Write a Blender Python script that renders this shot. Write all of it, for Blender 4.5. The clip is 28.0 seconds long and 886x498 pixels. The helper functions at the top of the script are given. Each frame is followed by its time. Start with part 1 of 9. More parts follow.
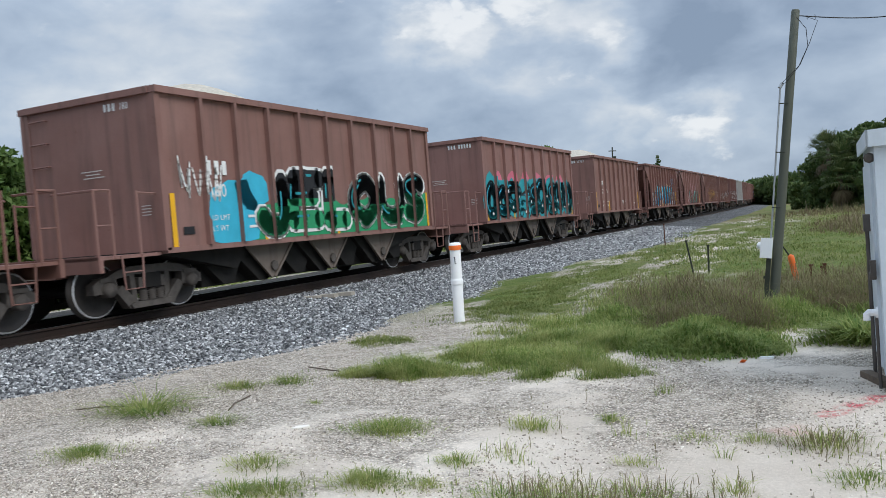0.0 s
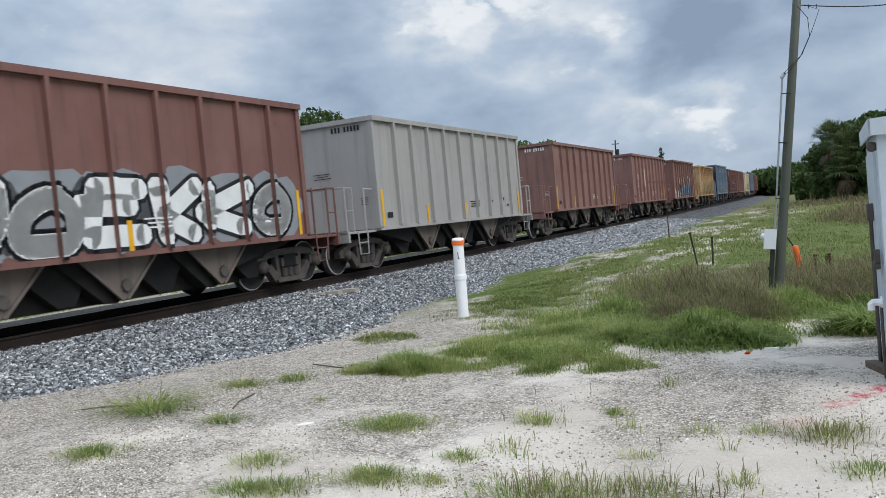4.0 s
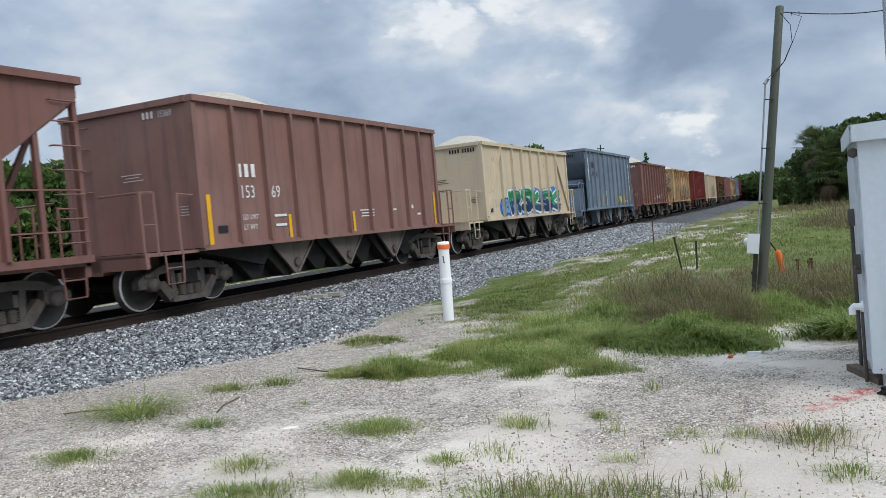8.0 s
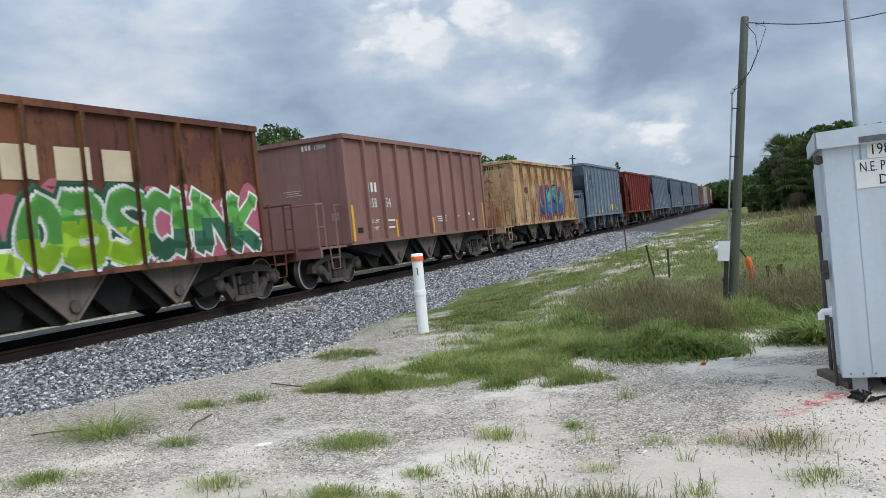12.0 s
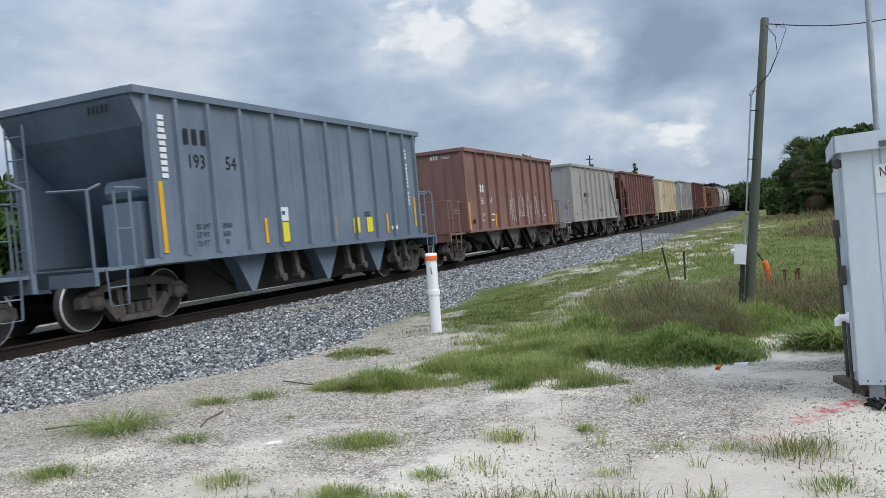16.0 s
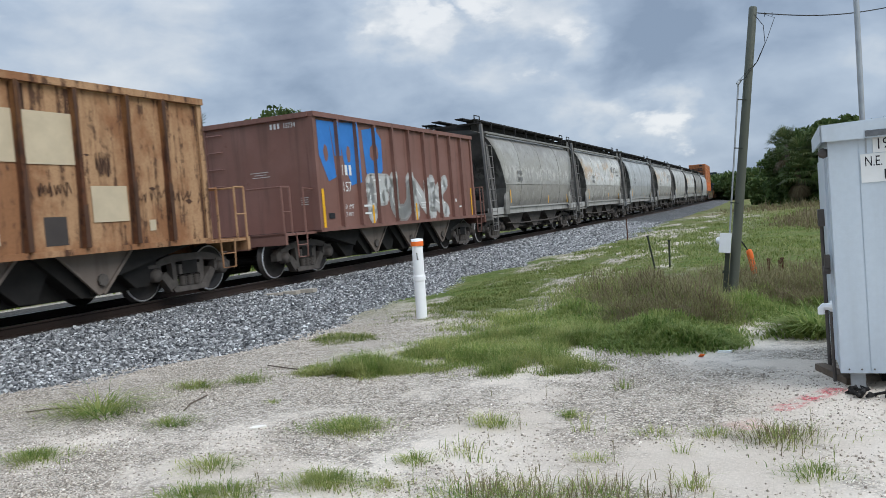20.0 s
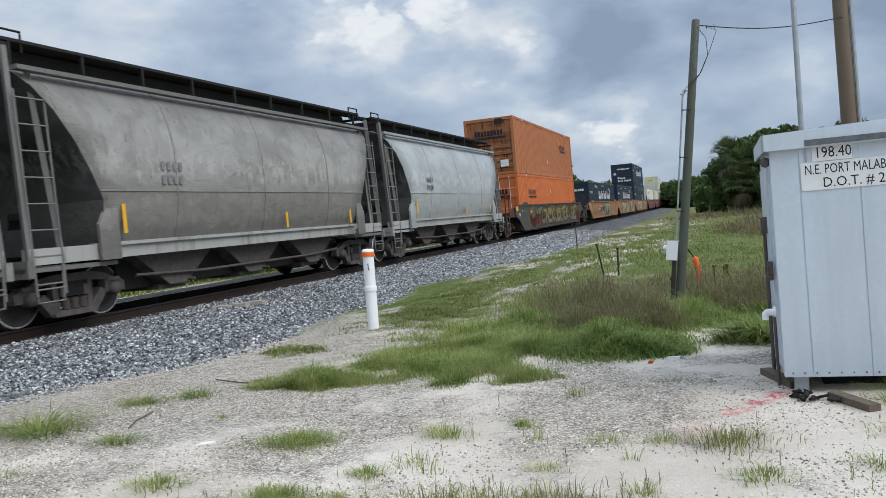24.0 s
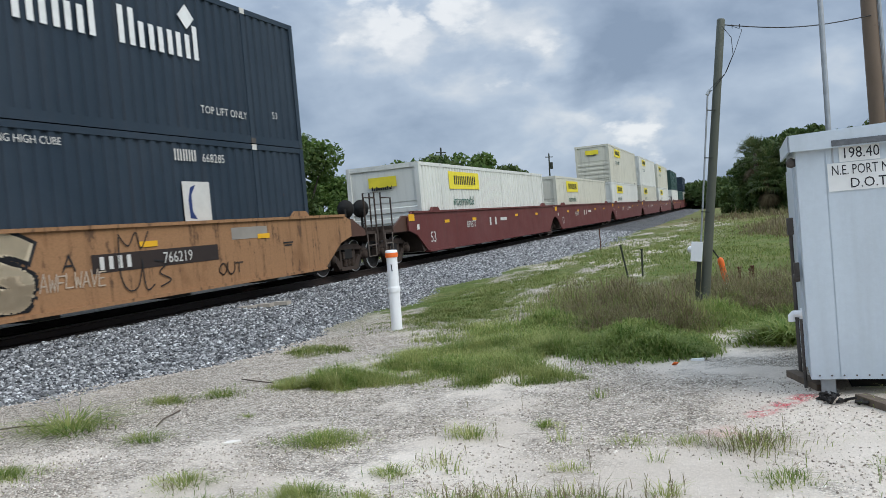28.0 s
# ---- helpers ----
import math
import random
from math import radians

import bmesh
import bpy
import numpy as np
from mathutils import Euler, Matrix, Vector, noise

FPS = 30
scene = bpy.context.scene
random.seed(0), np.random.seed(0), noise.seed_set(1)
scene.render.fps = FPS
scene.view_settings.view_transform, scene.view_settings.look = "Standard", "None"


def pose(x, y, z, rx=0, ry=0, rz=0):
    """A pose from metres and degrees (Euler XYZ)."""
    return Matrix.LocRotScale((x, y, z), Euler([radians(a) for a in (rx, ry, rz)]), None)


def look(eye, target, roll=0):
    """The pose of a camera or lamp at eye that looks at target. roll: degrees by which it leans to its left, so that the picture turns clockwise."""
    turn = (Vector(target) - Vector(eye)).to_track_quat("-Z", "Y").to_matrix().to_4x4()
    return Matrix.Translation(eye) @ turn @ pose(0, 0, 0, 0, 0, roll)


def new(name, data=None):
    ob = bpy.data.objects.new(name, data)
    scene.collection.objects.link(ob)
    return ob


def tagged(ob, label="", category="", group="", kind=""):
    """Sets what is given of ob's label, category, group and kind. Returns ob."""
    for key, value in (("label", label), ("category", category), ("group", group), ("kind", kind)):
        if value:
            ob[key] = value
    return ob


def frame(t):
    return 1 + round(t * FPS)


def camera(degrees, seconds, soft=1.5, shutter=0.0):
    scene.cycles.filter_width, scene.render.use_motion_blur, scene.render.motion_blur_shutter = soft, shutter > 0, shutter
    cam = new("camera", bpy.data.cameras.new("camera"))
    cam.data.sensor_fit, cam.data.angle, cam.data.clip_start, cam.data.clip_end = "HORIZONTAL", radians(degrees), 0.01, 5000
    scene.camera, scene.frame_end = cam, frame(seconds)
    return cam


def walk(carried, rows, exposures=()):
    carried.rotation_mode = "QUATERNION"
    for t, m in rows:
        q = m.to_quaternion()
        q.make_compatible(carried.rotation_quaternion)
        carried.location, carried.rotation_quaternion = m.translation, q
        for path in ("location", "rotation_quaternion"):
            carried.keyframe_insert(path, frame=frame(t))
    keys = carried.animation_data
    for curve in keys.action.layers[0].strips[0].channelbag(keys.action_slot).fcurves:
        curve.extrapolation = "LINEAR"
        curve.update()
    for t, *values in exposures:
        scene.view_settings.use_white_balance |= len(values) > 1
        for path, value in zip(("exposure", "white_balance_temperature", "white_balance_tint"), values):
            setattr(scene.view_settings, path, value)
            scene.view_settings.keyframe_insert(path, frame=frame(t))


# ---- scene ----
FOV = 57.54
cam = camera(FOV, 28.0, soft=0.35, shutter=0.05)

# seconds, eye in metres, turn in degrees
PATH = [
    (0.0, 11.315, -0.081, 1.110, 88.090, 4.445, 25.961),
    (0.5, 11.321, -0.083, 1.111, 87.959, 4.622, 25.839),
    (1.0, 11.326, -0.084, 1.110, 87.940, 4.788, 26.128),
    (1.5, 11.329, -0.083, 1.109, 87.974, 4.882, 26.397),
    (2.0, 11.328, -0.078, 1.108, 87.920, 4.835, 26.474),
    (2.5, 11.326, -0.072, 1.106, 87.899, 4.908, 26.401),
    (3.0, 11.324, -0.065, 1.105, 87.913, 5.081, 26.281),
    (3.5, 11.324, -0.060, 1.105, 87.895, 5.232, 26.214),
    (5.5, 11.336, -0.079, 1.109, 87.540, 5.209, 26.317),
    (6.0, 11.333, -0.078, 1.107, 87.545, 5.150, 26.193),
    (6.5, 11.331, -0.076, 1.105, 87.577, 5.100, 25.888),
    (7.0, 11.330, -0.074, 1.105, 87.722, 5.015, 25.592),
    (7.5, 11.330, -0.071, 1.105, 87.894, 5.078, 25.359),
    (8.0, 11.332, -0.069, 1.106, 87.978, 5.059, 25.219),
    (8.5, 11.335, -0.067, 1.106, 88.075, 5.112, 25.204),
    (9.0, 11.336, -0.065, 1.106, 88.112, 5.190, 25.131),
    (9.5, 11.337, -0.063, 1.106, 88.105, 5.311, 25.016),
    (10.0, 11.337, -0.060, 1.106, 88.133, 5.463, 24.678),
    (10.5, 11.337, -0.057, 1.107, 88.158, 5.581, 24.223),
    (11.0, 11.337, -0.054, 1.108, 88.326, 5.713, 23.796),
    (11.5, 11.338, -0.053, 1.108, 88.514, 5.783, 23.448),
    (12.0, 11.340, -0.051, 1.108, 88.615, 5.853, 23.381),
    (12.5, 11.341, -0.049, 1.109, 88.632, 5.897, 23.482),
    (14.5, 11.351, -0.016, 1.115, 88.802, 5.483, 24.541),
    (15.0, 11.351, -0.015, 1.115, 88.766, 5.350, 24.650),
    (15.5, 11.352, -0.015, 1.115, 88.706, 5.220, 24.561),
    (16.0, 11.352, -0.014, 1.114, 88.661, 5.183, 24.513),
    (16.5, 11.352, -0.013, 1.114, 88.565, 5.134, 24.383),
    (17.0, 11.352, -0.012, 1.113, 88.507, 5.043, 24.278),
    (17.5, 11.351, -0.010, 1.112, 88.407, 4.957, 24.157),
    (18.0, 11.350, -0.007, 1.111, 88.366, 4.942, 24.030),
    (18.5, 11.348, -0.003, 1.110, 88.292, 4.921, 23.862),
    (19.0, 11.346, -0.001, 1.110, 88.195, 4.971, 23.718),
    (19.5, 11.343, 0.001, 1.108, 88.029, 4.935, 23.619),
    (20.0, 11.339, 0.002, 1.106, 87.605, 4.593, 23.522),
    (20.5, 11.334, 0.002, 1.103, 87.072, 4.044, 23.363),
    (21.0, 11.328, 0.003, 1.099, 86.629, 3.547, 22.997),
    (21.5, 11.323, 0.004, 1.096, 86.500, 3.508, 22.392),
    (23.5, 11.330, 0.025, 1.110, 88.041, 5.030, 20.077),
    (24.0, 11.332, 0.023, 1.111, 87.990, 4.989, 20.035),
    (24.5, 11.333, 0.018, 1.111, 87.930, 4.958, 20.178),
    (25.0, 11.333, 0.014, 1.111, 87.959, 4.910, 20.401),
    (25.5, 11.333, 0.011, 1.112, 88.070, 4.882, 20.667),
    (26.0, 11.332, 0.008, 1.112, 88.176, 4.916, 20.928),
    (26.5, 11.332, 0.005, 1.112, 88.219, 4.929, 21.179),
    (27.0, 11.333, 0.003, 1.112, 88.241, 4.988, 21.364),
    (27.5, 11.335, 0.000, 1.113, 88.241, 5.036, 21.534),
    (28.0, 11.337, -0.002, 1.113, 88.198, 5.020, 21.671),
]
walk(cam, [(r[0], pose(*r[1:])) for r in PATH], exposures=[(0.0, 0.0), (28.0, 0.0)])

# ---- light: a bright broken overcast, the sun veiled, behind the camera ----
SUN_DIR = Vector((0.80, -0.20, 0.88)).normalized()


def make_world():
    world = bpy.data.worlds.new("cloudy_sky")
    scene.world = world
    world.use_nodes = True
    nt = world.node_tree
    nt.nodes.clear()
    N = nt.nodes.new
    L = nt.links.new
    coord = N("ShaderNodeTexCoord")
    sep = N("ShaderNodeSeparateXYZ")
    L(coord.outputs["Generated"], sep.inputs[0])

    def math_node(op, a, b=None, c=None):
        n = N("ShaderNodeMath")
        n.operation = op
        for i, v in enumerate((a, b, c)):
            if v is None:
                continue
            if isinstance(v, (int, float)):
                n.inputs[i].default_value = v
            else:
                L(v, n.inputs[i])
        return n.outputs[0]

    # cloud banks are somewhat flattened towards the horizon
    flat = N("ShaderNodeCombineXYZ")
    L(sep.outputs["X"], flat.inputs[0])
    L(sep.outputs["Y"], flat.inputs[1])
    L(math_node("MULTIPLY", sep.outputs["Z"], 1.9), flat.inputs[2])

    def cloud_noise(scale, detail, rough, shift, warp=0.0):
        m = N("ShaderNodeMapping")
        m.inputs["Location"].default_value = shift
        L(flat.outputs[0], m.inputs["Vector"])
        n = N("ShaderNodeTexNoise")
        n.inputs["Scale"].default_value = scale
        n.inputs["Detail"].default_value = detail
        n.inputs["Roughness"].default_value = rough
        n.inputs["Distortion"].default_value = warp
        L(m.outputs[0], n.inputs["Vector"])
        return n.outputs["Fac"]

    swirl = N("ShaderNodeTexNoise")
    swirl.inputs["Scale"].default_value, swirl.inputs["Detail"].default_value, swirl.inputs["Roughness"].default_value = 11.0, 6.0, 0.55
    L(flat.outputs[0], swirl.inputs["Vector"])
    shove = N("ShaderNodeVectorMath")
    shove.operation = "MULTIPLY_ADD"
    L(swirl.outputs["Color"], shove.inputs[0])
    shove.inputs[1].default_value, shove.inputs[2].default_value = (0.12, 0.12, 0.12), (-0.06, -0.06, -0.06)
    moved = N("ShaderNodeVectorMath")
    L(coord.outputs["Generated"], moved.inputs[0])
    L(shove.outputs[0], moved.inputs[1])
    drift = N("ShaderNodeVectorMath")
    drift.operation = "NORMALIZE"
    L(moved.outputs[0], drift.inputs[0])
    big = cloud_noise(3.2, 5.0, 0.45, (2.3, 7.1, 0.0), 0.15)
    small = cloud_noise(9.0, 8.0, 0.52, (5.0, 1.7, 0.4), 0.2)
    body = math_node("MULTIPLY_ADD", small, 0.42, math_node("MULTIPLY", big, 0.55))
    # a thin bright gap high over the line, a paler quarter, a blue-grey bank low over the trees
    def glow(azimuth, elevation, width, lift):
        a, e = radians(azimuth), radians(elevation)
        d = Vector((-math.sin(a) * math.cos(e), math.cos(a) * math.cos(e), math.sin(e)))
        dot = N("ShaderNodeVectorMath")
        dot.operation = "DOT_PRODUCT"
        L(drift.outputs[0], dot.inputs[0])
        dot.inputs[1].default_value = d
        near = math_node("SUBTRACT", 1.0, math_node("DIVIDE", math_node("SUBTRACT", 1.0, dot.outputs["Value"]), 1 - math.cos(radians(width))))
        return math_node("MULTIPLY", math_node("MAXIMUM", near, 0.0), lift)

    lifts = [glow(46, 12, 13, 0.07), glow(-3, 12, 8, 0.04), glow(25.4, 14.3, 4.1, 0.13), glow(20.6, 15.0, 3.3, 0.09), glow(13.4, 12.2, 2.6, 0.08), glow(16.7, 9.6, 5.5, 0.07), glow(8.3, 5.3, 3.0, 0.11), glow(11.3, 5.7, 2.2, 0.05), glow(30.1, 11.3, 3.0, 0.03), glow(17.9, 13.9, 3.0, 0.08), glow(5.3, 2.1, 5.5, 0.04), glow(45.9, 11.0, 7.4, 0.03), glow(46.5, 21.1, 14.8, 0.03), glow(17.9, 21.7, 9.6, 0.10), glow(19.7, 11.7, 2.8, -0.09), glow(16.6, 11.1, 2.2, -0.06), glow(9.4, 10.2, 4.8, -0.06), glow(2.3, 9.1, 7.4, -0.04), glow(25.7, 7.3, 6.3, -0.06), glow(16.3, 6.3, 4.1, -0.06), glow(34.6, 13.8, 5.5, -0.03), glow(32.7, 8.8, 5.2, -0.04), glow(-5.7, 8.7, 9.2, -0.03), glow(11.8, 8.6, 2.2, -0.03)]
    tone = body
    for g in lifts:
        tone = math_node("ADD", tone, g)
    ramp = N("ShaderNodeValToRGB")
    els = ramp.color_ramp.elements
    els[0].position, els[0].color = 0.36, (0.255, 0.335, 0.46, 1)
    els[1].position, els[1].color = 0.78, (0.97, 0.98, 1.0, 1)
    for p, c in ((0.44, (0.34, 0.43, 0.565, 1)), (0.54, (0.46, 0.555, 0.685, 1)), (0.64, (0.66, 0.72, 0.79, 1))):
        e = els.new(p)
        e.color = c
    L(tone, ramp.inputs[0])
    # crisp sunlit puffs where the cover breaks
    puff_noise = cloud_noise(15.0, 10.0, 0.55, (1.0, 4.4, 2.2), 0.15)
    puffs = puff_noise
    for g in (glow(25.8, 14.4, 3.1, 0.40), glow(23.0, 14.7, 1.8, 0.30), glow(18.4, 14.5, 2.6, 0.30), glow(13.2, 12.6, 2.2, 0.32), glow(15.1, 10.2, 2.6, 0.20), glow(8.3, 5.5, 2.4, 0.30), glow(6.9, 4.4, 2.2, 0.20), glow(29.0, 15.0, 2.2, 0.12), glow(18.1, 20.0, 7.4, 0.20), glow(48.0, 22.6, 11.1, 0.14)):
        puffs = math_node("ADD", puffs, g)
    lit = N("ShaderNodeMapRange")
    lit.interpolation_type = "SMOOTHSTEP"
    lit.inputs["From Min"].default_value, lit.inputs["From Max"].default_value, lit.inputs["To Max"].default_value = 0.68, 0.92, 0.9
    L(puffs, lit.inputs["Value"])
    white = N("ShaderNodeMix")
    white.data_type = "RGBA"
    L(lit.outputs[0], white.inputs[0])
    L(ramp.outputs[0], white.inputs[6])
    white.inputs[7].default_value = (0.88, 0.91, 0.94, 1)
    clouds = N("ShaderNodeBackground")
    L(white.outputs[2], clouds.inputs["Color"])
    # thicker light overhead, as under any overcast
    L(math_node("MULTIPLY_ADD", math_node("MAXIMUM", math_node("SUBTRACT", sep.outputs["Z"], 0.25), 0.0), 2.6, 1.0), clouds.inputs["Strength"])
    sky = N("ShaderNodeTexSky")
    sky.sky_type = "NISHITA"
    sky.sun_disc = False
    sky.sun_elevation = math.asin(SUN_DIR.z)
    sky.sun_rotation = math.atan2(SUN_DIR.x, SUN_DIR.y)
    blue = N("ShaderNodeBackground")
    L(sky.outputs[0], blue.inputs["Color"])
    blue.inputs["Strength"].default_value = 0.1
    mix = N("ShaderNodeMixShader")
    mix.inputs[0].default_value = 0.92
    L(blue.outputs[0], mix.inputs[1])
    L(clouds.outputs[0], mix.inputs[2])
    out = N("ShaderNodeOutputWorld")
    L(mix.outputs[0], out.inputs["Surface"])


make_world()
sun_data = bpy.data.lights.new("sun", "SUN")
sun_data.energy, sun_data.angle, sun_data.color = 2.0, radians(40), (1.0, 0.985, 0.965)
sun = new("sun", sun_data)
sun.matrix_world = look(SUN_DIR * 50, (0, 0, 0))

# ---- materials ----
MATS = {}


def shader(name):
    m = bpy.data.materials.new(name)
    m.use_nodes = True
    nt = m.node_tree
    return m, nt, nt.nodes["Principled BSDF"]


class Tree:
    """Short names for wiring a node tree."""

    def __init__(self, nt, coords="Object"):
        self.nt = nt
        self.co = nt.nodes.new("ShaderNodeTexCoord").outputs[coords]

    def noise(self, scale, detail=4.0, rough=0.55, stretch=(1, 1, 1), shift=(0, 0, 0), warp=0.0):
        m = self.nt.nodes.new("ShaderNodeMapping")
        m.inputs["Scale"].default_value = stretch
        m.inputs["Location"].default_value = shift
        self.nt.links.new(self.co, m.inputs["Vector"])
        n = self.nt.nodes.new("ShaderNodeTexNoise")
        n.inputs["Scale"].default_value = scale
        n.inputs["Detail"].default_value = detail
        n.inputs["Roughness"].default_value = rough
        n.inputs["Distortion"].default_value = warp
        self.nt.links.new(m.outputs[0], n.inputs["Vector"])
        return n.outputs["Fac"]

    def cells(self, scale, stretch=(1, 1, 1), out="Distance"):
        m = self.nt.nodes.new("ShaderNodeMapping")
        m.inputs["Scale"].default_value = stretch
        self.nt.links.new(self.co, m.inputs["Vector"])
        n = self.nt.nodes.new("ShaderNodeTexVoronoi")
        n.inputs["Scale"].default_value = scale
        self.nt.links.new(m.outputs[0], n.inputs["Vector"])
        return n.outputs[out]

    def op(self, kind, a, b=None, c=None):
        n = self.nt.nodes.new("ShaderNodeMath")
        n.operation = kind
        for i, v in enumerate((a, b, c)):
            if v is None:
                continue
            if isinstance(v, (int, float)):
                n.inputs[i].default_value = v
            else:
                self.nt.links.new(v, n.inputs[i])
        return n.outputs[0]

    def step(self, v, lo, hi, to=1.0):
        n = self.nt.nodes.new("ShaderNodeMapRange")
        n.interpolation_type = "SMOOTHSTEP"
        n.inputs["From Min"].default_value, n.inputs["From Max"].default_value, n.inputs["To Max"].default_value = lo, hi, to
        self.nt.links.new(v, n.inputs["Value"])
        return n.outputs[0]

    def mix(self, fac, a, b):
        n = self.nt.nodes.new("ShaderNodeMix")
        n.data_type = "RGBA"
        for i, v in ((0, fac), (6, a), (7, b)):
            if isinstance(v, (int, float)):
                n.inputs[i].default_value = v
            elif isinstance(v, tuple):
                n.inputs[i].default_value = (*v[:3], 1)
            else:
                self.nt.links.new(v, n.inputs[i])
        return n.outputs[2]

    def bump(self, height, strength, distance, bsdf):
        n = self.nt.nodes.new("ShaderNodeBump")
        n.inputs["Strength"].default_value = strength
        n.inputs["Distance"].default_value = distance
        self.nt.links.new(height, n.inputs["Height"])
        self.nt.links.new(n.outputs[0], bsdf.inputs["Normal"])

    def random(self):
        return self.nt.nodes.new("ShaderNodeObjectInfo").outputs["Random"]

    def link(self, v, socket):
        self.nt.links.new(v, socket)


def mul(c, f):
    return tuple(min(1.0, x * f) for x in c)


def paint(name, color, rust=0.1, grime=0.35, rough=0.55, seed=0.0, rust_color=(0.13, 0.045, 0.018), grime_color=(0.06, 0.045, 0.035), fade=0.25):
    """Weathered paint on steel: fade, run-down streaks, rust blooms, fine grain."""
    if name in MATS:
        return MATS[name]
    m, nt, b = shader(name)
    t = Tree(nt)
    sh = (seed * 13.1, seed * 7.7, seed * 3.3)
    large = t.noise(0.55, 4, 0.6, shift=sh)
    streak = t.noise(1.0, 5, 0.6, stretch=(5, 5, 0.35), shift=sh)
    fine = t.noise(28, 4, 0.6, shift=sh)
    patch = t.noise(1.7, 7, 0.68, shift=(sh[0] + 4, sh[1], sh[2]))
    col = t.mix(t.step(large, 0.35, 0.7, fade), color, tuple(min(1, c * 1.25 + 0.04) for c in color))
    col = t.mix(t.op("MULTIPLY", t.step(streak, 0.48, 0.75), grime), col, grime_color)
    col = t.mix(t.step(t.op("MULTIPLY_ADD", fine, 0.25, patch), 0.80 - rust * 0.35, 0.90 - rust * 0.30, min(1.0, 0.35 + rust)), col, rust_color)
    col = t.mix(t.step(fine, 0.3, 0.7, 0.10), col, mul(color, 0.6))
    t.link(col, b.inputs["Base Color"])
    t.link(t.op("MULTIPLY_ADD", patch, 0.3, rough - 0.15), b.inputs["Roughness"])
    b.inputs["Specular IOR Level"].default_value = 0.25
    t.bump(t.op("MULTIPLY_ADD", fine, 0.3, t.noise(2.2, 3, 0.5, shift=sh)), 0.25, 0.02, b)
    MATS[name] = m
    return m


def rusted(name, coat, rust, dark, amount, seed):
    """Old paint largely gone to rust: broad blooms, run-down stains, scabs."""
    m, nt, b = shader(name)
    t = Tree(nt)
    sh = (seed * 5.3, seed * 3.1, seed * 1.7)
    bloom = t.noise(0.9, 6, 0.62, stretch=(1, 1, 0.7), shift=sh)
    runs = t.noise(1.6, 7, 0.66, stretch=(4, 4, 0.3), shift=sh)
    scab = t.noise(5.5, 7, 0.72, stretch=(1, 1, 0.6), shift=sh)
    fine = t.noise(30, 4, 0.65)
    col = t.mix(t.step(bloom, 0.60 - 0.25 * amount, 0.75 - 0.25 * amount), coat, rust)
    col = t.mix(t.step(runs, 0.50, 0.66, 0.35 + 0.5 * amount), col, mul(rust, 0.55))
    col = t.mix(t.step(t.op("MULTIPLY_ADD", runs, 0.5, t.op("MULTIPLY", scab, 0.6)), 0.60 - 0.04 * amount, 0.68 - 0.04 * amount, 0.85), col, dark)
    col = t.mix(t.step(fine, 0.35, 0.7, 0.25), col, mul(rust, 0.4))
    t.link(col, b.inputs["Base Color"])
    b.inputs["Roughness"].default_value = 0.75
    b.inputs["Specular IOR Level"].default_value = 0.2
    t.bump(t.op("MULTIPLY_ADD", fine, 0.3, scab), 0.35, 0.02, b)
    MATS[name] = m
    return m


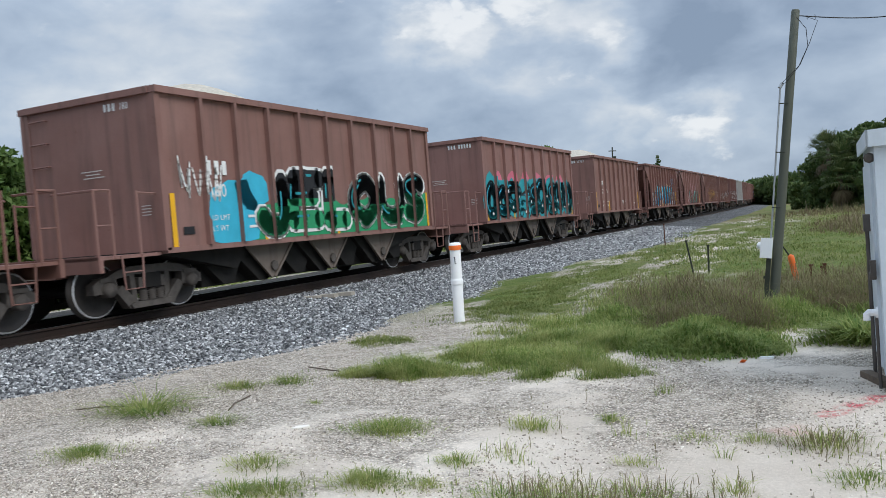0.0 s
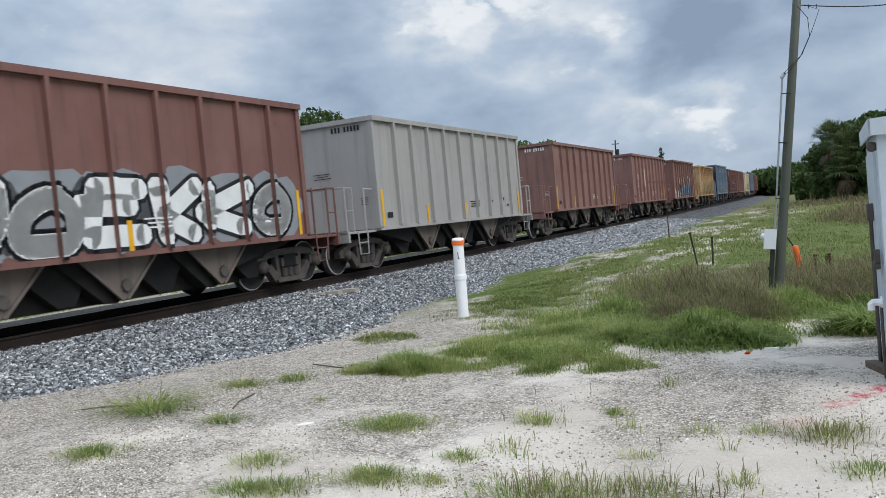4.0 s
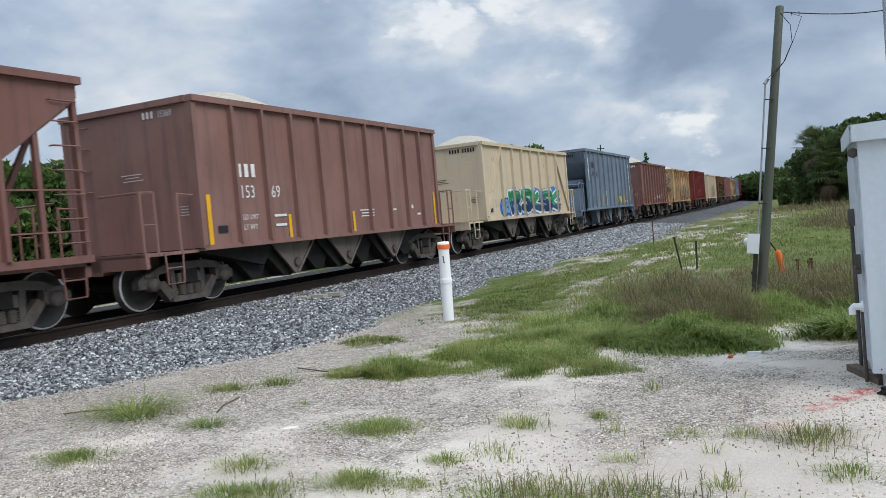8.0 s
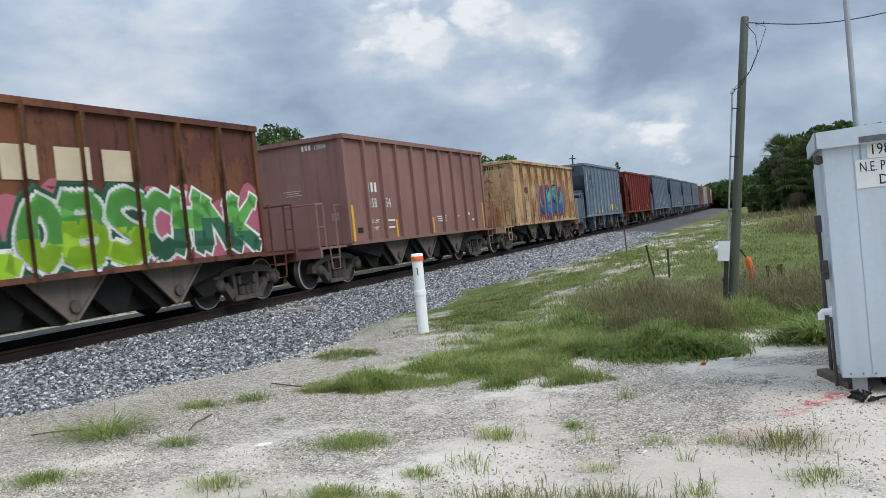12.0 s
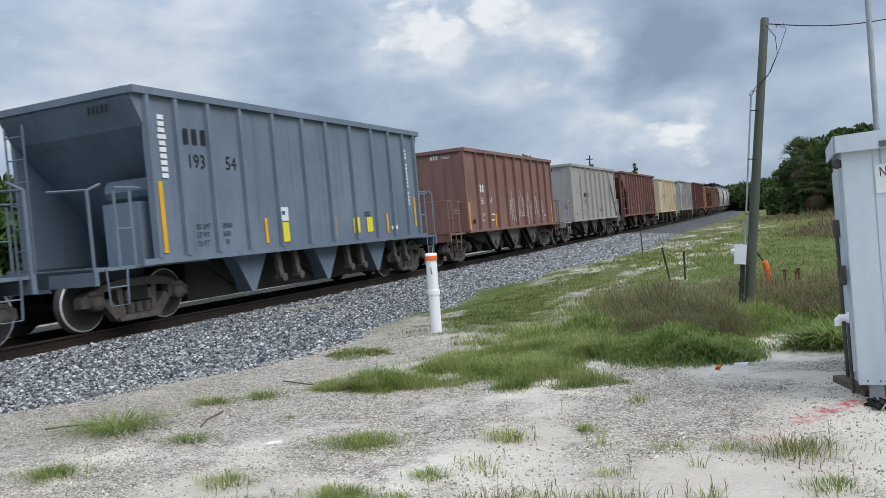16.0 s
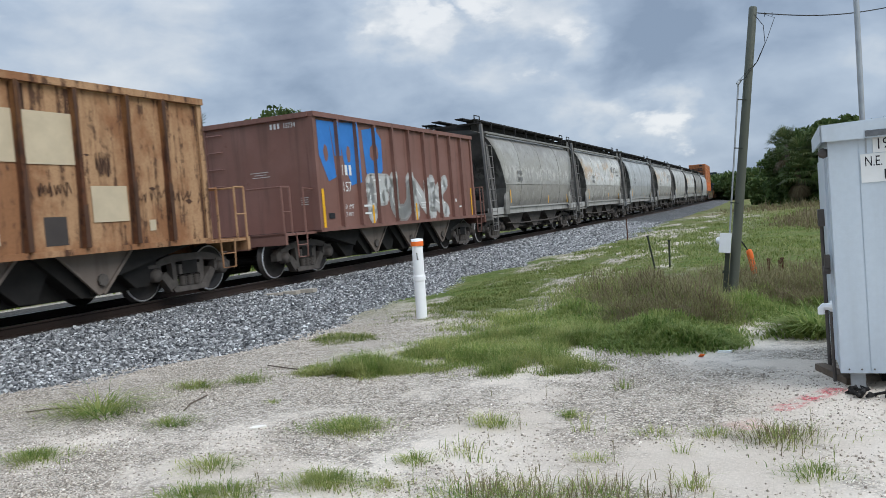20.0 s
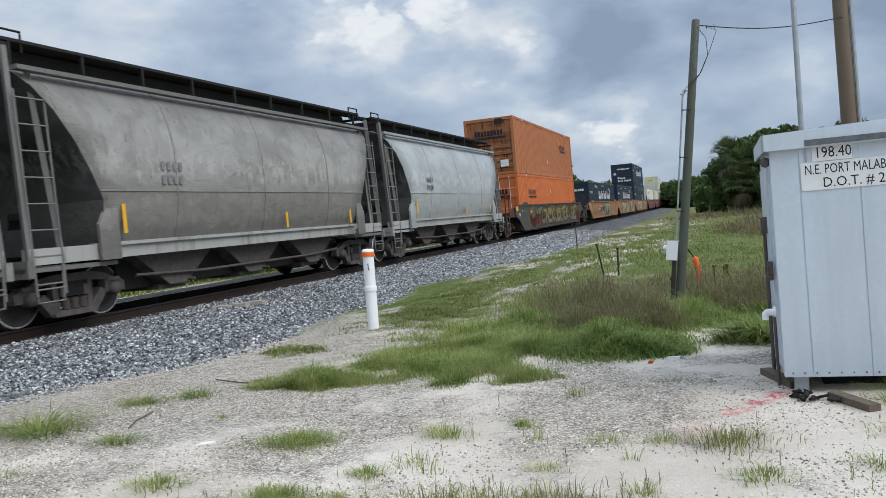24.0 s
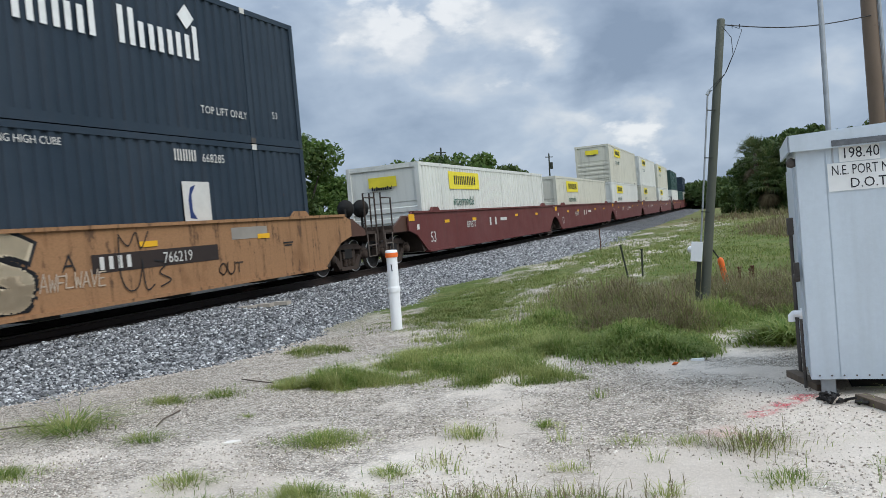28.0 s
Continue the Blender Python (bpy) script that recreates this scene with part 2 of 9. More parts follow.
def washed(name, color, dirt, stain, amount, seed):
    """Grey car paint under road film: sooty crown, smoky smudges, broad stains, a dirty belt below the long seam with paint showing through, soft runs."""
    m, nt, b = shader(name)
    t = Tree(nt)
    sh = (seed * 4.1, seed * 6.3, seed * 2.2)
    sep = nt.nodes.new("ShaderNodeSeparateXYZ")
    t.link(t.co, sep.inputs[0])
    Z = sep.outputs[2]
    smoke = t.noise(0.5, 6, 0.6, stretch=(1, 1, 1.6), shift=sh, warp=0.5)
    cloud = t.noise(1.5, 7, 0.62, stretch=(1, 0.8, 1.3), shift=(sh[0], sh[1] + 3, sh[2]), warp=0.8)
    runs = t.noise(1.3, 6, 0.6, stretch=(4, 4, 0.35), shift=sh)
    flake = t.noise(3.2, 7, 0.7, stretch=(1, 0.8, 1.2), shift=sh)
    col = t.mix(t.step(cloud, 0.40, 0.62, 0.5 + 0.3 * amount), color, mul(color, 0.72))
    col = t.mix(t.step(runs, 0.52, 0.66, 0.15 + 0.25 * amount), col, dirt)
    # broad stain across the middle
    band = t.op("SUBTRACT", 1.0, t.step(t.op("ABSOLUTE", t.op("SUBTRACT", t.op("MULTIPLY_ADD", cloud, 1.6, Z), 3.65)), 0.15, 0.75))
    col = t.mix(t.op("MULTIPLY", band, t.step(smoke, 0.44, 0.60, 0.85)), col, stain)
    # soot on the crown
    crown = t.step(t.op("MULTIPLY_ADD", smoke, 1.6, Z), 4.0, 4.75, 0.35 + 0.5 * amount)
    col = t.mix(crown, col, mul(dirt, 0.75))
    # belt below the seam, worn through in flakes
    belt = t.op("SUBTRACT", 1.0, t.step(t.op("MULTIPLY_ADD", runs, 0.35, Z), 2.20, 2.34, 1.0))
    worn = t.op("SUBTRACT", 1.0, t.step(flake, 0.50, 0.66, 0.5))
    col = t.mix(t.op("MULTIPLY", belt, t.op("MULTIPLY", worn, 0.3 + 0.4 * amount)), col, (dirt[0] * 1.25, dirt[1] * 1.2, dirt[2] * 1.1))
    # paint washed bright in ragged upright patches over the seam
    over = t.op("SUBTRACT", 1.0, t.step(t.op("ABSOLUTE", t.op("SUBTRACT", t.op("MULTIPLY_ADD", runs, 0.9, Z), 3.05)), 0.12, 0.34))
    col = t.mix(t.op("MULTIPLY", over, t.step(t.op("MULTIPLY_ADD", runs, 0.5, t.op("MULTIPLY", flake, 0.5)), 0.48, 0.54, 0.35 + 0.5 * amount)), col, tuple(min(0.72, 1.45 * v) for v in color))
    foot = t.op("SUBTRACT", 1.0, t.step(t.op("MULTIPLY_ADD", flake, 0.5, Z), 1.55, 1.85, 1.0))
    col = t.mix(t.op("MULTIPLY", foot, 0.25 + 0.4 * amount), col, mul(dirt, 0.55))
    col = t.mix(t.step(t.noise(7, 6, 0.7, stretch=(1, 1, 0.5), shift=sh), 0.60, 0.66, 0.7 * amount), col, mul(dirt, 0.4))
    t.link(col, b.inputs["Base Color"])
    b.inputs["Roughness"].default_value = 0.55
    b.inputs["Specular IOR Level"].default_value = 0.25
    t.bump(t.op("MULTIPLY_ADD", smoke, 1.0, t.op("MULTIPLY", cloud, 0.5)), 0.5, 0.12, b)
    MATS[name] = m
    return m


def plain(name, color, rough=0.6, metal=0.0, vary=0.25, scale=9.0, bump=0.15):
    """A small or plain surface with some unevenness of tone and relief."""
    if name in MATS:
        return MATS[name]
    m, nt, b = shader(name)
    t = Tree(nt)
    n = t.noise(scale, 5, 0.6)
    t.link(t.mix(t.step(n, 0.3, 0.75, vary * 2), color, mul(color, 0.55)), b.inputs["Base Color"])
    b.inputs["Roughness"].default_value, b.inputs["Metallic"].default_value = rough, metal
    b.inputs["Specular IOR Level"].default_value = 0.3
    t.bump(n, bump, 0.01, b)
    MATS[name] = m
    return m


def spray(color, key):
    """Sprayed paint, a little thin in places."""
    return plain("spray_" + key, color, 0.6, 0, 0.16, 3.0, 0.05)


BROWNS = [paint("brown_paint_%d" % i, c, rust=0.10, grime=0.4, seed=i, fade=0.45) for i, c in enumerate(
    [(0.225, 0.118, 0.097), (0.205, 0.102, 0.080), (0.24, 0.125, 0.105), (0.185, 0.090, 0.074)])]
DARK_RED = paint("dark_red_paint", (0.17, 0.032, 0.024), rust=0.05, grime=0.25, seed=5)
MAROON = paint("maroon_paint", (0.135, 0.055, 0.046), rust=0.1, grime=0.3, seed=6)
BLUE_GREY = paint("blue_grey_paint", (0.145, 0.183, 0.228), rust=0.0, grime=0.35, seed=7, fade=0.6, grime_color=(0.075, 0.088, 0.105))
PALE_GREY = paint("pale_grey_paint", (0.355, 0.335, 0.313), rust=0.05, grime=0.22, seed=8)
TAN = paint("tan_paint", (0.565, 0.46, 0.325), rust=0.2, grime=0.32, seed=9, grime_color=(0.22, 0.15, 0.085))
TAN_RUSTY = rusted("rusty_tan_paint", (0.53, 0.365, 0.20), (0.32, 0.16, 0.075), (0.07, 0.04, 0.027), 0.52, 10)
RIB_RUST = rusted("rusted_rib_steel", (0.26, 0.125, 0.05), (0.13, 0.055, 0.028), (0.045, 0.024, 0.016), 0.7, 13)
RUST_RED = rusted("rusted_red_paint", (0.115, 0.047, 0.037), (0.18, 0.075, 0.037), (0.04, 0.019, 0.015), 0.5, 12)
TAN_RUSTIER = rusted("rust_streaked_tan_paint", (0.45, 0.27, 0.145), (0.29, 0.138, 0.066), (0.065, 0.033, 0.022), 0.66, 11)
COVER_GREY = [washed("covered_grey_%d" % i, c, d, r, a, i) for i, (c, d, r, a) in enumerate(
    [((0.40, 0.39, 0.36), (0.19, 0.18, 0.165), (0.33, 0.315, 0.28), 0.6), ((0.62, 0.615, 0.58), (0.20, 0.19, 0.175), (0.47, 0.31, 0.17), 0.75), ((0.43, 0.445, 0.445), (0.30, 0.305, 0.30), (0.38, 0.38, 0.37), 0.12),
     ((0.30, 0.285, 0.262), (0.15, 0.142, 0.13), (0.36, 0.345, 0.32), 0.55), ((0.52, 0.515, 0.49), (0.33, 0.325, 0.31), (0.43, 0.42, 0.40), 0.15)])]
ORANGE_A = paint("orange_container_faded", (0.43, 0.155, 0.06), rust=0.14, grime=0.25, seed=30)
ORANGE_B = paint("orange_container", (0.57, 0.155, 0.045), rust=0.06, grime=0.12, seed=31)
NAVY = paint("navy_container", (0.022, 0.036, 0.052), rust=0.0, grime=0.12, seed=32, fade=0.2)
WHITE_BOX = paint("white_container", (0.66, 0.66, 0.60), rust=0.05, grime=0.2, seed=33)
CREAM_BOX = paint("cream_container", (0.60, 0.58, 0.48), rust=0.1, grime=0.25, seed=34)
GREEN_BOX = paint("dark_green_container", (0.03, 0.07, 0.06), rust=0.05, grime=0.2, seed=35)
WELL_BROWN = rusted("orange_brown_well", (0.335, 0.18, 0.088), (0.25, 0.13, 0.062), (0.10, 0.058, 0.035), 0.18, 36)
SOOT = plain("sooty_brown_steel", (0.06, 0.042, 0.032), 0.85, 0, 0.4, 5)
WELL_RED = paint("oxide_red_well", (0.13, 0.034, 0.03), rust=0.12, grime=0.35, seed=37)
WELL_DARK = paint("sooty_well", (0.07, 0.065, 0.055), rust=0.2, grime=0.4, seed=38)
WELL_END = paint("rust_brown_well_end", (0.085, 0.04, 0.026), rust=0.2, grime=0.5, seed=43)
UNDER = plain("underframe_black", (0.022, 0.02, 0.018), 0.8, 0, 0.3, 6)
STEEL = plain("dusty_cast_steel", (0.115, 0.100, 0.088), 0.8, 0.0, 0.4, 7, 0.4)
WHEEL = plain("wheel_steel", (0.062, 0.055, 0.05), 0.65, 0.1, 0.4, 6)
TREAD = plain("worn_tread", (0.70, 0.70, 0.70), 0.4, 0.25, 0.2, 14)
WHITE = spray((0.78, 0.78, 0.75), "white")
OFFWHITE = spray((0.62, 0.60, 0.55), "offwhite")
BLACK = spray((0.02, 0.02, 0.022), "black")
YELLOW = spray((0.80, 0.42, 0.02), "safety_yellow")
LABEL_YELLOW = spray((0.85, 0.70, 0.05), "label_yellow")
RUST_RUN = spray((0.085, 0.042, 0.025), "rust_run")
SILL = paint("streaked_grey_sill", (0.37, 0.36, 0.335), rust=0.12, grime=0.55, seed=44, rust_color=(0.14, 0.10, 0.075), grime_color=(0.12, 0.11, 0.10))
LADDER_GREY = paint("dusty_grey_ladder", (0.185, 0.175, 0.163), rust=0.08, grime=0.4, seed=45)
DUSTY = paint("dust_coated_steel", (0.165, 0.133, 0.110), rust=0.1, grime=0.4, seed=41)
# one darker grey for the ends of all covered hoppers
END_GREY = washed("dark_car_end", (0.13, 0.128, 0.12), (0.07, 0.068, 0.064), (0.05, 0.048, 0.045), 0.6, 9)
LOAD = plain("pale_aggregate", (0.52, 0.47, 0.39), 0.95, 0, 0.35, 14, 0.8)

# ---- mesh helpers ----
def box(bm, x0, x1, y0, y1, z0, z1, mi=0):
    v = [bm.verts.new(p) for p in ((x0, y0, z0), (x1, y0, z0), (x1, y1, z0), (x0, y1, z0), (x0, y0, z1), (x1, y0, z1), (x1, y1, z1), (x0, y1, z1))]
    for f in ((3, 2, 1, 0), (4, 5, 6, 7), (0, 1, 5, 4), (1, 2, 6, 5), (2, 3, 7, 6), (3, 0, 4, 7)):
        bm.faces.new([v[i] for i in f]).material_index = mi


def prism(bm, poly, axis, a, b, mi=0):
    """A polygon pulled out along an axis: poly is (y, z) for x, (x, z) for y, (x, y) for z."""
    def at(p, w):
        return {"x": (w, p[0], p[1]), "y": (p[0], w, p[1]), "z": (p[0], p[1], w)}[axis]
    lo = [bm.verts.new(at(p, a)) for p in poly]
    hi = [bm.verts.new(at(p, b)) for p in poly]
    bm.faces.new(lo[::-1]).material_index = mi
    bm.faces.new(hi).material_index = mi
    for i in range(len(poly)):
        j = (i + 1) % len(poly)
        bm.faces.new((lo[i], lo[j], hi[j], hi[i])).material_index = mi


def rod(bm, p, q, r, n=6, r2=None, mi=0):
    p, q = Vector(p), Vector(q)
    d = (q - p).normalized()
    u = d.orthogonal().normalized()
    w = d.cross(u)
    r2 = r if r2 is None else r2
    ring = []
    for c, rr in ((p, r), (q, r2)):
        ring.append([bm.verts.new(c + (u * math.cos(6.28318 * i / n) + w * math.sin(6.28318 * i / n)) * rr) for i in range(n)])
    bm.faces.new(ring[0][::-1]).material_index = mi
    bm.faces.new(ring[1]).material_index = mi
    for i in range(n):
        j = (i + 1) % n
        bm.faces.new((ring[0][i], ring[0][j], ring[1][j], ring[1][i])).material_index = mi


def pipe(bm, pts, r, n=6):
    """A bent round bar through the points, in one piece."""
    pts = [Vector(p) for p in pts]
    rings, u = [], None
    for i, p in enumerate(pts):
        d = (pts[min(i + 1, len(pts) - 1)] - pts[max(i - 1, 0)]).normalized()
        u = d.orthogonal().normalized() if u is None else (u - d * u.dot(d)).normalized()
        w = d.cross(u)
        rings.append([bm.verts.new(p + (u * math.cos(6.28318 * j / n) + w * math.sin(6.28318 * j / n)) * r) for j in range(n)])
    # caps on rings of their own, so that the turned side shades truly
    bm.faces.new([bm.verts.new(v.co) for v in rings[0][::-1]])
    bm.faces.new([bm.verts.new(v.co) for v in rings[-1]])
    for a, b in zip(rings, rings[1:]):
        for j in range(n):
            k = (j + 1) % n
            bm.faces.new((a[j], a[k], b[k], b[j]))


def beam(bm, p, q, w, h):
    """A square bar from p to q."""
    p, q = Vector(p), Vector(q)
    d = (q - p).normalized()
    side = d.cross(Vector((0, 0, 1)))
    side = side.normalized() if side.length > 1e-4 else Vector((1, 0, 0))
    up = side.cross(d)
    v = [bm.verts.new(c + side * a * w / 2 + up * b * h / 2) for c in (p, q) for a, b in ((-1, -1), (1, -1), (1, 1), (-1, 1))]
    for f in ((3, 2, 1, 0), (4, 5, 6, 7), (0, 1, 5, 4), (1, 2, 6, 5), (2, 3, 7, 6), (3, 0, 4, 7)):
        bm.faces.new([v[i] for i in f])


def lathe(bm, profile, axis, centre, n=24, mats=None):
    """Turn (radius, along) points about an axis through centre."""
    rings = []
    for r, a in profile:
        ring = []
        for i in range(n):
            c, s = math.cos(6.283185 * i / n) * r, math.sin(6.283185 * i / n) * r
            p = {"x": (a, c, s), "y": (c, a, s), "z": (c, s, a)}[axis]
            ring.append(bm.verts.new(Vector(p) + Vector(centre)))
        rings.append(ring)
    for k in range(len(rings) - 1):
        for i in range(n):
            j = (i + 1) % n
            f = bm.faces.new((rings[k][i], rings[k][j], rings[k + 1][j], rings[k + 1][i]))
            f.smooth = True
            if mats:
                f.material_index = mats[k]
    # caps on rings of their own, so that the turned side shades truly
    bm.faces.new([bm.verts.new(v.co) for v in rings[0][::-1]])
    bm.faces.new([bm.verts.new(v.co) for v in rings[-1]])


MESHES = {}


def mesh_of(key, build, mats, smooth=False):
    names = (key, tuple(m.name for m in mats))
    if key is not None and names in MESHES:
        return MESHES[names]
    me = bpy.data.meshes.new(str(key or "mesh"))
    bm = bmesh.new()
    build(bm)
    bmesh.ops.recalc_face_normals(bm, faces=bm.faces)
    if smooth:
        for f in bm.faces:
            f.smooth = True
    bm.to_mesh(me)
    bm.free()
    for m in mats:
        me.materials.append(m)
    if key is not None:
        MESHES[names] = me
    return me


def part(name, build, mats, parent, label="", key=None, at=None, smooth=False):
    mats = mats if isinstance(mats, (list, tuple)) else [mats]
    ob = new(name, mesh_of(key, build, mats, smooth) if callable(build) else build)
    ob.parent = parent
    if at is not None:
        ob.matrix_basis = at
    if label:
        tagged(ob, label)
    return ob


def raw_mesh(name, verts, faces, mats, smooth=False):
    """One mesh from arrays of corners and faces."""
    me = bpy.data.meshes.new(name)
    me.from_pydata(verts.tolist() if hasattr(verts, "tolist") else verts, [], faces.tolist() if hasattr(faces, "tolist") else faces)
    for m in mats:
        me.materials.append(m)
    if smooth:
        me.polygons.foreach_set("use_smooth", [True] * len(me.polygons))
    me.update()
    return me


# ---- lettering, turned into meshes once ----
LETTERS = {}


def letter_mesh(text):
    if text not in LETTERS:
        cu = bpy.data.curves.new("lettering", "FONT")
        cu.body, cu.size, cu.resolution_u = text, 1.0, 2
        tmp = bpy.data.objects.new("lettering", cu)
        scene.collection.objects.link(tmp)
        me = bpy.data.meshes.new_from_object(tmp.evaluated_get(bpy.context.evaluated_depsgraph_get()))
        bpy.data.objects.remove(tmp)
        LETTERS[text] = me
    return LETTERS[text]


def lettering(text, size, place, mat, parent, squeeze=1.0, name="lettering"):
    """Flat lettering; place takes it from its own plane onto its thing."""
    me = letter_mesh(text).copy()
    me.materials.clear()
    me.materials.append(mat)
    return part(name, me, None, parent, at=place @ Matrix.Diagonal((size * squeeze, size, size, 1)))


def on_side(y, z, x):
    return Matrix(((0, 0, 1, x), (1, 0, 0, y), (0, 1, 0, z), (0, 0, 0, 1)))


def on_end(x, z, y):
    return Matrix(((1, 0, 0, x), (0, 0, -1, y), (0, 1, 0, z), (0, 0, 0, 1)))


# ---- the line: a slow left-hand curve ----
RADIUS = 3130.0
SPEED = 25.0


def line_pose(s, x=0.0, z=0.0):
    a = s / RADIUS
    return Matrix.Translation((-RADIUS * (1 - math.cos(a)), RADIUS * math.sin(a), 0)) @ pose(0, 0, 0, 0, 0, math.degrees(a)) @ Matrix.Translation((x, 0, z))


def line_points(s, x, z):
    """The same for arrays."""
    a = s / RADIUS
    return np.stack([-RADIUS * (1 - np.cos(a)) + x * np.cos(a), RADIUS * np.sin(a) + x * np.sin(a), z + 0 * s], -1)


GROUND_Z = -0.45


def ground_height(x, y):
    """Metres; a nearly level yard with slight hollows."""
    return GROUND_Z + 0.025 * np.sin(x * 0.9 + 0.4 * y) * np.cos(y * 0.6 - 0.3 * x) - 0.02 * np.sin(0.23 * y)


# ---- ground ----
def sand_material():
    m, nt, b = shader("shell_sand_and_grass")
    t = Tree(nt)
    sep = nt.nodes.new("ShaderNodeSeparateXYZ")
    t.link(t.co, sep.inputs[0])
    X, Y = sep.outputs[0], sep.outputs[1]
    broad = t.noise(0.55, 5, 0.6)
    mid = t.noise(3.0, 6, 0.65)
    grit = t.noise(45, 5, 0.75)
    speck = t.cells(95, out="Color")
    sep2 = nt.nodes.new("ShaderNodeSeparateColor")
    t.link(speck, sep2.inputs[0])
    sand = t.mix(t.step(broad, 0.35, 0.65), (0.585, 0.505, 0.42), (0.725, 0.64, 0.545))
    sand = t.mix(t.step(mid, 0.5, 0.75, 0.3), sand, (0.50, 0.43, 0.35))
    # grains: each its own tone, dark joints between
    def grains(scale):
        cs = nt.nodes.new("ShaderNodeSeparateColor")
        t.link(t.cells(scale, out="Color"), cs.inputs[0])
        ramp = nt.nodes.new("ShaderNodeValToRGB")
        els = ramp.color_ramp.elements
        els[0].color, els[1].color = (0.12, 0.098, 0.075, 1), (0.92, 0.85, 0.75, 1)
        for p, c in ((0.2, (0.23, 0.19, 0.148, 1)), (0.42, (0.50, 0.43, 0.345, 1)), (0.7, (0.67, 0.59, 0.485, 1)), (0.92, (0.82, 0.75, 0.65, 1))):
            els.new(p).color = c
        t.link(cs.outputs[0], ramp.inputs[0])
        return t.mix(t.step(t.cells(scale), 0.40, 0.70, 0.85), ramp.outputs[0], (0.12, 0.10, 0.08))
    strewn = t.step(t.op("ADD", t.noise(0.5, 6, 0.65, shift=(6, 3, 0)), t.op("MULTIPLY", t.op("SUBTRACT", 9.9, X), 0.02)), 0.455, 0.575)
    thin = t.step(t.noise(9, 5, 0.7, shift=(2, 5, 0)), 0.40, 0.56)
    sand = t.mix(t.op("MULTIPLY_ADD", t.op("MULTIPLY", strewn, t.op("MULTIPLY_ADD", thin, 0.5, 0.5)), 0.85, 0.08), sand, grains(55))
    sand = t.mix(t.op("MULTIPLY", strewn, t.step(t.noise(24, 4, 0.7, shift=(1, 2, 0)), 0.5, 0.6, 0.6)), sand, grains(85))
    sand = t.mix(t.step(grit, 0.55, 0.8, 0.25), sand, (0.34, 0.29, 0.24))
    # sprayed red survey marks beside the hut
    wob = t.op("MULTIPLY_ADD", mid, 0.5, t.op("MULTIPLY_ADD", grit, 0.25, -0.37))
    along = t.op("ADD", t.op("MULTIPLY", t.op("SUBTRACT", X, 11.36), 0.55), t.op("MULTIPLY", t.op("SUBTRACT", Y, 6.48), 0.835))
    across = t.op("ADD", t.op("MULTIPLY", t.op("SUBTRACT", X, 11.36), -0.835), t.op("MULTIPLY", t.op("SUBTRACT", Y, 6.48), 0.55))
    d = t.op("ADD", t.op("ABSOLUTE", t.op("ADD", across, t.op("MULTIPLY", wob, 0.3))), t.op("MULTIPLY", t.op("MAXIMUM", t.op("SUBTRACT", t.op("ABSOLUTE", along), 0.36), 0.0), 1.5))
    red = t.op("MULTIPLY", t.op("SUBTRACT", 1.0, t.step(d, 0.02, 0.14)), t.op("MULTIPLY", t.step(grit, 0.36, 0.5), t.step(t.noise(9, 4, 0.6, shift=(4, 4, 0)), 0.38, 0.55, 0.85)))
    sand = t.mix(red, sand, (0.52, 0.03, 0.055))
    d2 = t.op("ADD", t.op("ABSOLUTE", t.op("SUBTRACT", X, 10.97)), t.op("ABSOLUTE", t.op("SUBTRACT", Y, 5.76)))
    red2 = t.op("MULTIPLY", t.op("SUBTRACT", 1.0, t.step(d2, 0.05, 0.28)), t.step(mid, 0.44, 0.58, 0.22))
    sand = t.mix(red2, sand, (0.66, 0.16, 0.13))
    # turf: all ground past the yard, worn through in places
    turf = t.mix(t.step(t.noise(0.35, 5, 0.65), 0.35, 0.7), (0.12, 0.16, 0.04), (0.20, 0.19, 0.08))
    turf = t.mix(t.step(t.noise(6, 5, 0.7), 0.42, 0.68, 0.8), turf, (0.06, 0.09, 0.022))
    turf = t.mix(t.step(t.noise(14, 5, 0.7, shift=(7, 7, 0)), 0.55, 0.68, 0.35), turf, (0.28, 0.25, 0.13))
    dry = t.step(t.noise(0.09, 4, 0.6, shift=(3, 1, 0)), 0.42, 0.62, 0.75)
    turf = t.mix(t.op("MULTIPLY", dry, t.step(Y, 35.0, 60.0)), turf, (0.20, 0.165, 0.085))
    edge = t.op("ADD", t.op("MULTIPLY_ADD", mid, 1.6, -0.8), t.op("MULTIPLY_ADD", broad, 4.0, -2.0))
    far = t.op("MULTIPLY", t.op("MULTIPLY", t.step(X, -1.0, 1.0), t.step(t.op("ADD", Y, edge), 10.6, 12.2)), t.step(t.noise(2.2, 6, 0.7, shift=(1, 8, 0)), 0.27, 0.36))
    left = t.op("SUBTRACT", 1.0, t.step(t.op("ADD", X, t.op("MULTIPLY", edge, 0.25)), -7.8, -7.2))
    bare = t.op("MULTIPLY", t.step(t.noise(0.5, 6, 0.7, stretch=(1, 0.3, 1), shift=(9, 2, 0)), 0.48, 0.54), t.op("SUBTRACT", 1.0, t.step(Y, 55.0, 85.0)))
    near_line = t.op("SUBTRACT", 1.0, t.step(t.op("ABSOLUTE", t.op("SUBTRACT", X, 6.8)), 1.2, 3.4))
    cover = t.op("MAXIMUM", t.op("MULTIPLY", far, t.op("SUBTRACT", 1.0, t.op("MULTIPLY", bare, near_line))), left)
    behind = t.op("SUBTRACT", 1.0, t.step(t.op("ADD", Y, edge), -9.0, -6.0))
    cover = t.op("MAXIMUM", cover, behind)
    t.link(t.mix(cover, sand, turf), b.inputs["Base Color"])
    b.inputs["Roughness"].default_value = 0.95
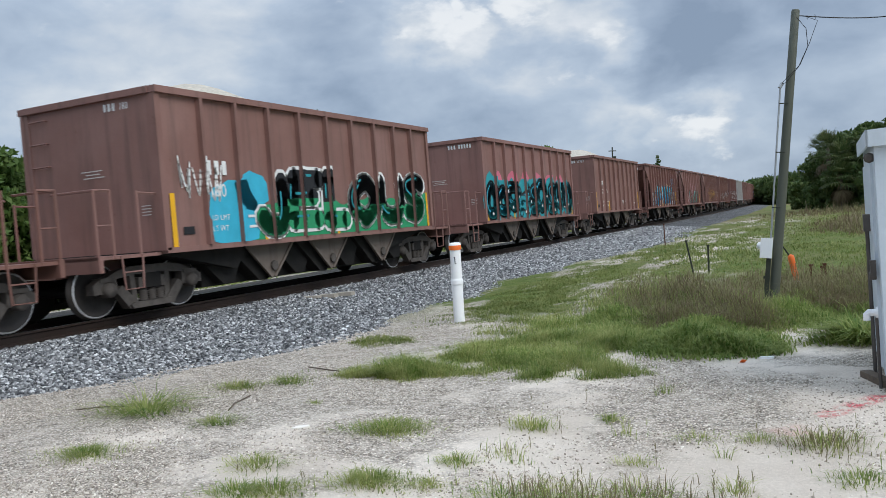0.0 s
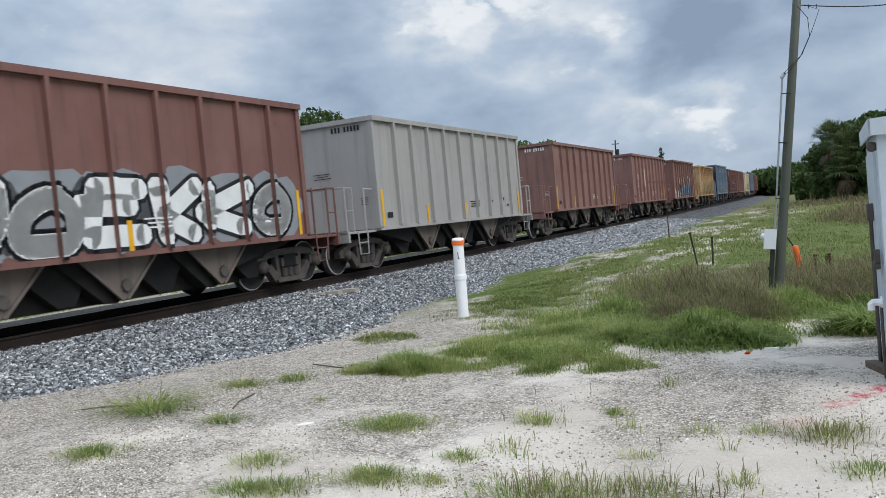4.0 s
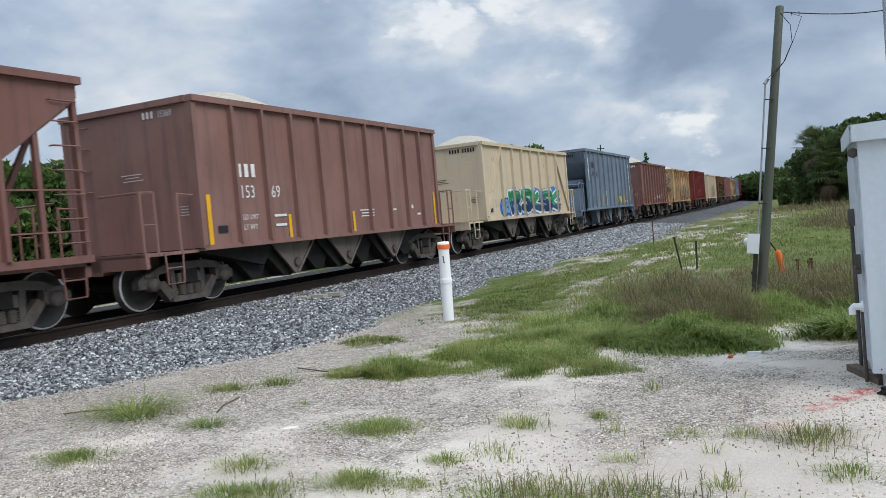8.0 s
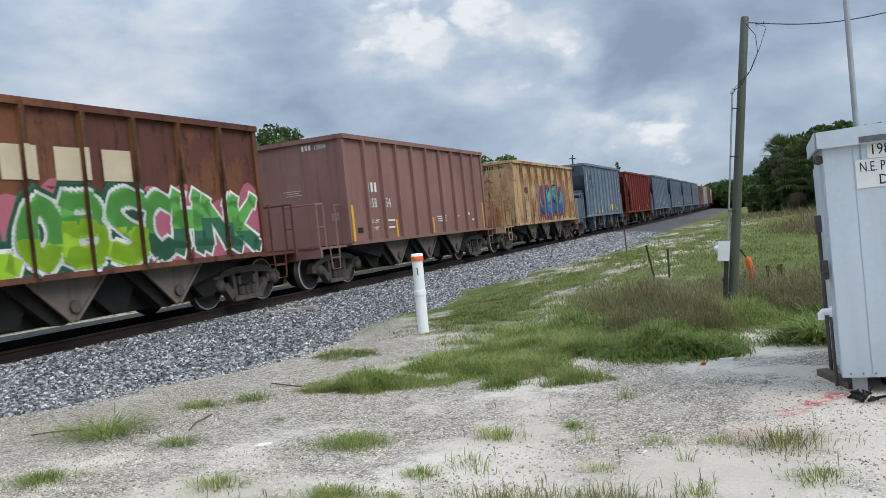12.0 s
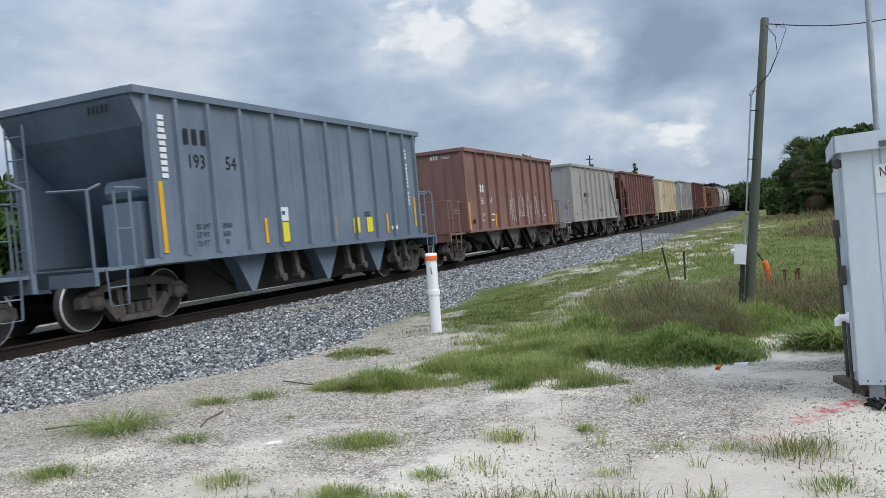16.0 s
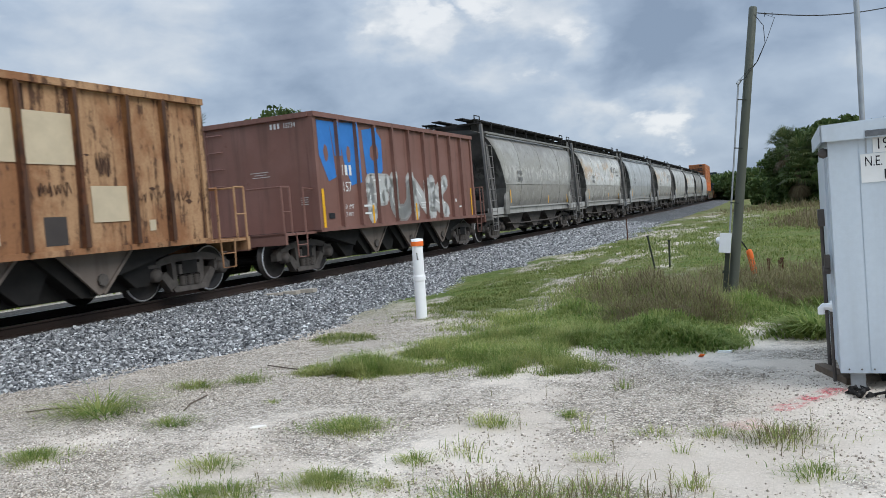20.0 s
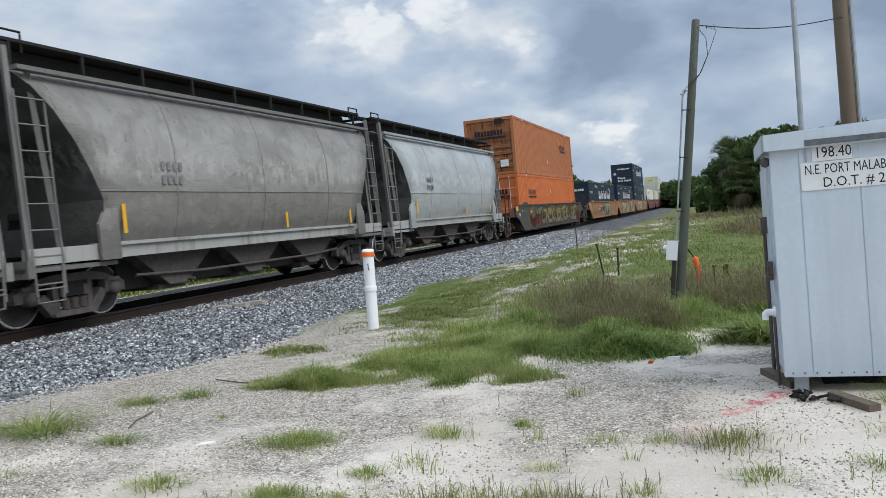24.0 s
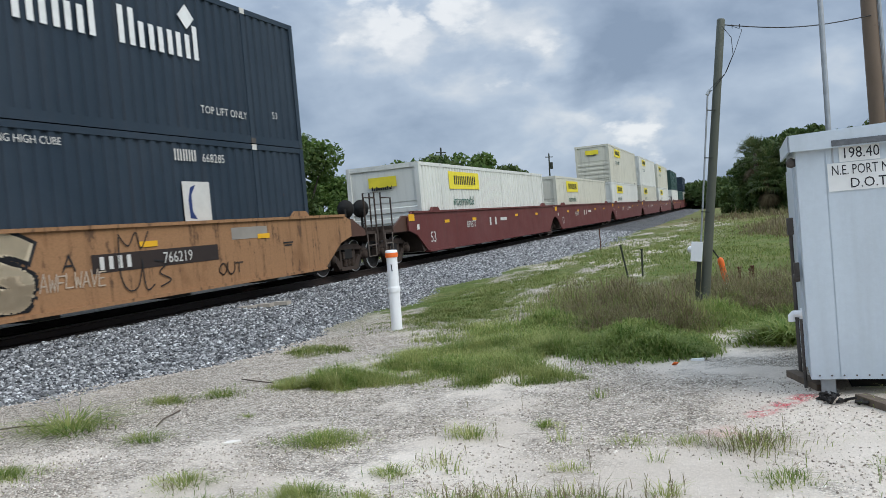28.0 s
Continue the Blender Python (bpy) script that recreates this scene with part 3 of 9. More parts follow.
    b.inputs["Specular IOR Level"].default_value = 0.1
    pebbles = t.op("MULTIPLY", t.op("MULTIPLY_ADD", strewn, 0.9, 0.1), t.op("SUBTRACT", 1.0, t.cells(55)))
    t.bump(t.op("MULTIPLY_ADD", pebbles, 0.9, t.op("MULTIPLY_ADD", grit, 0.5, t.op("MULTIPLY_ADD", sep2.outputs[2], 0.35, mid))), 0.7, 0.03, b)
    return m


def make_ground():
    # fine in the yard, coarser with distance, out to the horizon
    def axis(lo, hi, step):
        near = list(np.arange(lo, hi + 1e-6, step))
        out = [step * 1.5]
        while out[-1] < 2600:
            out.append(out[-1] * 1.5)
        steps = np.cumsum([o for o in out if o < 2600])
        steps = [s for s in steps if s < 3000]
        return np.array([lo - s for s in steps[::-1]] + near + [hi + s for s in steps])
    xs, ys = axis(-16, 20, 0.3), axis(-6, 34, 0.3)
    gx, gy = np.meshgrid(xs, ys)
    gz = ground_height(gx, gy)
    damp = np.clip(1 - (np.hypot(gx - 8, gy - 12) - 40) / 40, 0, 1)
    gz = GROUND_Z + (gz - GROUND_Z) * damp
    verts = np.stack([gx, gy, gz], -1).reshape(-1, 3)
    nx, ny = len(xs), len(ys)
    i = np.arange(nx * ny).reshape(ny, nx)
    faces = np.stack([i[:-1, :-1], i[:-1, 1:], i[1:, 1:], i[1:, :-1]], -1).reshape(-1, 4)
    ob = new("ground", raw_mesh("ground", verts, faces, [sand_material()], True))
    tagged(ob, "pale shell sand yard giving way to green and dry turf", "ground", kind="structure")


make_ground()

# ---- track ----
def ballast_material():
    m, nt, b = shader("grey_ballast")
    t = Tree(nt)
    c = t.cells(17, out="Color")
    s = nt.nodes.new("ShaderNodeSeparateColor")
    t.link(c, s.inputs[0])
    col = t.mix(s.outputs[0], (0.05, 0.051, 0.052), (0.245, 0.247, 0.245))
    col = t.mix(t.step(t.cells(17), 0.4, 0.7, 0.8), col, (0.025, 0.025, 0.028))
    col = t.mix(t.step(t.noise(0.6, 4, 0.6), 0.5, 0.75, 0.35), col, (0.30, 0.27, 0.23))
    # oily brown dirt between and beside the rails
    sep = nt.nodes.new("ShaderNodeSeparateXYZ")
    t.link(t.co, sep.inputs[0])
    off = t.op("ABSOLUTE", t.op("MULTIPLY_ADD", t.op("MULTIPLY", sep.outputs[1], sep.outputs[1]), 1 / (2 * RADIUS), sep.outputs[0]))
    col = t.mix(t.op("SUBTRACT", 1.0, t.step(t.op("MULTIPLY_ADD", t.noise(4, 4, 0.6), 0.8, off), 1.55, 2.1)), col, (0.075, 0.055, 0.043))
    # stones on the far side coloured darker, in place of shade beyond the cars
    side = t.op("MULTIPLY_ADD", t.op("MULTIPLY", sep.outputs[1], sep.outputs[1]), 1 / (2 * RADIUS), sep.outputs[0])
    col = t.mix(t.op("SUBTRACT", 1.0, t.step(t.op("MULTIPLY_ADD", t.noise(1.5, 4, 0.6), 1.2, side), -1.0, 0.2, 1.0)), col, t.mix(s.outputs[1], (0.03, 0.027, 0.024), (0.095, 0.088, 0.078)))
    t.link(col, b.inputs["Base Color"])
    b.inputs["Roughness"].default_value = 0.9
    b.inputs["Specular IOR Level"].default_value = 0.2
    t.bump(t.cells(17), 1.0, 0.05, b)
    return m


def stone_material():
    m, nt, b = shader("crushed_stone")
    t = Tree(nt)
    g = nt.nodes.new("ShaderNodeNewGeometry")
    r = g.outputs["Random Per Island"]
    ramp = nt.nodes.new("ShaderNodeValToRGB")
    els = ramp.color_ramp.elements
    els[0].color, els[1].color = (0.035, 0.038, 0.042, 1), (0.74, 0.75, 0.74, 1)
    for p, c in ((0.4, (0.172, 0.173, 0.172, 1)), (0.7, (0.305, 0.307, 0.302, 1)), (0.9, (0.48, 0.478, 0.465, 1))):
        els.new(p).color = c
    t.link(r, ramp.inputs[0])
    t.link(t.mix(t.step(t.noise(60, 3, 0.6), 0.4, 0.7, 0.25), ramp.outputs[0], (0.12, 0.12, 0.13)), b.inputs["Base Color"])
    b.inputs["Roughness"].default_value = 0.88
    b.inputs["Specular IOR Level"].default_value = 0.25
    return m


BALLAST, STONE = ballast_material(), stone_material()
RAIL_STEEL = paint("rusty_rail", (0.03, 0.019, 0.014), rust=0.2, grime=0.3, seed=40, rust_color=(0.06, 0.028, 0.016), grime_color=(0.02, 0.016, 0.014))
RAIL_TOP = plain("polished_rail_head", (0.38, 0.38, 0.38), 0.3, 0.9, 0.15, 5)
TIE_WOOD = plain("creosoted_tie", (0.055, 0.042, 0.032), 0.9, 0, 0.4, 7, 0.5)


def toe(s):
    """How far out the ballast runs on the yard's side."""
    return 3.0 + 1.75 * np.clip((s - 5.5) / 4.0, 0, 1) + 0.18 * np.sin(s * 1.3) + 0.1 * np.sin(s * 3.1)


def ballast_z(s, x):
    """Height of the bed at the offset x from the line's middle."""
    edge = np.where(x > 0, toe(s), 7.8)
    k = np.clip((np.abs(x) - 2.0) / (edge - 2.0), 0, 1)
    lift = np.where(np.abs(x) > 0.9, 0.05 * np.clip((2.2 - np.abs(x)) / 0.6, 0, 1), 0.0)
    return lift - 0.20 + (GROUND_Z - 0.04 + 0.20) * k ** 1.15


def make_track():
    ss = np.concatenate([np.arange(-720, -20, 10.0), np.arange(-20, 60, 0.4), np.arange(60, 1000, 8.0)])
    xo = np.array([-7.8, -6.0, -4.2, -3.2, -2.3, -1.9, -1.2, -0.5, 0.0, 0.5, 1.2, 1.6, 1.9, 2.2, 2.6, 3.1, 3.7, 4.4])
    S = np.repeat(ss[:, None], len(xo), 1)
    Xo = np.repeat(xo[None, :], len(ss), 0)
    edge = toe(S)
    Xo = np.where(Xo > 1.9, 1.9 + (Xo - 1.9) * (edge - 1.9) / 2.5, Xo)
    Z = ballast_z(S, Xo)
    verts = line_points(S, Xo, 0.0 * S)
    verts[..., 2] = Z
    i = np.arange(S.size).reshape(S.shape)
    faces = np.stack([i[:-1, :-1], i[:-1, 1:], i[1:, 1:], i[1:, :-1]], -1).reshape(-1, 4)
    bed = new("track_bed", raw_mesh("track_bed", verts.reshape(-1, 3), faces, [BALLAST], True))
    tagged(bed, "railway track bed of grey crushed stone ballast", "track", kind="structure")
    # rails
    half = [(0.035, 0.0), (0.036, -0.03), (0.012, -0.042), (0.010, -0.13), (0.068, -0.148), (0.07, -0.165)]
    prof = half + [(-a, b) for a, b in half[::-1]]
    rs = np.concatenate([np.arange(-720, -20, 20.0), np.arange(-20, 160, 2.0), np.arange(160, 1000, 20.0)])
    for off in (0.7525, -0.7525):
        v = np.array([[line_points(np.array(s), off + a, b) for a, b in prof] for s in rs])
        n = len(prof)
        k = np.arange(len(rs) * n).reshape(len(rs), n)
        kk = np.roll(k, -1, 1)
        f = np.stack([k[:-1], kk[:-1], kk[1:], k[1:]], -1).reshape(-1, 4)
        me = raw_mesh("rail", v.reshape(-1, 3), f, [RAIL_STEEL, RAIL_TOP])
        mi = np.tile([0] * (n - 1) + [1], len(rs) - 1)
        me.polygons.foreach_set("material_index", mi.astype(np.int32))
        part("rail", me, None, bed, "rust-brown steel rail with a polished head")
    # ties: the nearest one by one, the rest joined
    tie = mesh_of("tie", lambda bm: box(bm, -1.3, 1.3, -0.115, 0.115, -0.34, -0.163), [TIE_WOOD])
    for k in range(300):
        s = -8.0 + k * 0.5
        part("tie", tie, None, bed, at=line_pose(s + random.uniform(-0.03, 0.03), random.uniform(-0.03, 0.03)) @ pose(0, 0, 0, 0, 0, random.uniform(-1, 1)))
    rest = np.concatenate([np.arange(-60, -8.2, 0.5), np.arange(142, 320, 0.5)])
    c = np.array([(-1.3, -0.115, -0.34), (1.3, -0.115, -0.34), (1.3, 0.115, -0.34), (-1.3, 0.115, -0.34), (-1.3, -0.115, -0.163), (1.3, -0.115, -0.163), (1.3, 0.115, -0.163), (-1.3, 0.115, -0.163)])
    v = np.concatenate([line_points(s + c[:, 1], c[:, 0], c[:, 2]) for s in rest])
    q = np.array([(4, 5, 6, 7), (0, 1, 5, 4), (1, 2, 6, 5), (2, 3, 7, 6), (3, 0, 4, 7)])
    f = (q[None] + 8 * np.arange(len(rest))[:, None, None]).reshape(-1, 4)
    tagged(part("far_ties", raw_mesh("far_ties", v, f, [TIE_WOOD]), None, bed), kind="stuff")
    # loose stones over the bed where the camera looks
    rng = np.random.default_rng(4)
    n = 90000
    s = 4.0 + 46.0 * rng.random(n) ** 1.9
    x = 1.15 + (toe(s) + 0.25 - 1.15) * rng.random(n) ** 0.85
    size = rng.uniform(0.015, 0.036, n) * (1 + np.clip((s - 16) / 25, 0, 1.2))
    far_side = rng.random(n) < 0.05
    x = np.where(far_side, rng.uniform(-2.6, 0.6, n), x)
    keep = (np.abs(np.abs(x) - 0.7525) > 0.09)
    s, x, size = s[keep], x[keep], size[keep]
    z = ballast_z(s, x) + size * 0.25
    scatter_stones("ballast_stones", line_points(s, x, z), size, STONE, bed)


OCT = np.array([(1, 0, 0), (-1, 0, 0), (0, 1, 0), (0, -1, 0), (0, 0, 1), (0, 0, -1), (0.6, 0.6, 0.5), (-0.6, -0.6, 0.55)], float)
OCT_F = np.array([(6, 0, 2), (6, 2, 4), (6, 4, 0), (2, 1, 4), (7, 1, 3), (7, 4, 1), (7, 3, 4), (0, 4, 3), (0, 5, 2), (2, 5, 1), (1, 5, 3), (3, 5, 0)])


def scatter_stones(name, centres, size, mat, parent=None, seed=9):
    """Many small broken stones in one mesh."""
    rng = np.random.default_rng(seed)
    n = len(centres)
    v = OCT[None] * rng.uniform(0.6, 1.2, (n, 8, 1)) * rng.uniform(0.6, 1.25, (n, 1, 3))
    a = rng.uniform(0, 6.28, n)
    b = rng.uniform(-0.9, 0.9, n)
    ca, sa, cb, sb = np.cos(a)[:, None], np.sin(a)[:, None], np.cos(b)[:, None], np.sin(b)[:, None]
    x, y, z = v[..., 0], v[..., 1], v[..., 2]
    y, z = y * cb - z * sb, y * sb + z * cb
    x, y = x * ca - y * sa, x * sa + y * ca
    v = np.stack([x, y, z * 0.8], -1) * size[:, None, None] + centres[:, None, :]
    f = (OCT_F[None] + 8 * np.arange(n)[:, None, None]).reshape(-1, 3)
    ob = new(name, raw_mesh(name, v.reshape(-1, 3), f, [mat]))
    ob.parent = parent
    return tagged(ob, kind="stuff")


make_track()


def make_yard_stones():
    """Shell and stone bits over the yard."""
    m, nt, b = shader("shell_bits")
    t = Tree(nt)
    ramp = nt.nodes.new("ShaderNodeValToRGB")
    els = ramp.color_ramp.elements
    els[0].color, els[1].color = (0.16, 0.13, 0.10, 1), (0.90, 0.84, 0.75, 1)
    for p, c in ((0.3, (0.36, 0.30, 0.24, 1)), (0.6, (0.56, 0.49, 0.40, 1)), (0.88, (0.70, 0.63, 0.54, 1))):
        els.new(p).color = c
    t.link(nt.nodes.new("ShaderNodeNewGeometry").outputs["Random Per Island"], ramp.inputs[0])
    t.link(ramp.outputs[0], b.inputs["Base Color"])
    b.inputs["Roughness"].default_value = 0.85
    rng = np.random.default_rng(21)
    n = 150000
    y = 3.2 + 9.0 * rng.random(n) ** 1.5
    x = rng.uniform(2.6, 13.6, n)
    lump = (8.6 - x) * 0.10 + 1.5 * np.exp(-((x - 10.6) / 1.1) ** 2 - ((y - 6.9) / 1.1) ** 2) + 1.1 * np.exp(-((y - 5.25 - 0.25 * np.sin(x * 2)) / 0.3) ** 2) * (x > 9) + 1.0 * np.exp(-((y - 4.35 - 0.1 * np.sin(x * 3)) / 0.16) ** 2) * (x > 9) + np.sin(x * 2.1 + np.sin(y * 1.7)) * np.sin(y * 1.9 + 1.3 * np.sin(x)) + rng.normal(0, 0.3, n)
    keep = (lump > 0.25) & (x > toe(y) - 0.1)
    x, y = x[keep], y[keep]
    size = 0.003 + 0.0095 * rng.random(len(x)) ** 2.2
    ob = scatter_stones("shell_gravel", np.stack([x, y, ground_height(x, y) + size * 0.2], -1), size, m, seed=5)
    tagged(ob, "loose grey and white shell gravel on the sand", "gravel")


make_yard_stones()

# ---- running gear ----
def build_side_frame(bm, x):
    """A cast truck side: arched top, bowed bottom, windows beside the spring nest."""
    t = 0.08
    for k in (-1, 1):
        prism(bm, [(k * 1.17, 0.40), (k * 1.17, 0.55), (k * 1.05, 0.62), (k * 0.72, 0.62), (k * 0.70, 0.40)], "x", x - t, x + t)
        prism(bm, [(k * 0.74, 0.42), (k * 0.60, 0.50), (k * 0.30, 0.20), (k * 0.36, 0.10), (k * 0.48, 0.12)], "x", x - t, x + t)
        prism(bm, [(k * 0.33, 0.66), (k * 0.43, 0.66), (k * 0.40, 0.16), (k * 0.29, 0.16)], "x", x - t * 0.8, x + t * 0.8)
        box(bm, x - t * 1.35, x + t * 1.35, *sorted((k * 0.74, k * 1.04)), 0.585, 0.645)
    prism(bm, [(-1.02, 0.60), (-0.70, 0.74), (-0.40, 0.79), (0.40, 0.79), (0.70, 0.74), (1.02, 0.60), (0.70, 0.615), (0.36, 0.655), (-0.36, 0.655), (-0.70, 0.615)], "x", x - t, x + t)
    prism(bm, [(-0.44, 0.11), (0.44, 0.11), (0.48, 0.17), (0.40, 0.21), (-0.40, 0.21), (-0.48, 0.17)], "x", x - t * 1.5, x + t * 1.5)
    box(bm, x - t * 1.2, x + t * 1.2, -0.28, 0.28, 0.42, 0.60)


def build_wheel(bm, k):
    # tread, rim face and dished web, flange on the inner side
    x = 0.7525
    lathe(bm, [(0.10, k * (x + 0.075)), (0.13, k * (x + 0.045)), (0.33, k * (x + 0.02)), (0.375, k * (x + 0.055)), (0.412, k * (x + 0.06)), (0.44, k * (x + 0.05)), (0.447, k * (x - 0.035)), (0.472, k * (x - 0.05)), (0.46, k * (x - 0.072)), (0.12, k * (x - 0.07))],
          "x", (0, 0, 0), 28, [0, 0, 0, 0, 1, 0, 0, 0, 0])


def truck(parent, y, cast=None):
    cast = cast or STEEL
    kind = "_sooty" if cast is not STEEL else ""
    tr = part("truck", lambda bm: (box(bm, -1.1, 1.1, -0.2, 0.2, 0.42, 0.66), rod(bm, (0, 0, 0.6), (0, 0, 0.86), 0.2, 12), box(bm, -0.9, 0.9, -0.32, -0.22, 0.3, 0.42), box(bm, -0.9, 0.9, 0.22, 0.32, 0.3, 0.42)),
              UNDER, parent, "black steel bogie with coil springs", "bolster", Matrix.Translation((0, y, 0)))
    for k in (1, -1):
        part("side_frame", lambda bm, k=k: build_side_frame(bm, 1.0 * k), cast, tr, "", "side_frame%d" % k + kind)
        for dy in (-0.18, 0.0, 0.18):
            part("spring", lambda bm: lathe(bm, [(0.06, 0.21 + 0.035 * i) if j == 0 else (0.092, 0.228 + 0.035 * i) for i in range(6) for j in (0, 1)], "z", (0, 0, 0), 10), cast, tr, "", "spring" + kind, Matrix.Translation((1.06 * k, dy, 0)))
        for yy in (-0.89, 0.89):
            part("wheel", lambda bm, k=k: build_wheel(bm, k), [WHEEL, TREAD], tr, "", "wheel%d" % k, Matrix.Translation((0, yy, 0.452)))
            part("bearing_cap", lambda bm, k=k: lathe(bm, [(0.02, k * 1.20), (0.10, k * 1.18), (0.12, k * 1.14), (0.12, k * 0.98)], "x", (0, 0, 0), 12), cast, tr, "", "bearing%d" % k + kind, Matrix.Translation((0, yy, 0.452)))
    for yy in (-0.89, 0.89):
        part("axle", lambda bm: rod(bm, (-0.8, 0, 0), (0.8, 0, 0), 0.085, 10), UNDER, tr, "", "axle", Matrix.Translation((0, yy, 0.452)))
    return tr


def coupler(parent, y0, k, reach):
    def build(bm):
        box(bm, -0.07, 0.07, y0, y0 + k * reach, 0.76, 0.92) if k > 0 else box(bm, -0.07, 0.07, y0 + k * reach, y0, 0.76, 0.92)
        y1 = y0 + k * reach
        prism(bm, [(-0.16, y1 - k * 0.12), (0.16, y1 - k * 0.12), (0.2, y1 + k * 0.1), (0.05, y1 + k * 0.14), (-0.02, y1), (-0.16, y1 + k * 0.1)], "z", 0.70, 0.98)
        pipe(bm, [(-0.35, y0, 0.72), (-0.3, y0 + k * reach * 0.5, 0.42), (-0.22, y0 + k * reach, 0.5)], 0.025)
    part("coupler", build, STEEL, parent, "", "coupler%.2f_%d_%.2f" % (y0, k, reach))


def ladder(bm, x, y0, y1, z0, z1, n, out=0.05, stiles=False):
    """Grab irons on a car's side."""
    for i in range(n):
        z = z0 + (z1 - z0) * i / max(1, n - 1)
        pipe(bm, [(x, y0, z), (x + out, y0, z), (x + out, y1, z), (x, y1, z)], 0.014, 5)
    if stiles:
        rod(bm, (x + out, y0, z0 - 0.1), (x + out, y0, z1 + 0.1), 0.02, 5)
        rod(bm, (x + out, y1, z0 - 0.1), (x + out, y1, z1 + 0.1), 0.02, 5)


def stirrup(bm, x, y, z0=0.45, z1=0.98, w=0.42):
    pipe(bm, [(x, y - w / 2, z1), (x, y - w / 2 + 0.03, z0), (x, y + w / 2 - 0.03, z0), (x, y + w / 2, z1)], 0.018, 5)
    rod(bm, (x, y - w / 2, (z0 + z1) / 2), (x, y + w / 2, (z0 + z1) / 2), 0.014, 5)


# ---- sprayed letters: strokes cut at the ribs, so that they lie on panels and ribs alike ----
# letter skeletons on a 0..9 grid; a leading ~ rounds the stroke
GLYPHS = {
    "A": "00 49 90/23 63", "B": "00 09/~09 69 87 65 05/~05 75 93 70 00", "C": "~98 59 17 04 12 50 91", "D": "00 09/~09 59 86 83 50 00", "E": "99 09 00 90/05 75", "F": "00 09 99/05 75",
    "G": "~98 59 17 04 12 50 92 94/94 54", "H": "00 09/90 99/05 95", "I": "40 49", "J": "~99 93 70 30 02", "K": "00 09/99 04 90", "L": "09 00 90", "M": "00 09 44 99 90", "N": "00 09 90 99",
    "O": "~50 12 04 17 59 87 95 82 50", "P": "00 09/~09 79 97 74 04", "R": "00 09/~09 79 97 65 05/55 90", "S": "~98 59 18 16 54 83 81 50 01", "T": "09 99/49 40", "U": "~09 03 30 60 93 99",
    "V": "09 40 99", "W": "09 20 46 70 99", "Y": "09 45 99/45 40", "Z": "09 99 00 90", "i": "09 99/49 40/00 90",
}
WIDE = {"I": 0.55, "i": 0.9, "M": 1.25, "W": 1.25, "J": 0.85, "L": 0.85}


def rounded(pts, n=4):
    """A smooth run through the points."""
    out = []
    for i in range(len(pts) - 1):
        a, b, c, d = pts[max(0, i - 1)], pts[i], pts[i + 1], pts[min(len(pts) - 1, i + 2)]
        for k in range(n):
            t = k / n
            out.append(tuple(0.5 * (2 * b[m] + (c[m] - a[m]) * t + (2 * a[m] - 5 * b[m] + 4 * c[m] - d[m]) * t * t + (3 * b[m] - a[m] - 3 * c[m] + d[m]) * t ** 3) for m in (0, 1)))
    return out + [pts[-1]]


def glyph_lines(letter):
    lines = []
    for stroke in GLYPHS[letter].split("/"):
        pts = [(int(q[0]) / 9, int(q[1]) / 9) for q in stroke.strip("~").split()]
        lines.append((rounded(pts), True) if stroke[0] == "~" else (pts, False))
    return lines


def clip(poly, axis, lo, hi):
    """A convex polygon cut to lo..hi along one of its axes."""
    for limit, sign in ((lo, 1), (hi, -1)):
        out = []
        for i, p in enumerate(poly):
            q = poly[(i + 1) % len(poly)]
            a, b = (p[axis] - limit) * sign, (q[axis] - limit) * sign
            if a >= 0:
                out.append(p)
            if a * b < 0:
                k = a / (a - b)
                out.append((p[0] + (q[0] - p[0]) * k, p[1] + (q[1] - p[1]) * k))
        poly = out
        if len(poly) < 3:
            return []
    return poly


def stroke_polys(line, width, round_ends=True, flare=0.0):
    """A sprayed stroke: a strip for each piece of the line and a dab at each of its points; with a flare it widens downwards and its dabs are sharp."""
    out = []
    low, high = min(p[1] for p in line), max(p[1] for p in line)
    for a, b in zip(line, line[1:]):
        d = Vector((b[0] - a[0], b[1] - a[1]))
        if d.length < 1e-4:
            continue
        d.normalize()
        n = Vector((-d.y, d.x)) * width / 2
        p, q = Vector(a), Vector(b)
        wp, wq = [1 + flare * (0.5 - (v.y - low) / max(0.01, high - low)) for v in (p, q)]
        out.append([tuple(p + n * wp), tuple(p - n * wp), tuple(q - n * wq), tuple(q + n * wq)])
    if round_ends and flare:
        for a in line:
            out.append([(a[0] + 0.62 * width * math.cos(1.571 * i + 0.35), a[1] + 0.62 * width * math.sin(1.571 * i + 0.35)) for i in range(4)])
    elif round_ends:
        for a in line:
            out.append([(a[0] + 0.5 * width * math.cos(0.785 * i + 0.39), a[1] + 0.5 * width * math.sin(0.785 * i + 0.39)) for i in range(8)])
    return out


def blob(cy, cz, ry, rz, rng, n=14):
    pts = [(cy + ry * rng.uniform(0.82, 1.1) * math.cos(6.283 * i / n), cz + rz * rng.uniform(0.82, 1.1) * math.sin(6.283 * i / n)) for i in range(n)]
    return [[(cy, cz), pts[i], pts[(i + 1) % n]] for i in range(n)]


def put_decal(parent, name, polys, x, ribs, mat, layer, bounds, label="", end=False, kind=""):
    """Lay polygons on a ribbed side (or flat end); ribs: list of (lo, hi, height)."""
    put_layers(parent, name, [(polys, mat, layer)], x, ribs, bounds, label, end, kind)


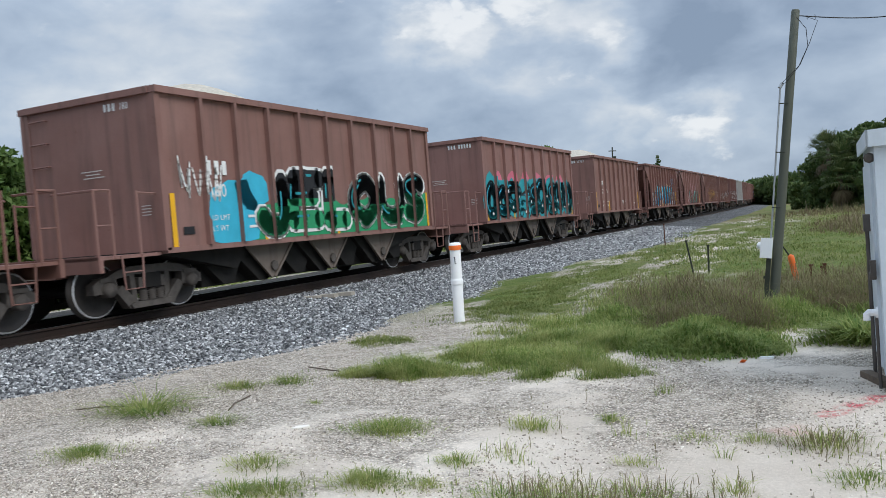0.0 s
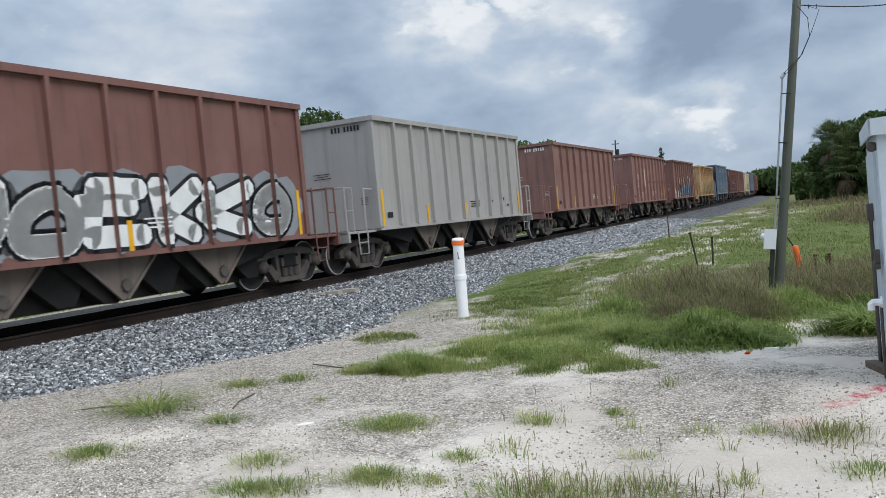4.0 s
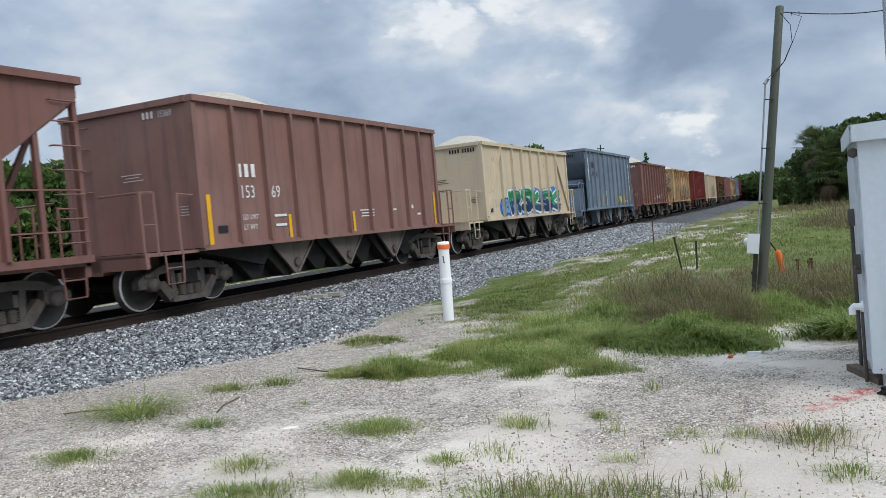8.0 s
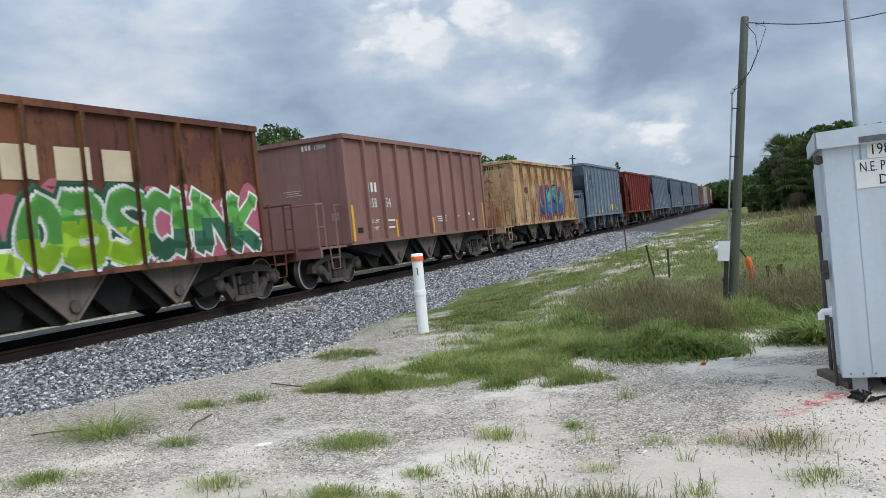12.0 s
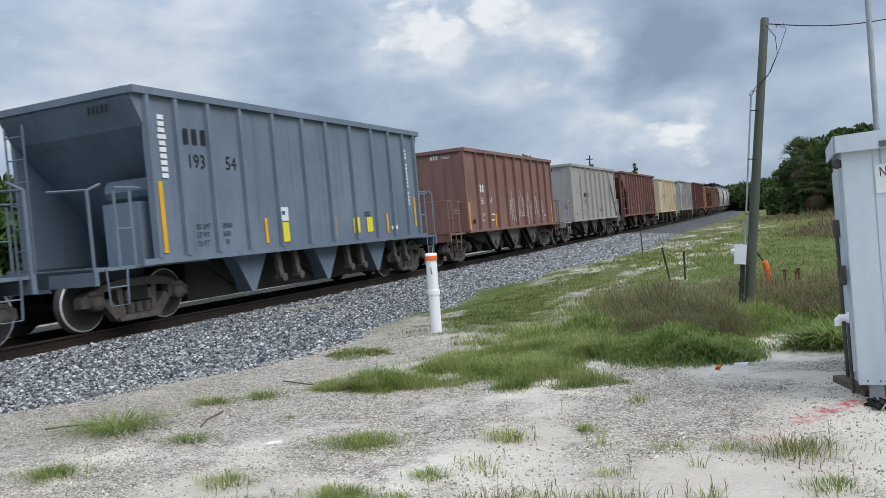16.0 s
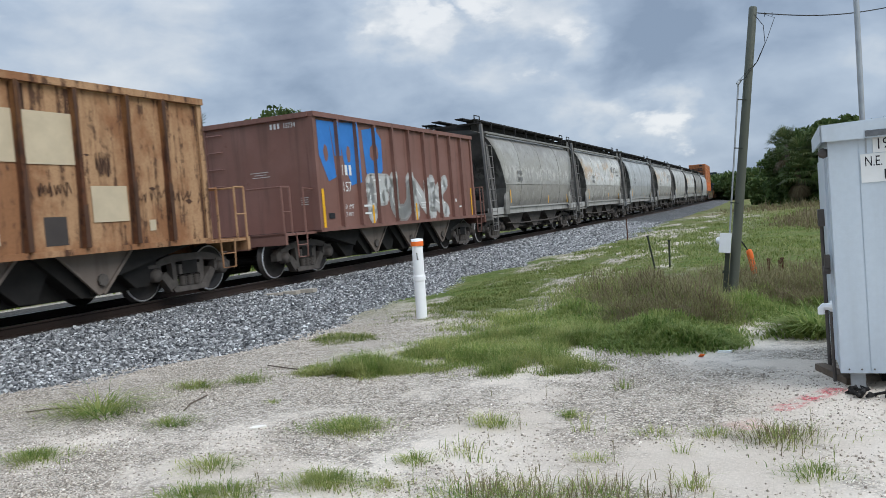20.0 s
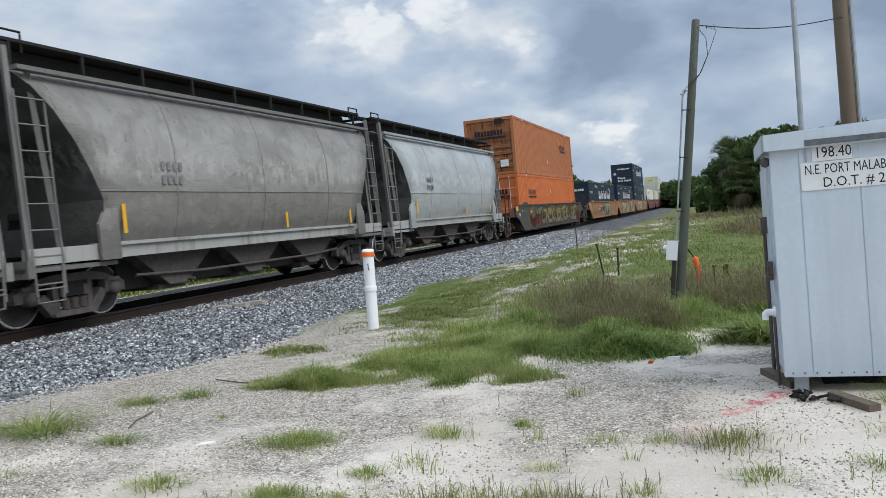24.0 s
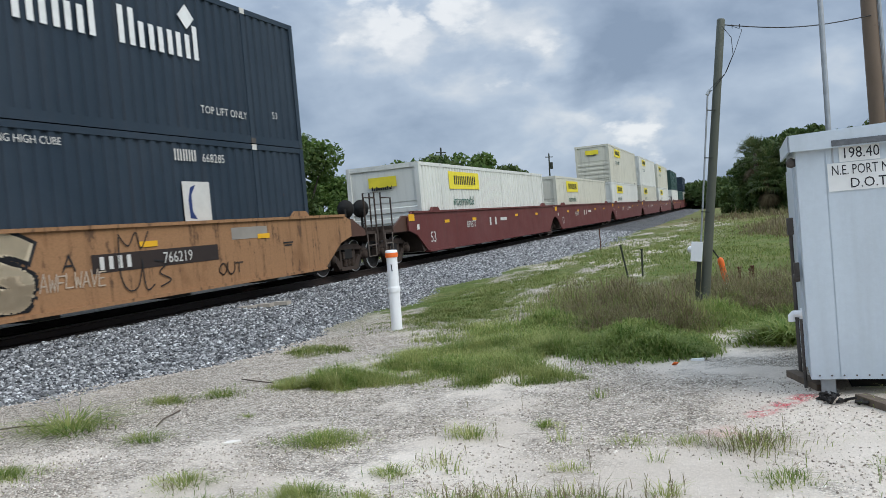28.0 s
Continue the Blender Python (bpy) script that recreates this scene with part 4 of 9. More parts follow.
def put_layers(parent, name, layers, x, ribs, bounds, label="", end=False, kind=""):
    """Coats of paint over one another as one part: (polygons, material, coat)."""
    verts, faces, index = [], [], []

    def add(poly, xx, k):
        if len(poly) < 3:
            return
        area = sum(a[0] * b[1] - b[0] * a[1] for a, b in zip(poly, poly[1:] + poly[:1]))
        if area < 0:
            poly = poly[::-1]
        faces.append(list(range(len(verts), len(verts) + len(poly))))
        verts.extend((p[0], xx, p[1]) if end else (xx, p[0], p[1]) for p in poly)
        index.append(k)
    for k, (polys, mat, layer) in enumerate(layers):
        lift = 0.004 + 0.003 * layer
        for poly in polys:
            poly = clip(poly, 1, bounds[2], bounds[3])
            poly = clip(poly, 0, bounds[0], bounds[1]) if poly else []
            if not poly:
                continue
            if end:
                add(poly, x - lift, k)
                continue
            at = bounds[0]
            for lo, hi, h in ribs:
                add(clip(poly, 0, at, lo - 0.003), x + lift, k)
                add(clip(poly, 0, lo, hi), x + h + lift, k)
                at = hi + 0.003
            add(clip(poly, 0, at, bounds[1]), x + lift, k)
    if not faces:
        return
    me = raw_mesh(name, verts, faces, [m for _, m, _ in layers])
    me.polygons.foreach_set("material_index", np.array(index, np.int32))
    tagged(part(name, me, None, parent, label), kind=kind)


def graffiti(parent, seed, area, n, fill, outline, back=None, shine=None, x=1.55, ribs=(), bounds=(-9, 9, 1.0, 3.6), width=0.2, end=False, label="", second=None, lift=0, text="", halo=None, fat=0.255, flare=0.0):
    """Bulging sprayed letters, each a part in its own coats: outline, fill, lower tone, highlights. Without a text the shapes cannot be read."""
    rng = random.Random(seed)
    y0, y1, z0, z1 = area
    plain_text = bool(text)
    text = text or "".join(rng.choice("NUSKAERO") for _ in range(n))
    sizes = [WIDE.get(c, 1.0) * (1 if c == "I" else rng.uniform(0.9, 1.1)) for c in text]
    unit = (y1 - y0) / sum(sizes)
    w = min(max(width, 0.27 * (z1 - z0)), (0.31 if unit > 0.95 else fat) * unit)
    rim = min(0.07, 0.065 * unit)
    kw = dict(x=x, ribs=ribs, bounds=bounds, end=end)
    at, clouds = y0, []
    for c, size in zip(text, sizes):
        a, b = at - 0.02, at + size * unit + 0.02
        at = b - 0.02
        lo, hi = z0 + rng.uniform(0, 0.07) * (z1 - z0), z1 - rng.uniform(0, 0.12) * (z1 - z0)
        skew = rng.uniform(-0.10, 0.14)
        bodies, rims, shines, halos = [], [], [], []
        for line, smooth in glyph_lines(c):
            if plain_text:
                jog = [(0, 0)] * len(line)
            else:
                drift = (rng.uniform(-0.2, 0.2), rng.uniform(-0.2, 0.2))
                jog = [drift if smooth else (rng.uniform(-0.2, 0.2), rng.uniform(-0.2, 0.2)) for _ in line]
            pts = []
            for (u, v), (du, dv) in zip(line, jog):
                u, v = u + du, min(1.0, max(0.0, v + dv))
                pts.append((a + w * 0.5 + (b - a - w) * (u + skew * (v - 0.5)), lo + w * 0.5 + (hi - lo - w) * v))
            bodies += stroke_polys(pts, w, True, flare)
            rims += stroke_polys(pts, w + 2 * rim, True, flare)
            if halo:
                halos += stroke_polys(pts, w + 5 * rim, True, flare)
            if shine and len(pts) < 9:
                for p, q in zip(pts, pts[1:]):
                    shines += stroke_polys([(p[0] * 0.75 + q[0] * 0.25 - w * 0.2, p[1] * 0.75 + q[1] * 0.25 + w * 0.2), (p[0] * 0.45 + q[0] * 0.55 - w * 0.2, p[1] * 0.45 + q[1] * 0.55 + w * 0.2)], w * 0.14)
            elif shine:
                shines += stroke_polys([(p[0] - w * 0.2, p[1] + w * 0.2) for p in pts[2:len(pts) // 2]], w * 0.13, False)
        coats = [(halos, halo, lift + 1)] if halo else []
        coats += [(rims, outline, lift + 2), (bodies, fill, lift + 3)]
        if second:
            cut = lo + rng.uniform(0.32, 0.55) * (hi - lo)
            lower = []
            for poly in bodies:
                ys = [p[0] for p in poly]
                k = cut + 0.10 * math.sin(9 * (min(ys) + max(ys)))
                lower.append(clip(poly, 1, z0 - 1, k))
            coats.append(([q for q in lower if q], second, lift + 4))
        if shine:
            coats.append((shines, shine, lift + 5))
        put_layers(parent, "graffiti_letter", coats, label=label or "sprayed graffiti letter", **kw)
        if back:
            clouds += blob((a + b) / 2, (lo + hi) / 2, unit * 0.80, (hi - lo) * 0.62, rng, 18)
    if back:
        put_decal(parent, "graffiti_cloud", clouds, mat=back, layer=lift, label="sprayed background cloud", **kw)


def painted_blocks(parent, seed, area, rows, ribs):
    """Sprayed grey stone blocks with dark joints."""
    rng = random.Random(seed)
    y0, y1, z0, z1 = area
    h = (z1 - z0) / rows
    for r in range(rows):
        n = 2 + (r % 2)
        cuts = [0.0] + sorted(rng.uniform((k + 0.75) / n, (k + 1.25) / n) for k in range(n - 1)) + [1.0]
        for a, b in zip(cuts, cuts[1:]):
            ya, yb, za, zb = y0 + (y1 - y0) * a, y0 + (y1 - y0) * b, z0 + h * r, z0 + h * (r + 1)
            def slab(g):
                c = 0.07
                return [[(ya + g + c, za + g), (yb - g - c, za + g), (yb - g, za + g + c), (yb - g, zb - g - c), (yb - g - c, zb - g), (ya + g + c, zb - g), (ya + g, zb - g - c), (ya + g, za + g + c)]]
            hi_line = [[(ya + 0.08, zb - 0.10), (yb - 0.12, zb - 0.10), (yb - 0.14, zb - 0.07), (ya + 0.09, zb - 0.07)]]
            put_layers(parent, "painted_block", [(slab(-0.02), BLACK, 2), (slab(0.025), GREYS, 3), (hi_line, OFFWHITE, 4)], 1.55, ribs, (-4.9, 4.9, 1.04, 3.5), "grey sprayed stone block")


def scribble(parent, seed, area, n, mat, x=1.55, ribs=(), bounds=(-9, 9, 1.0, 3.6), width=0.035, end=False):
    """Thin tags in marker or spray."""
    rng = random.Random(seed)
    y0, y1, z0, z1 = area
    polys, cell = [], (y1 - y0) / n
    for i in range(n):
        a, k = y0 + cell * i, rng.randint(5, 8)
        lift = rng.uniform(-0.12, 0.12) * (z1 - z0)
        pts = [(a + cell * (0.1 + 0.8 * j / (k - 1) + rng.uniform(-0.16, 0.16)), (z0 if j % 2 else z1) + lift + rng.uniform(-0.25, 0.25) * (z1 - z0)) for j in range(k)]
        polys += stroke_polys(rounded(pts, 5), width)
    put_decal(parent, "graffiti_tag", polys, x, ribs, mat, 4, bounds, "thin sprayed tag", end, kind="stuff")


def tag(parent, text, area, mat, x=1.55, ribs=(), width=0.028, end=False, slant=0.12):
    """A word written thinly with a spray can."""
    rng = random.Random(len(text))
    y0, y1, z0, z1 = area
    cell, polys = (y1 - y0) / len(text), []
    for i, letter in enumerate(text):
        lift, tall = rng.uniform(-0.08, 0.08) * (z1 - z0), rng.uniform(0.85, 1.15) * (z1 - z0)
        for pts, _ in glyph_lines(letter) if letter != " " else ():
            polys += stroke_polys([(y0 + cell * (i + 0.06 + 0.84 * a) + slant * b * tall, z0 + lift + tall * b) for a, b in pts], width)
    put_decal(parent, "graffiti_tag", polys, x, ribs, mat, 4, (-9.2, 9.2, 0.36, 3.6), "thin sprayed tag", end, kind="stuff")


def bars(parent, name, place, sizes, mat, height, gap=0.25, x=1.55, ribs=(), end=False):
    """Plain bars in place of a company's name: a bar for each letter."""
    y, z = place
    polys = []
    for w, h in sizes:
        if h > 0:
            polys.append([(y, z), (y + 0.45 * height, z), (y + 0.45 * height, z + h * height), (y, z + h * height)])
        y += w * height + gap * height
    put_decal(parent, name, polys, x, ribs, mat, 4, (-99, 99, 0, 9), "", end, "stuff")


def rects(parent, name, items, mat, x=1.55, ribs=(), end=False, layer=4, label=""):
    """Plain stencilled patches: (centre along, centre up, width, height)."""
    polys = [[(a - w / 2, z - h / 2), (a + w / 2, z - h / 2), (a + w / 2, z + h / 2), (a - w / 2, z + h / 2)] for a, z, w, h in items]
    if name in ("stencil", "company_mark"):
        put_decal(parent, name, polys, x, ribs, mat, layer, (-99, 99, 0, 9), label, end, "stuff")
        return
    for p in polys:
        put_decal(parent, name, [p], x, ribs, mat, layer, (-99, 99, 0, 9), label, end)


# ---- open-top hoppers ----
def rib_places(half, n, w=0.09, h=0.095):
    """Ribs stand closer towards the ends."""
    side = {9: (0.0, 1.0, 2.0, 2.95, 3.85), 8: (0.52, 1.56, 2.62, 3.72), 7: (0.0, 1.03, 2.05, 3.2)}[n]
    ys = sorted({k * y * half / 4.85 for y in side for k in (1, -1)})
    return [(y - w / 2, y + w / 2, h) for y in ys]


def heap(bm, half, z, rng, hw=1.42, high=False):
    """Two heaped piles of stone, peeping over the sides."""
    ny, nx = 22, 7
    peak = rng.uniform(0.72, 0.82) if high else rng.uniform(0.3, 0.5)
    grid = []
    for i in range(ny + 1):
        y = -half + 2 * half * i / ny
        row = []
        for j in range(nx + 1):
            x = -hw + 2 * hw * j / nx
            c = max(peak * math.exp(-((y + half * 0.5) / 1.5) ** 2), 0.42 * math.exp(-((y - half * 0.45) / 1.9) ** 2))
            zz = z - 0.25 + (c + rng.uniform(-0.03, 0.03)) * (1 - (abs(x) / hw) ** 2 * 0.75) - (0.08 if i in (0, ny) else 0)
            row.append(bm.verts.new((x, y, zz)))
        grid.append(row)
    for i in range(ny):
        for j in range(nx):
            bm.faces.new((grid[i][j], grid[i][j + 1], grid[i + 1][j + 1], grid[i + 1][j])).smooth = True


def chute(bm, y, top=1.0, bottom=0.27, a=1.02, b=0.13, hw=1.30):
    """A hopper bay below the side sill, tapering to its door."""
    prism(bm, [(y - a, top), (y + a, top), (y + b, bottom), (y - b, bottom)], "x", -hw, hw)


def gusset(bm, k, a, top=1.0, bottom=0.30):
    """The triangular side plate of a bay, hung from the sill."""
    prism(bm, [(-a, top), (a, top), (0.10, bottom), (-0.02, bottom)], "x", *sorted((k * 1.27, k * 1.31)))
    beam(bm, (k * 1.33, -a, top), (k * 1.33, 0.0, bottom), 0.03, 0.05)
    beam(bm, (k * 1.33, a, top), (k * 1.33, 0.08, bottom), 0.03, 0.05)


def end_railing(bm, k, y0, y1, x):
    """Hand rails round an end platform; k is the end."""
    for yy in (y0 + k * 0.42, y0 + k * 0.95, y1):
        rod(bm, (x, yy, 0.95), (x, yy, 1.98), 0.024, 5)
    pipe(bm, [(x, y0, 1.93), (x, y0 + k * 0.42, 1.95)], 0.02, 5)
    pipe(bm, [(x, y0 + k * 0.95, 1.98), (x, y1, 1.98), (x - 0.9 * (1 if x > 0 else -1), y1, 1.98)], 0.02, 5)
    rod(bm, (x, y0 + k * 0.95, 1.45), (x, y1, 1.45), 0.014, 5)


def car_empty(label, category="freight car", group="train"):
    ob = new("hopper_car" if "hopper" in label else "well_car")
    return tagged(ob, label, category, group)


CARS = []


def flat_end_hopper(u0, length, mat, label, top=3.67, ribs_n=9, braces=False, number=None, ink=WHITE, seed=1, mark=3, stained=False, marks=True, num_at=None, rib_mat=None, end_number=None, ribs_at=()):
    """An open hopper with upright end walls and a railed platform at each end."""
    half = length / 2
    car = car_empty(label)
    W = 1.55
    key = "flat%.1f_%.2f_%d" % (length, top, ribs_n)
    ribs = [(y - 0.045, y + 0.045, 0.095) for y in ribs_at] or rib_places(half, ribs_n)
    for k in (1, -1):
        part("side_sheet", lambda bm: box(bm, *sorted((k * W, k * (W - 0.04))), -half, half, 1.0, top), mat, car, "", key + "side%d" % k)
        part("end_sheet", lambda bm: box(bm, -W + 0.04, W - 0.04, *sorted((k * half, k * (half - 0.04))), 1.0, top), mat, car, "", key + "end%d" % k)
        part("side_sill", lambda bm: (box(bm, *sorted((k * (W - 0.02), k * (W + 0.05))), -half, half, 0.95, 1.04), box(bm, *sorted((k * 0.9, k * (W - 0.02))), -half, half, 0.95, 0.99)), mat, car, "", key + "sill%d" % k)
        for lo, hi, h in ribs:
            part("rib", lambda bm: prism(bm, [(W * k, -0.045), (W * k, 0.045), ((W + 0.095) * k, 0.036), ((W + 0.095) * k, -0.036)], "z", 1.04, top - 0.10), rib_mat or mat, car, "", key + "rib%d%d" % (k, rib_mat is not None), Matrix.Translation((0, (lo + hi) / 2, 0)))
        for e in (1, -1):
            part("corner_post", lambda bm: (box(bm, *sorted((k * (W - 0.03), k * (W + 0.05))), -0.06, 0.06, 1.0, top), box(bm, *sorted((k * (W - 0.14), k * (W + 0.03))), *sorted((0, e * 0.05)), 1.0, top)), mat, car, "", key + "post%d%d" % (k, e), Matrix.Translation((0, e * (half - 0.03), 0)))
        if braces:
            for e in (1, -1):
                a = e * (ribs[-1][0] + ribs[-1][1]) / 2
                part("brace", lambda bm: beam(bm, (k * (W + 0.04), a - e * 0.02, top - 0.15), (k * (W + 0.04), e * (half - 0.12), 1.1), 0.07, 0.09), mat, car, "", key + "brace%d%d" % (k, e))
    part("top_chord", lambda bm: [box(bm, *sorted((k * (W - 0.06), k * (W + 0.09))), -half - 0.04, half + 0.04, top - 0.11, top) for k in (1, -1)] + [box(bm, -W + 0.06, W - 0.06, *sorted((k * (half - 0.07), k * (half + 0.06))), top - 0.11, top) for k in (1, -1)], mat, car, "", key + "chord")
    rng = random.Random(seed)
    high = seed in (1, 3, 17, 18, 20, 21, 39)
    part("stone_load", lambda bm: heap(bm, half - 0.06, top + 0.02, rng, high=high), LOAD, car, "heaped pale crushed stone load", key + "load%d%d" % (seed % 4, high))
    for y in (-half + 2.85, 0.08, half - 2.55):
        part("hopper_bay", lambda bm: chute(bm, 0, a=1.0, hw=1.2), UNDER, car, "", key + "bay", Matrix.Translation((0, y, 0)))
        for k in (1, -1):
            part("bay_gusset", lambda bm: gusset(bm, k, 0.78), DUSTY, car, "", key + "gusset%d" % k, Matrix.Translation((0, y + 0.12, 0)))
        part("bay_door", lambda bm: (box(bm, -1.2, 1.2, 0.05, 0.12, 0.25, 0.55), rod(bm, (1.2, 0.2, 0.52), (1.36, 0.2, 0.52), 0.10, 8), rod(bm, (1.28, 0.1, 0.4), (1.28, 0.5, 0.95), 0.03, 5)), STEEL, car, "", key + "door", Matrix.Translation((0, y, 0)))
    # true sill, plus a near-black block added to darken the view underneath
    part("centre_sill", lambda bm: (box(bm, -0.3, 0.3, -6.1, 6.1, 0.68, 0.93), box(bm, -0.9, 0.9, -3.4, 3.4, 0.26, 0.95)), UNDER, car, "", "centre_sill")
    # near-black sheets between the bays, kept low to put shade under the car
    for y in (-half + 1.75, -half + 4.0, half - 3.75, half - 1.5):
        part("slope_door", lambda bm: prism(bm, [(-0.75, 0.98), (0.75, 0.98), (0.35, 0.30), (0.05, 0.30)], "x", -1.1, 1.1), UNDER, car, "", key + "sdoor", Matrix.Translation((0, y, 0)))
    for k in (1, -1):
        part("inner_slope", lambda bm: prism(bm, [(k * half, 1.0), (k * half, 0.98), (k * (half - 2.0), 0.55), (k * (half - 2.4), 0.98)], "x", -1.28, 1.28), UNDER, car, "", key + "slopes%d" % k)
    for k in (1, -1):
        y1 = k * (half + 1.28)
        part("end_platform", lambda bm: (box(bm, -1.45, 1.45, *sorted((k * half, y1)), 0.93, 0.98), box(bm, -1.48, 1.48, *sorted((y1 - k * 0.08, y1)), 0.74, 1.0), box(bm, -0.5, 0.5, *sorted((k * half, y1)), 0.68, 0.93)), mat, car, "", key + "plat%d" % k)
        for e in (1, -1):
            part("hand_rail", lambda bm: end_railing(bm, k, k * half, y1 - k * 0.03, e * 1.44), mat, car, "", key + "rail%d%d" % (k, e))
            part("step", lambda bm: stirrup(bm, e * 1.46, k * (half + 0.62)), mat, car, "", key + "step%d%d" % (k, e))
        for z in (2.2, 2.6, 3.0, 3.4):
            part("grab_iron", lambda bm: pipe(bm, [(-1.35, k * half, 0), (-1.35, k * (half + 0.06), 0), (-0.95, k * (half + 0.06), 0), (-0.95, k * half, 0)], 0.014, 5), mat, car, "", key + "grab%d" % k, Matrix.Translation((0, 0, z)))
        truck(car, k * (half - 0.08))
        coupler(car, y1, k, 0.42)
    # end posts between the platform and its rail
    part("brake_gear", lambda bm: (rod(bm, (-0.75, half + 0.14, 1.0), (-0.75, half + 0.14, 1.9), 0.03, 6), lathe(bm, [(0.02, half + 0.10), (0.24, half + 0.12), (0.25, half + 0.15), (0.02, half + 0.18)], "y", (-0.75, 0, 1.9), 14)), UNDER, car, "", key + "brake")
    if marks:
        if not stained:
            stripes = [(half - 0.24, 1.48, 0.09, 0.9)] if mark == 4 else [(-half + 0.22, 1.48, 0.11, 0.9), (-half + 2.6, 1.26, 0.10, 0.5), (half - 4.6, 1.26, 0.10, 0.5), (half - 0.24, 1.48, 0.09, 0.9)]
            rects(car, "reflective_stripe", stripes, YELLOW, ribs=ribs, label="yellow reflective stripe")
            rects(car, "data_plate", [(-half + 0.55, 1.30, 0.26, 0.13)], BLACK, ribs=ribs)
            rects(car, "stencil", [(half - 4.0 + 0.02 * i, 1.52 - 0.07 * i, 0.6 - 0.1 * (i == 1), 0.026) for i in range(3)] + [(half - 2.6, 1.5, 0.2, 0.04), (half - 1.6, 1.55, 0.1, 0.10), (half - 1.25, 1.35, 0.18, 0.05)], ink, ribs=ribs)
        rects(car, "stencil", [(0.05 + 0.02 * i, 2.42 - 0.055 * i, 0.5 - 0.16 * (i == 1), 0.016) for i in range(3)] + [(1.22, 1.75 - 0.05 * i, 0.2, 0.014) for i in range(4)], OFFWHITE if ink is WHITE else ink, x=-half, end=True)
        digits = end_number or number
        bars(car, "end_mark", (0.45, top - 0.30), [(0.6, 1)] * mark + ([] if digits else [(0.3, 0)] + [(0.55, 1)] * 5), ink, 0.125, 0.2, x=-half, end=True)
        if digits:
            lettering(digits.strip(), 0.165, on_end(0.45 + 0.115 * mark, top - 0.30, -half - 0.008), ink, car, 0.82)
    if number and num_at:
        bars(car, "company_mark", (num_at + 0.1, 2.1), [(0.62, 1)] * mark, ink, 0.22, 0.18, ribs=ribs)
        lettering(number, 0.34, on_side(num_at, 1.74, W + 0.012), ink, car, 0.85)
        lettering("LD LMT", 0.12, on_side(num_at - 0.65, 1.48, W + 0.012), ink, car)
        lettering("LT WT", 0.12, on_side(num_at - 0.65, 1.33, W + 0.012), ink, car)
    elif number:
        p = 2 * half / (ribs_n + 1)
        bars(car, "company_mark", (-half + p + 0.12, 2.25), [(0.62, 1)] * mark, ink, 0.25, 0.18, ribs=ribs)
        lettering(number[:3], 0.34, on_side(-half + p + 0.14, 1.86, W + 0.012), ink, car, 0.9)
        lettering(number[3:], 0.34, on_side(-half + 2 * p + 0.12, 1.86, W + 0.012), ink, car, 0.9)
        lettering("LD LMT", 0.14, on_side(-half + p + 0.16, 1.45, W + 0.012), ink, car)
        lettering("LT WT", 0.14, on_side(-half + p + 0.16, 1.26, W + 0.012), ink, car)
        rects(car, "stencil", [(-half + 2 * p + 0.36, 1.5, 0.4, 0.05), (-half + 2 * p + 0.36, 1.31, 0.36, 0.05)], ink, ribs=ribs)
    if stained:
        runs = []
        for lo, hi, _ in ribs + [(-half, -half + 0.1, 0), (half - 0.1, half, 0)]:
            for _ in range(7):
                a, w = rng.choice((lo, hi)) + rng.uniform(-0.10, 0.10), rng.uniform(0.015, 0.07)
                z = rng.choice((top - 0.13, top - 0.13, rng.uniform(1.3, top - 0.2)))
                d = rng.uniform(0.2, 1.1)
                runs.append([(a, z), (a + w * 0.3, z - d), (a + w * 0.8, z - d * rng.uniform(0.7, 1.0)), (a + w, z)])
            runs.append([(lo - rng.uniform(0.02, 0.07), 1.05), (hi + rng.uniform(0.02, 0.07), 1.05), (hi + 0.01, rng.uniform(1.3, 2.6)), (lo - 0.01, rng.uniform(1.3, 2.6))])
        for _ in range(26):
            a, z, w, d = rng.uniform(-half + 0.1, half - 0.3), rng.uniform(1.15, top - 0.2), rng.uniform(0.03, 0.22), rng.uniform(0.02, 0.07)
            runs.append([(a, z), (a + w * 0.5, z - d), (a + w, z - d * 0.3), (a + w * 0.6, z + d * 0.4)])
        put_decal(car, "rust_stain", runs, W, ribs, RUST_RUN, 0, (-half, half, 1.04, top - 0.11), "dark rust runs beside the ribs", kind="stuff")
    CARS.append((car, u0 + half))
    return car, ribs, half


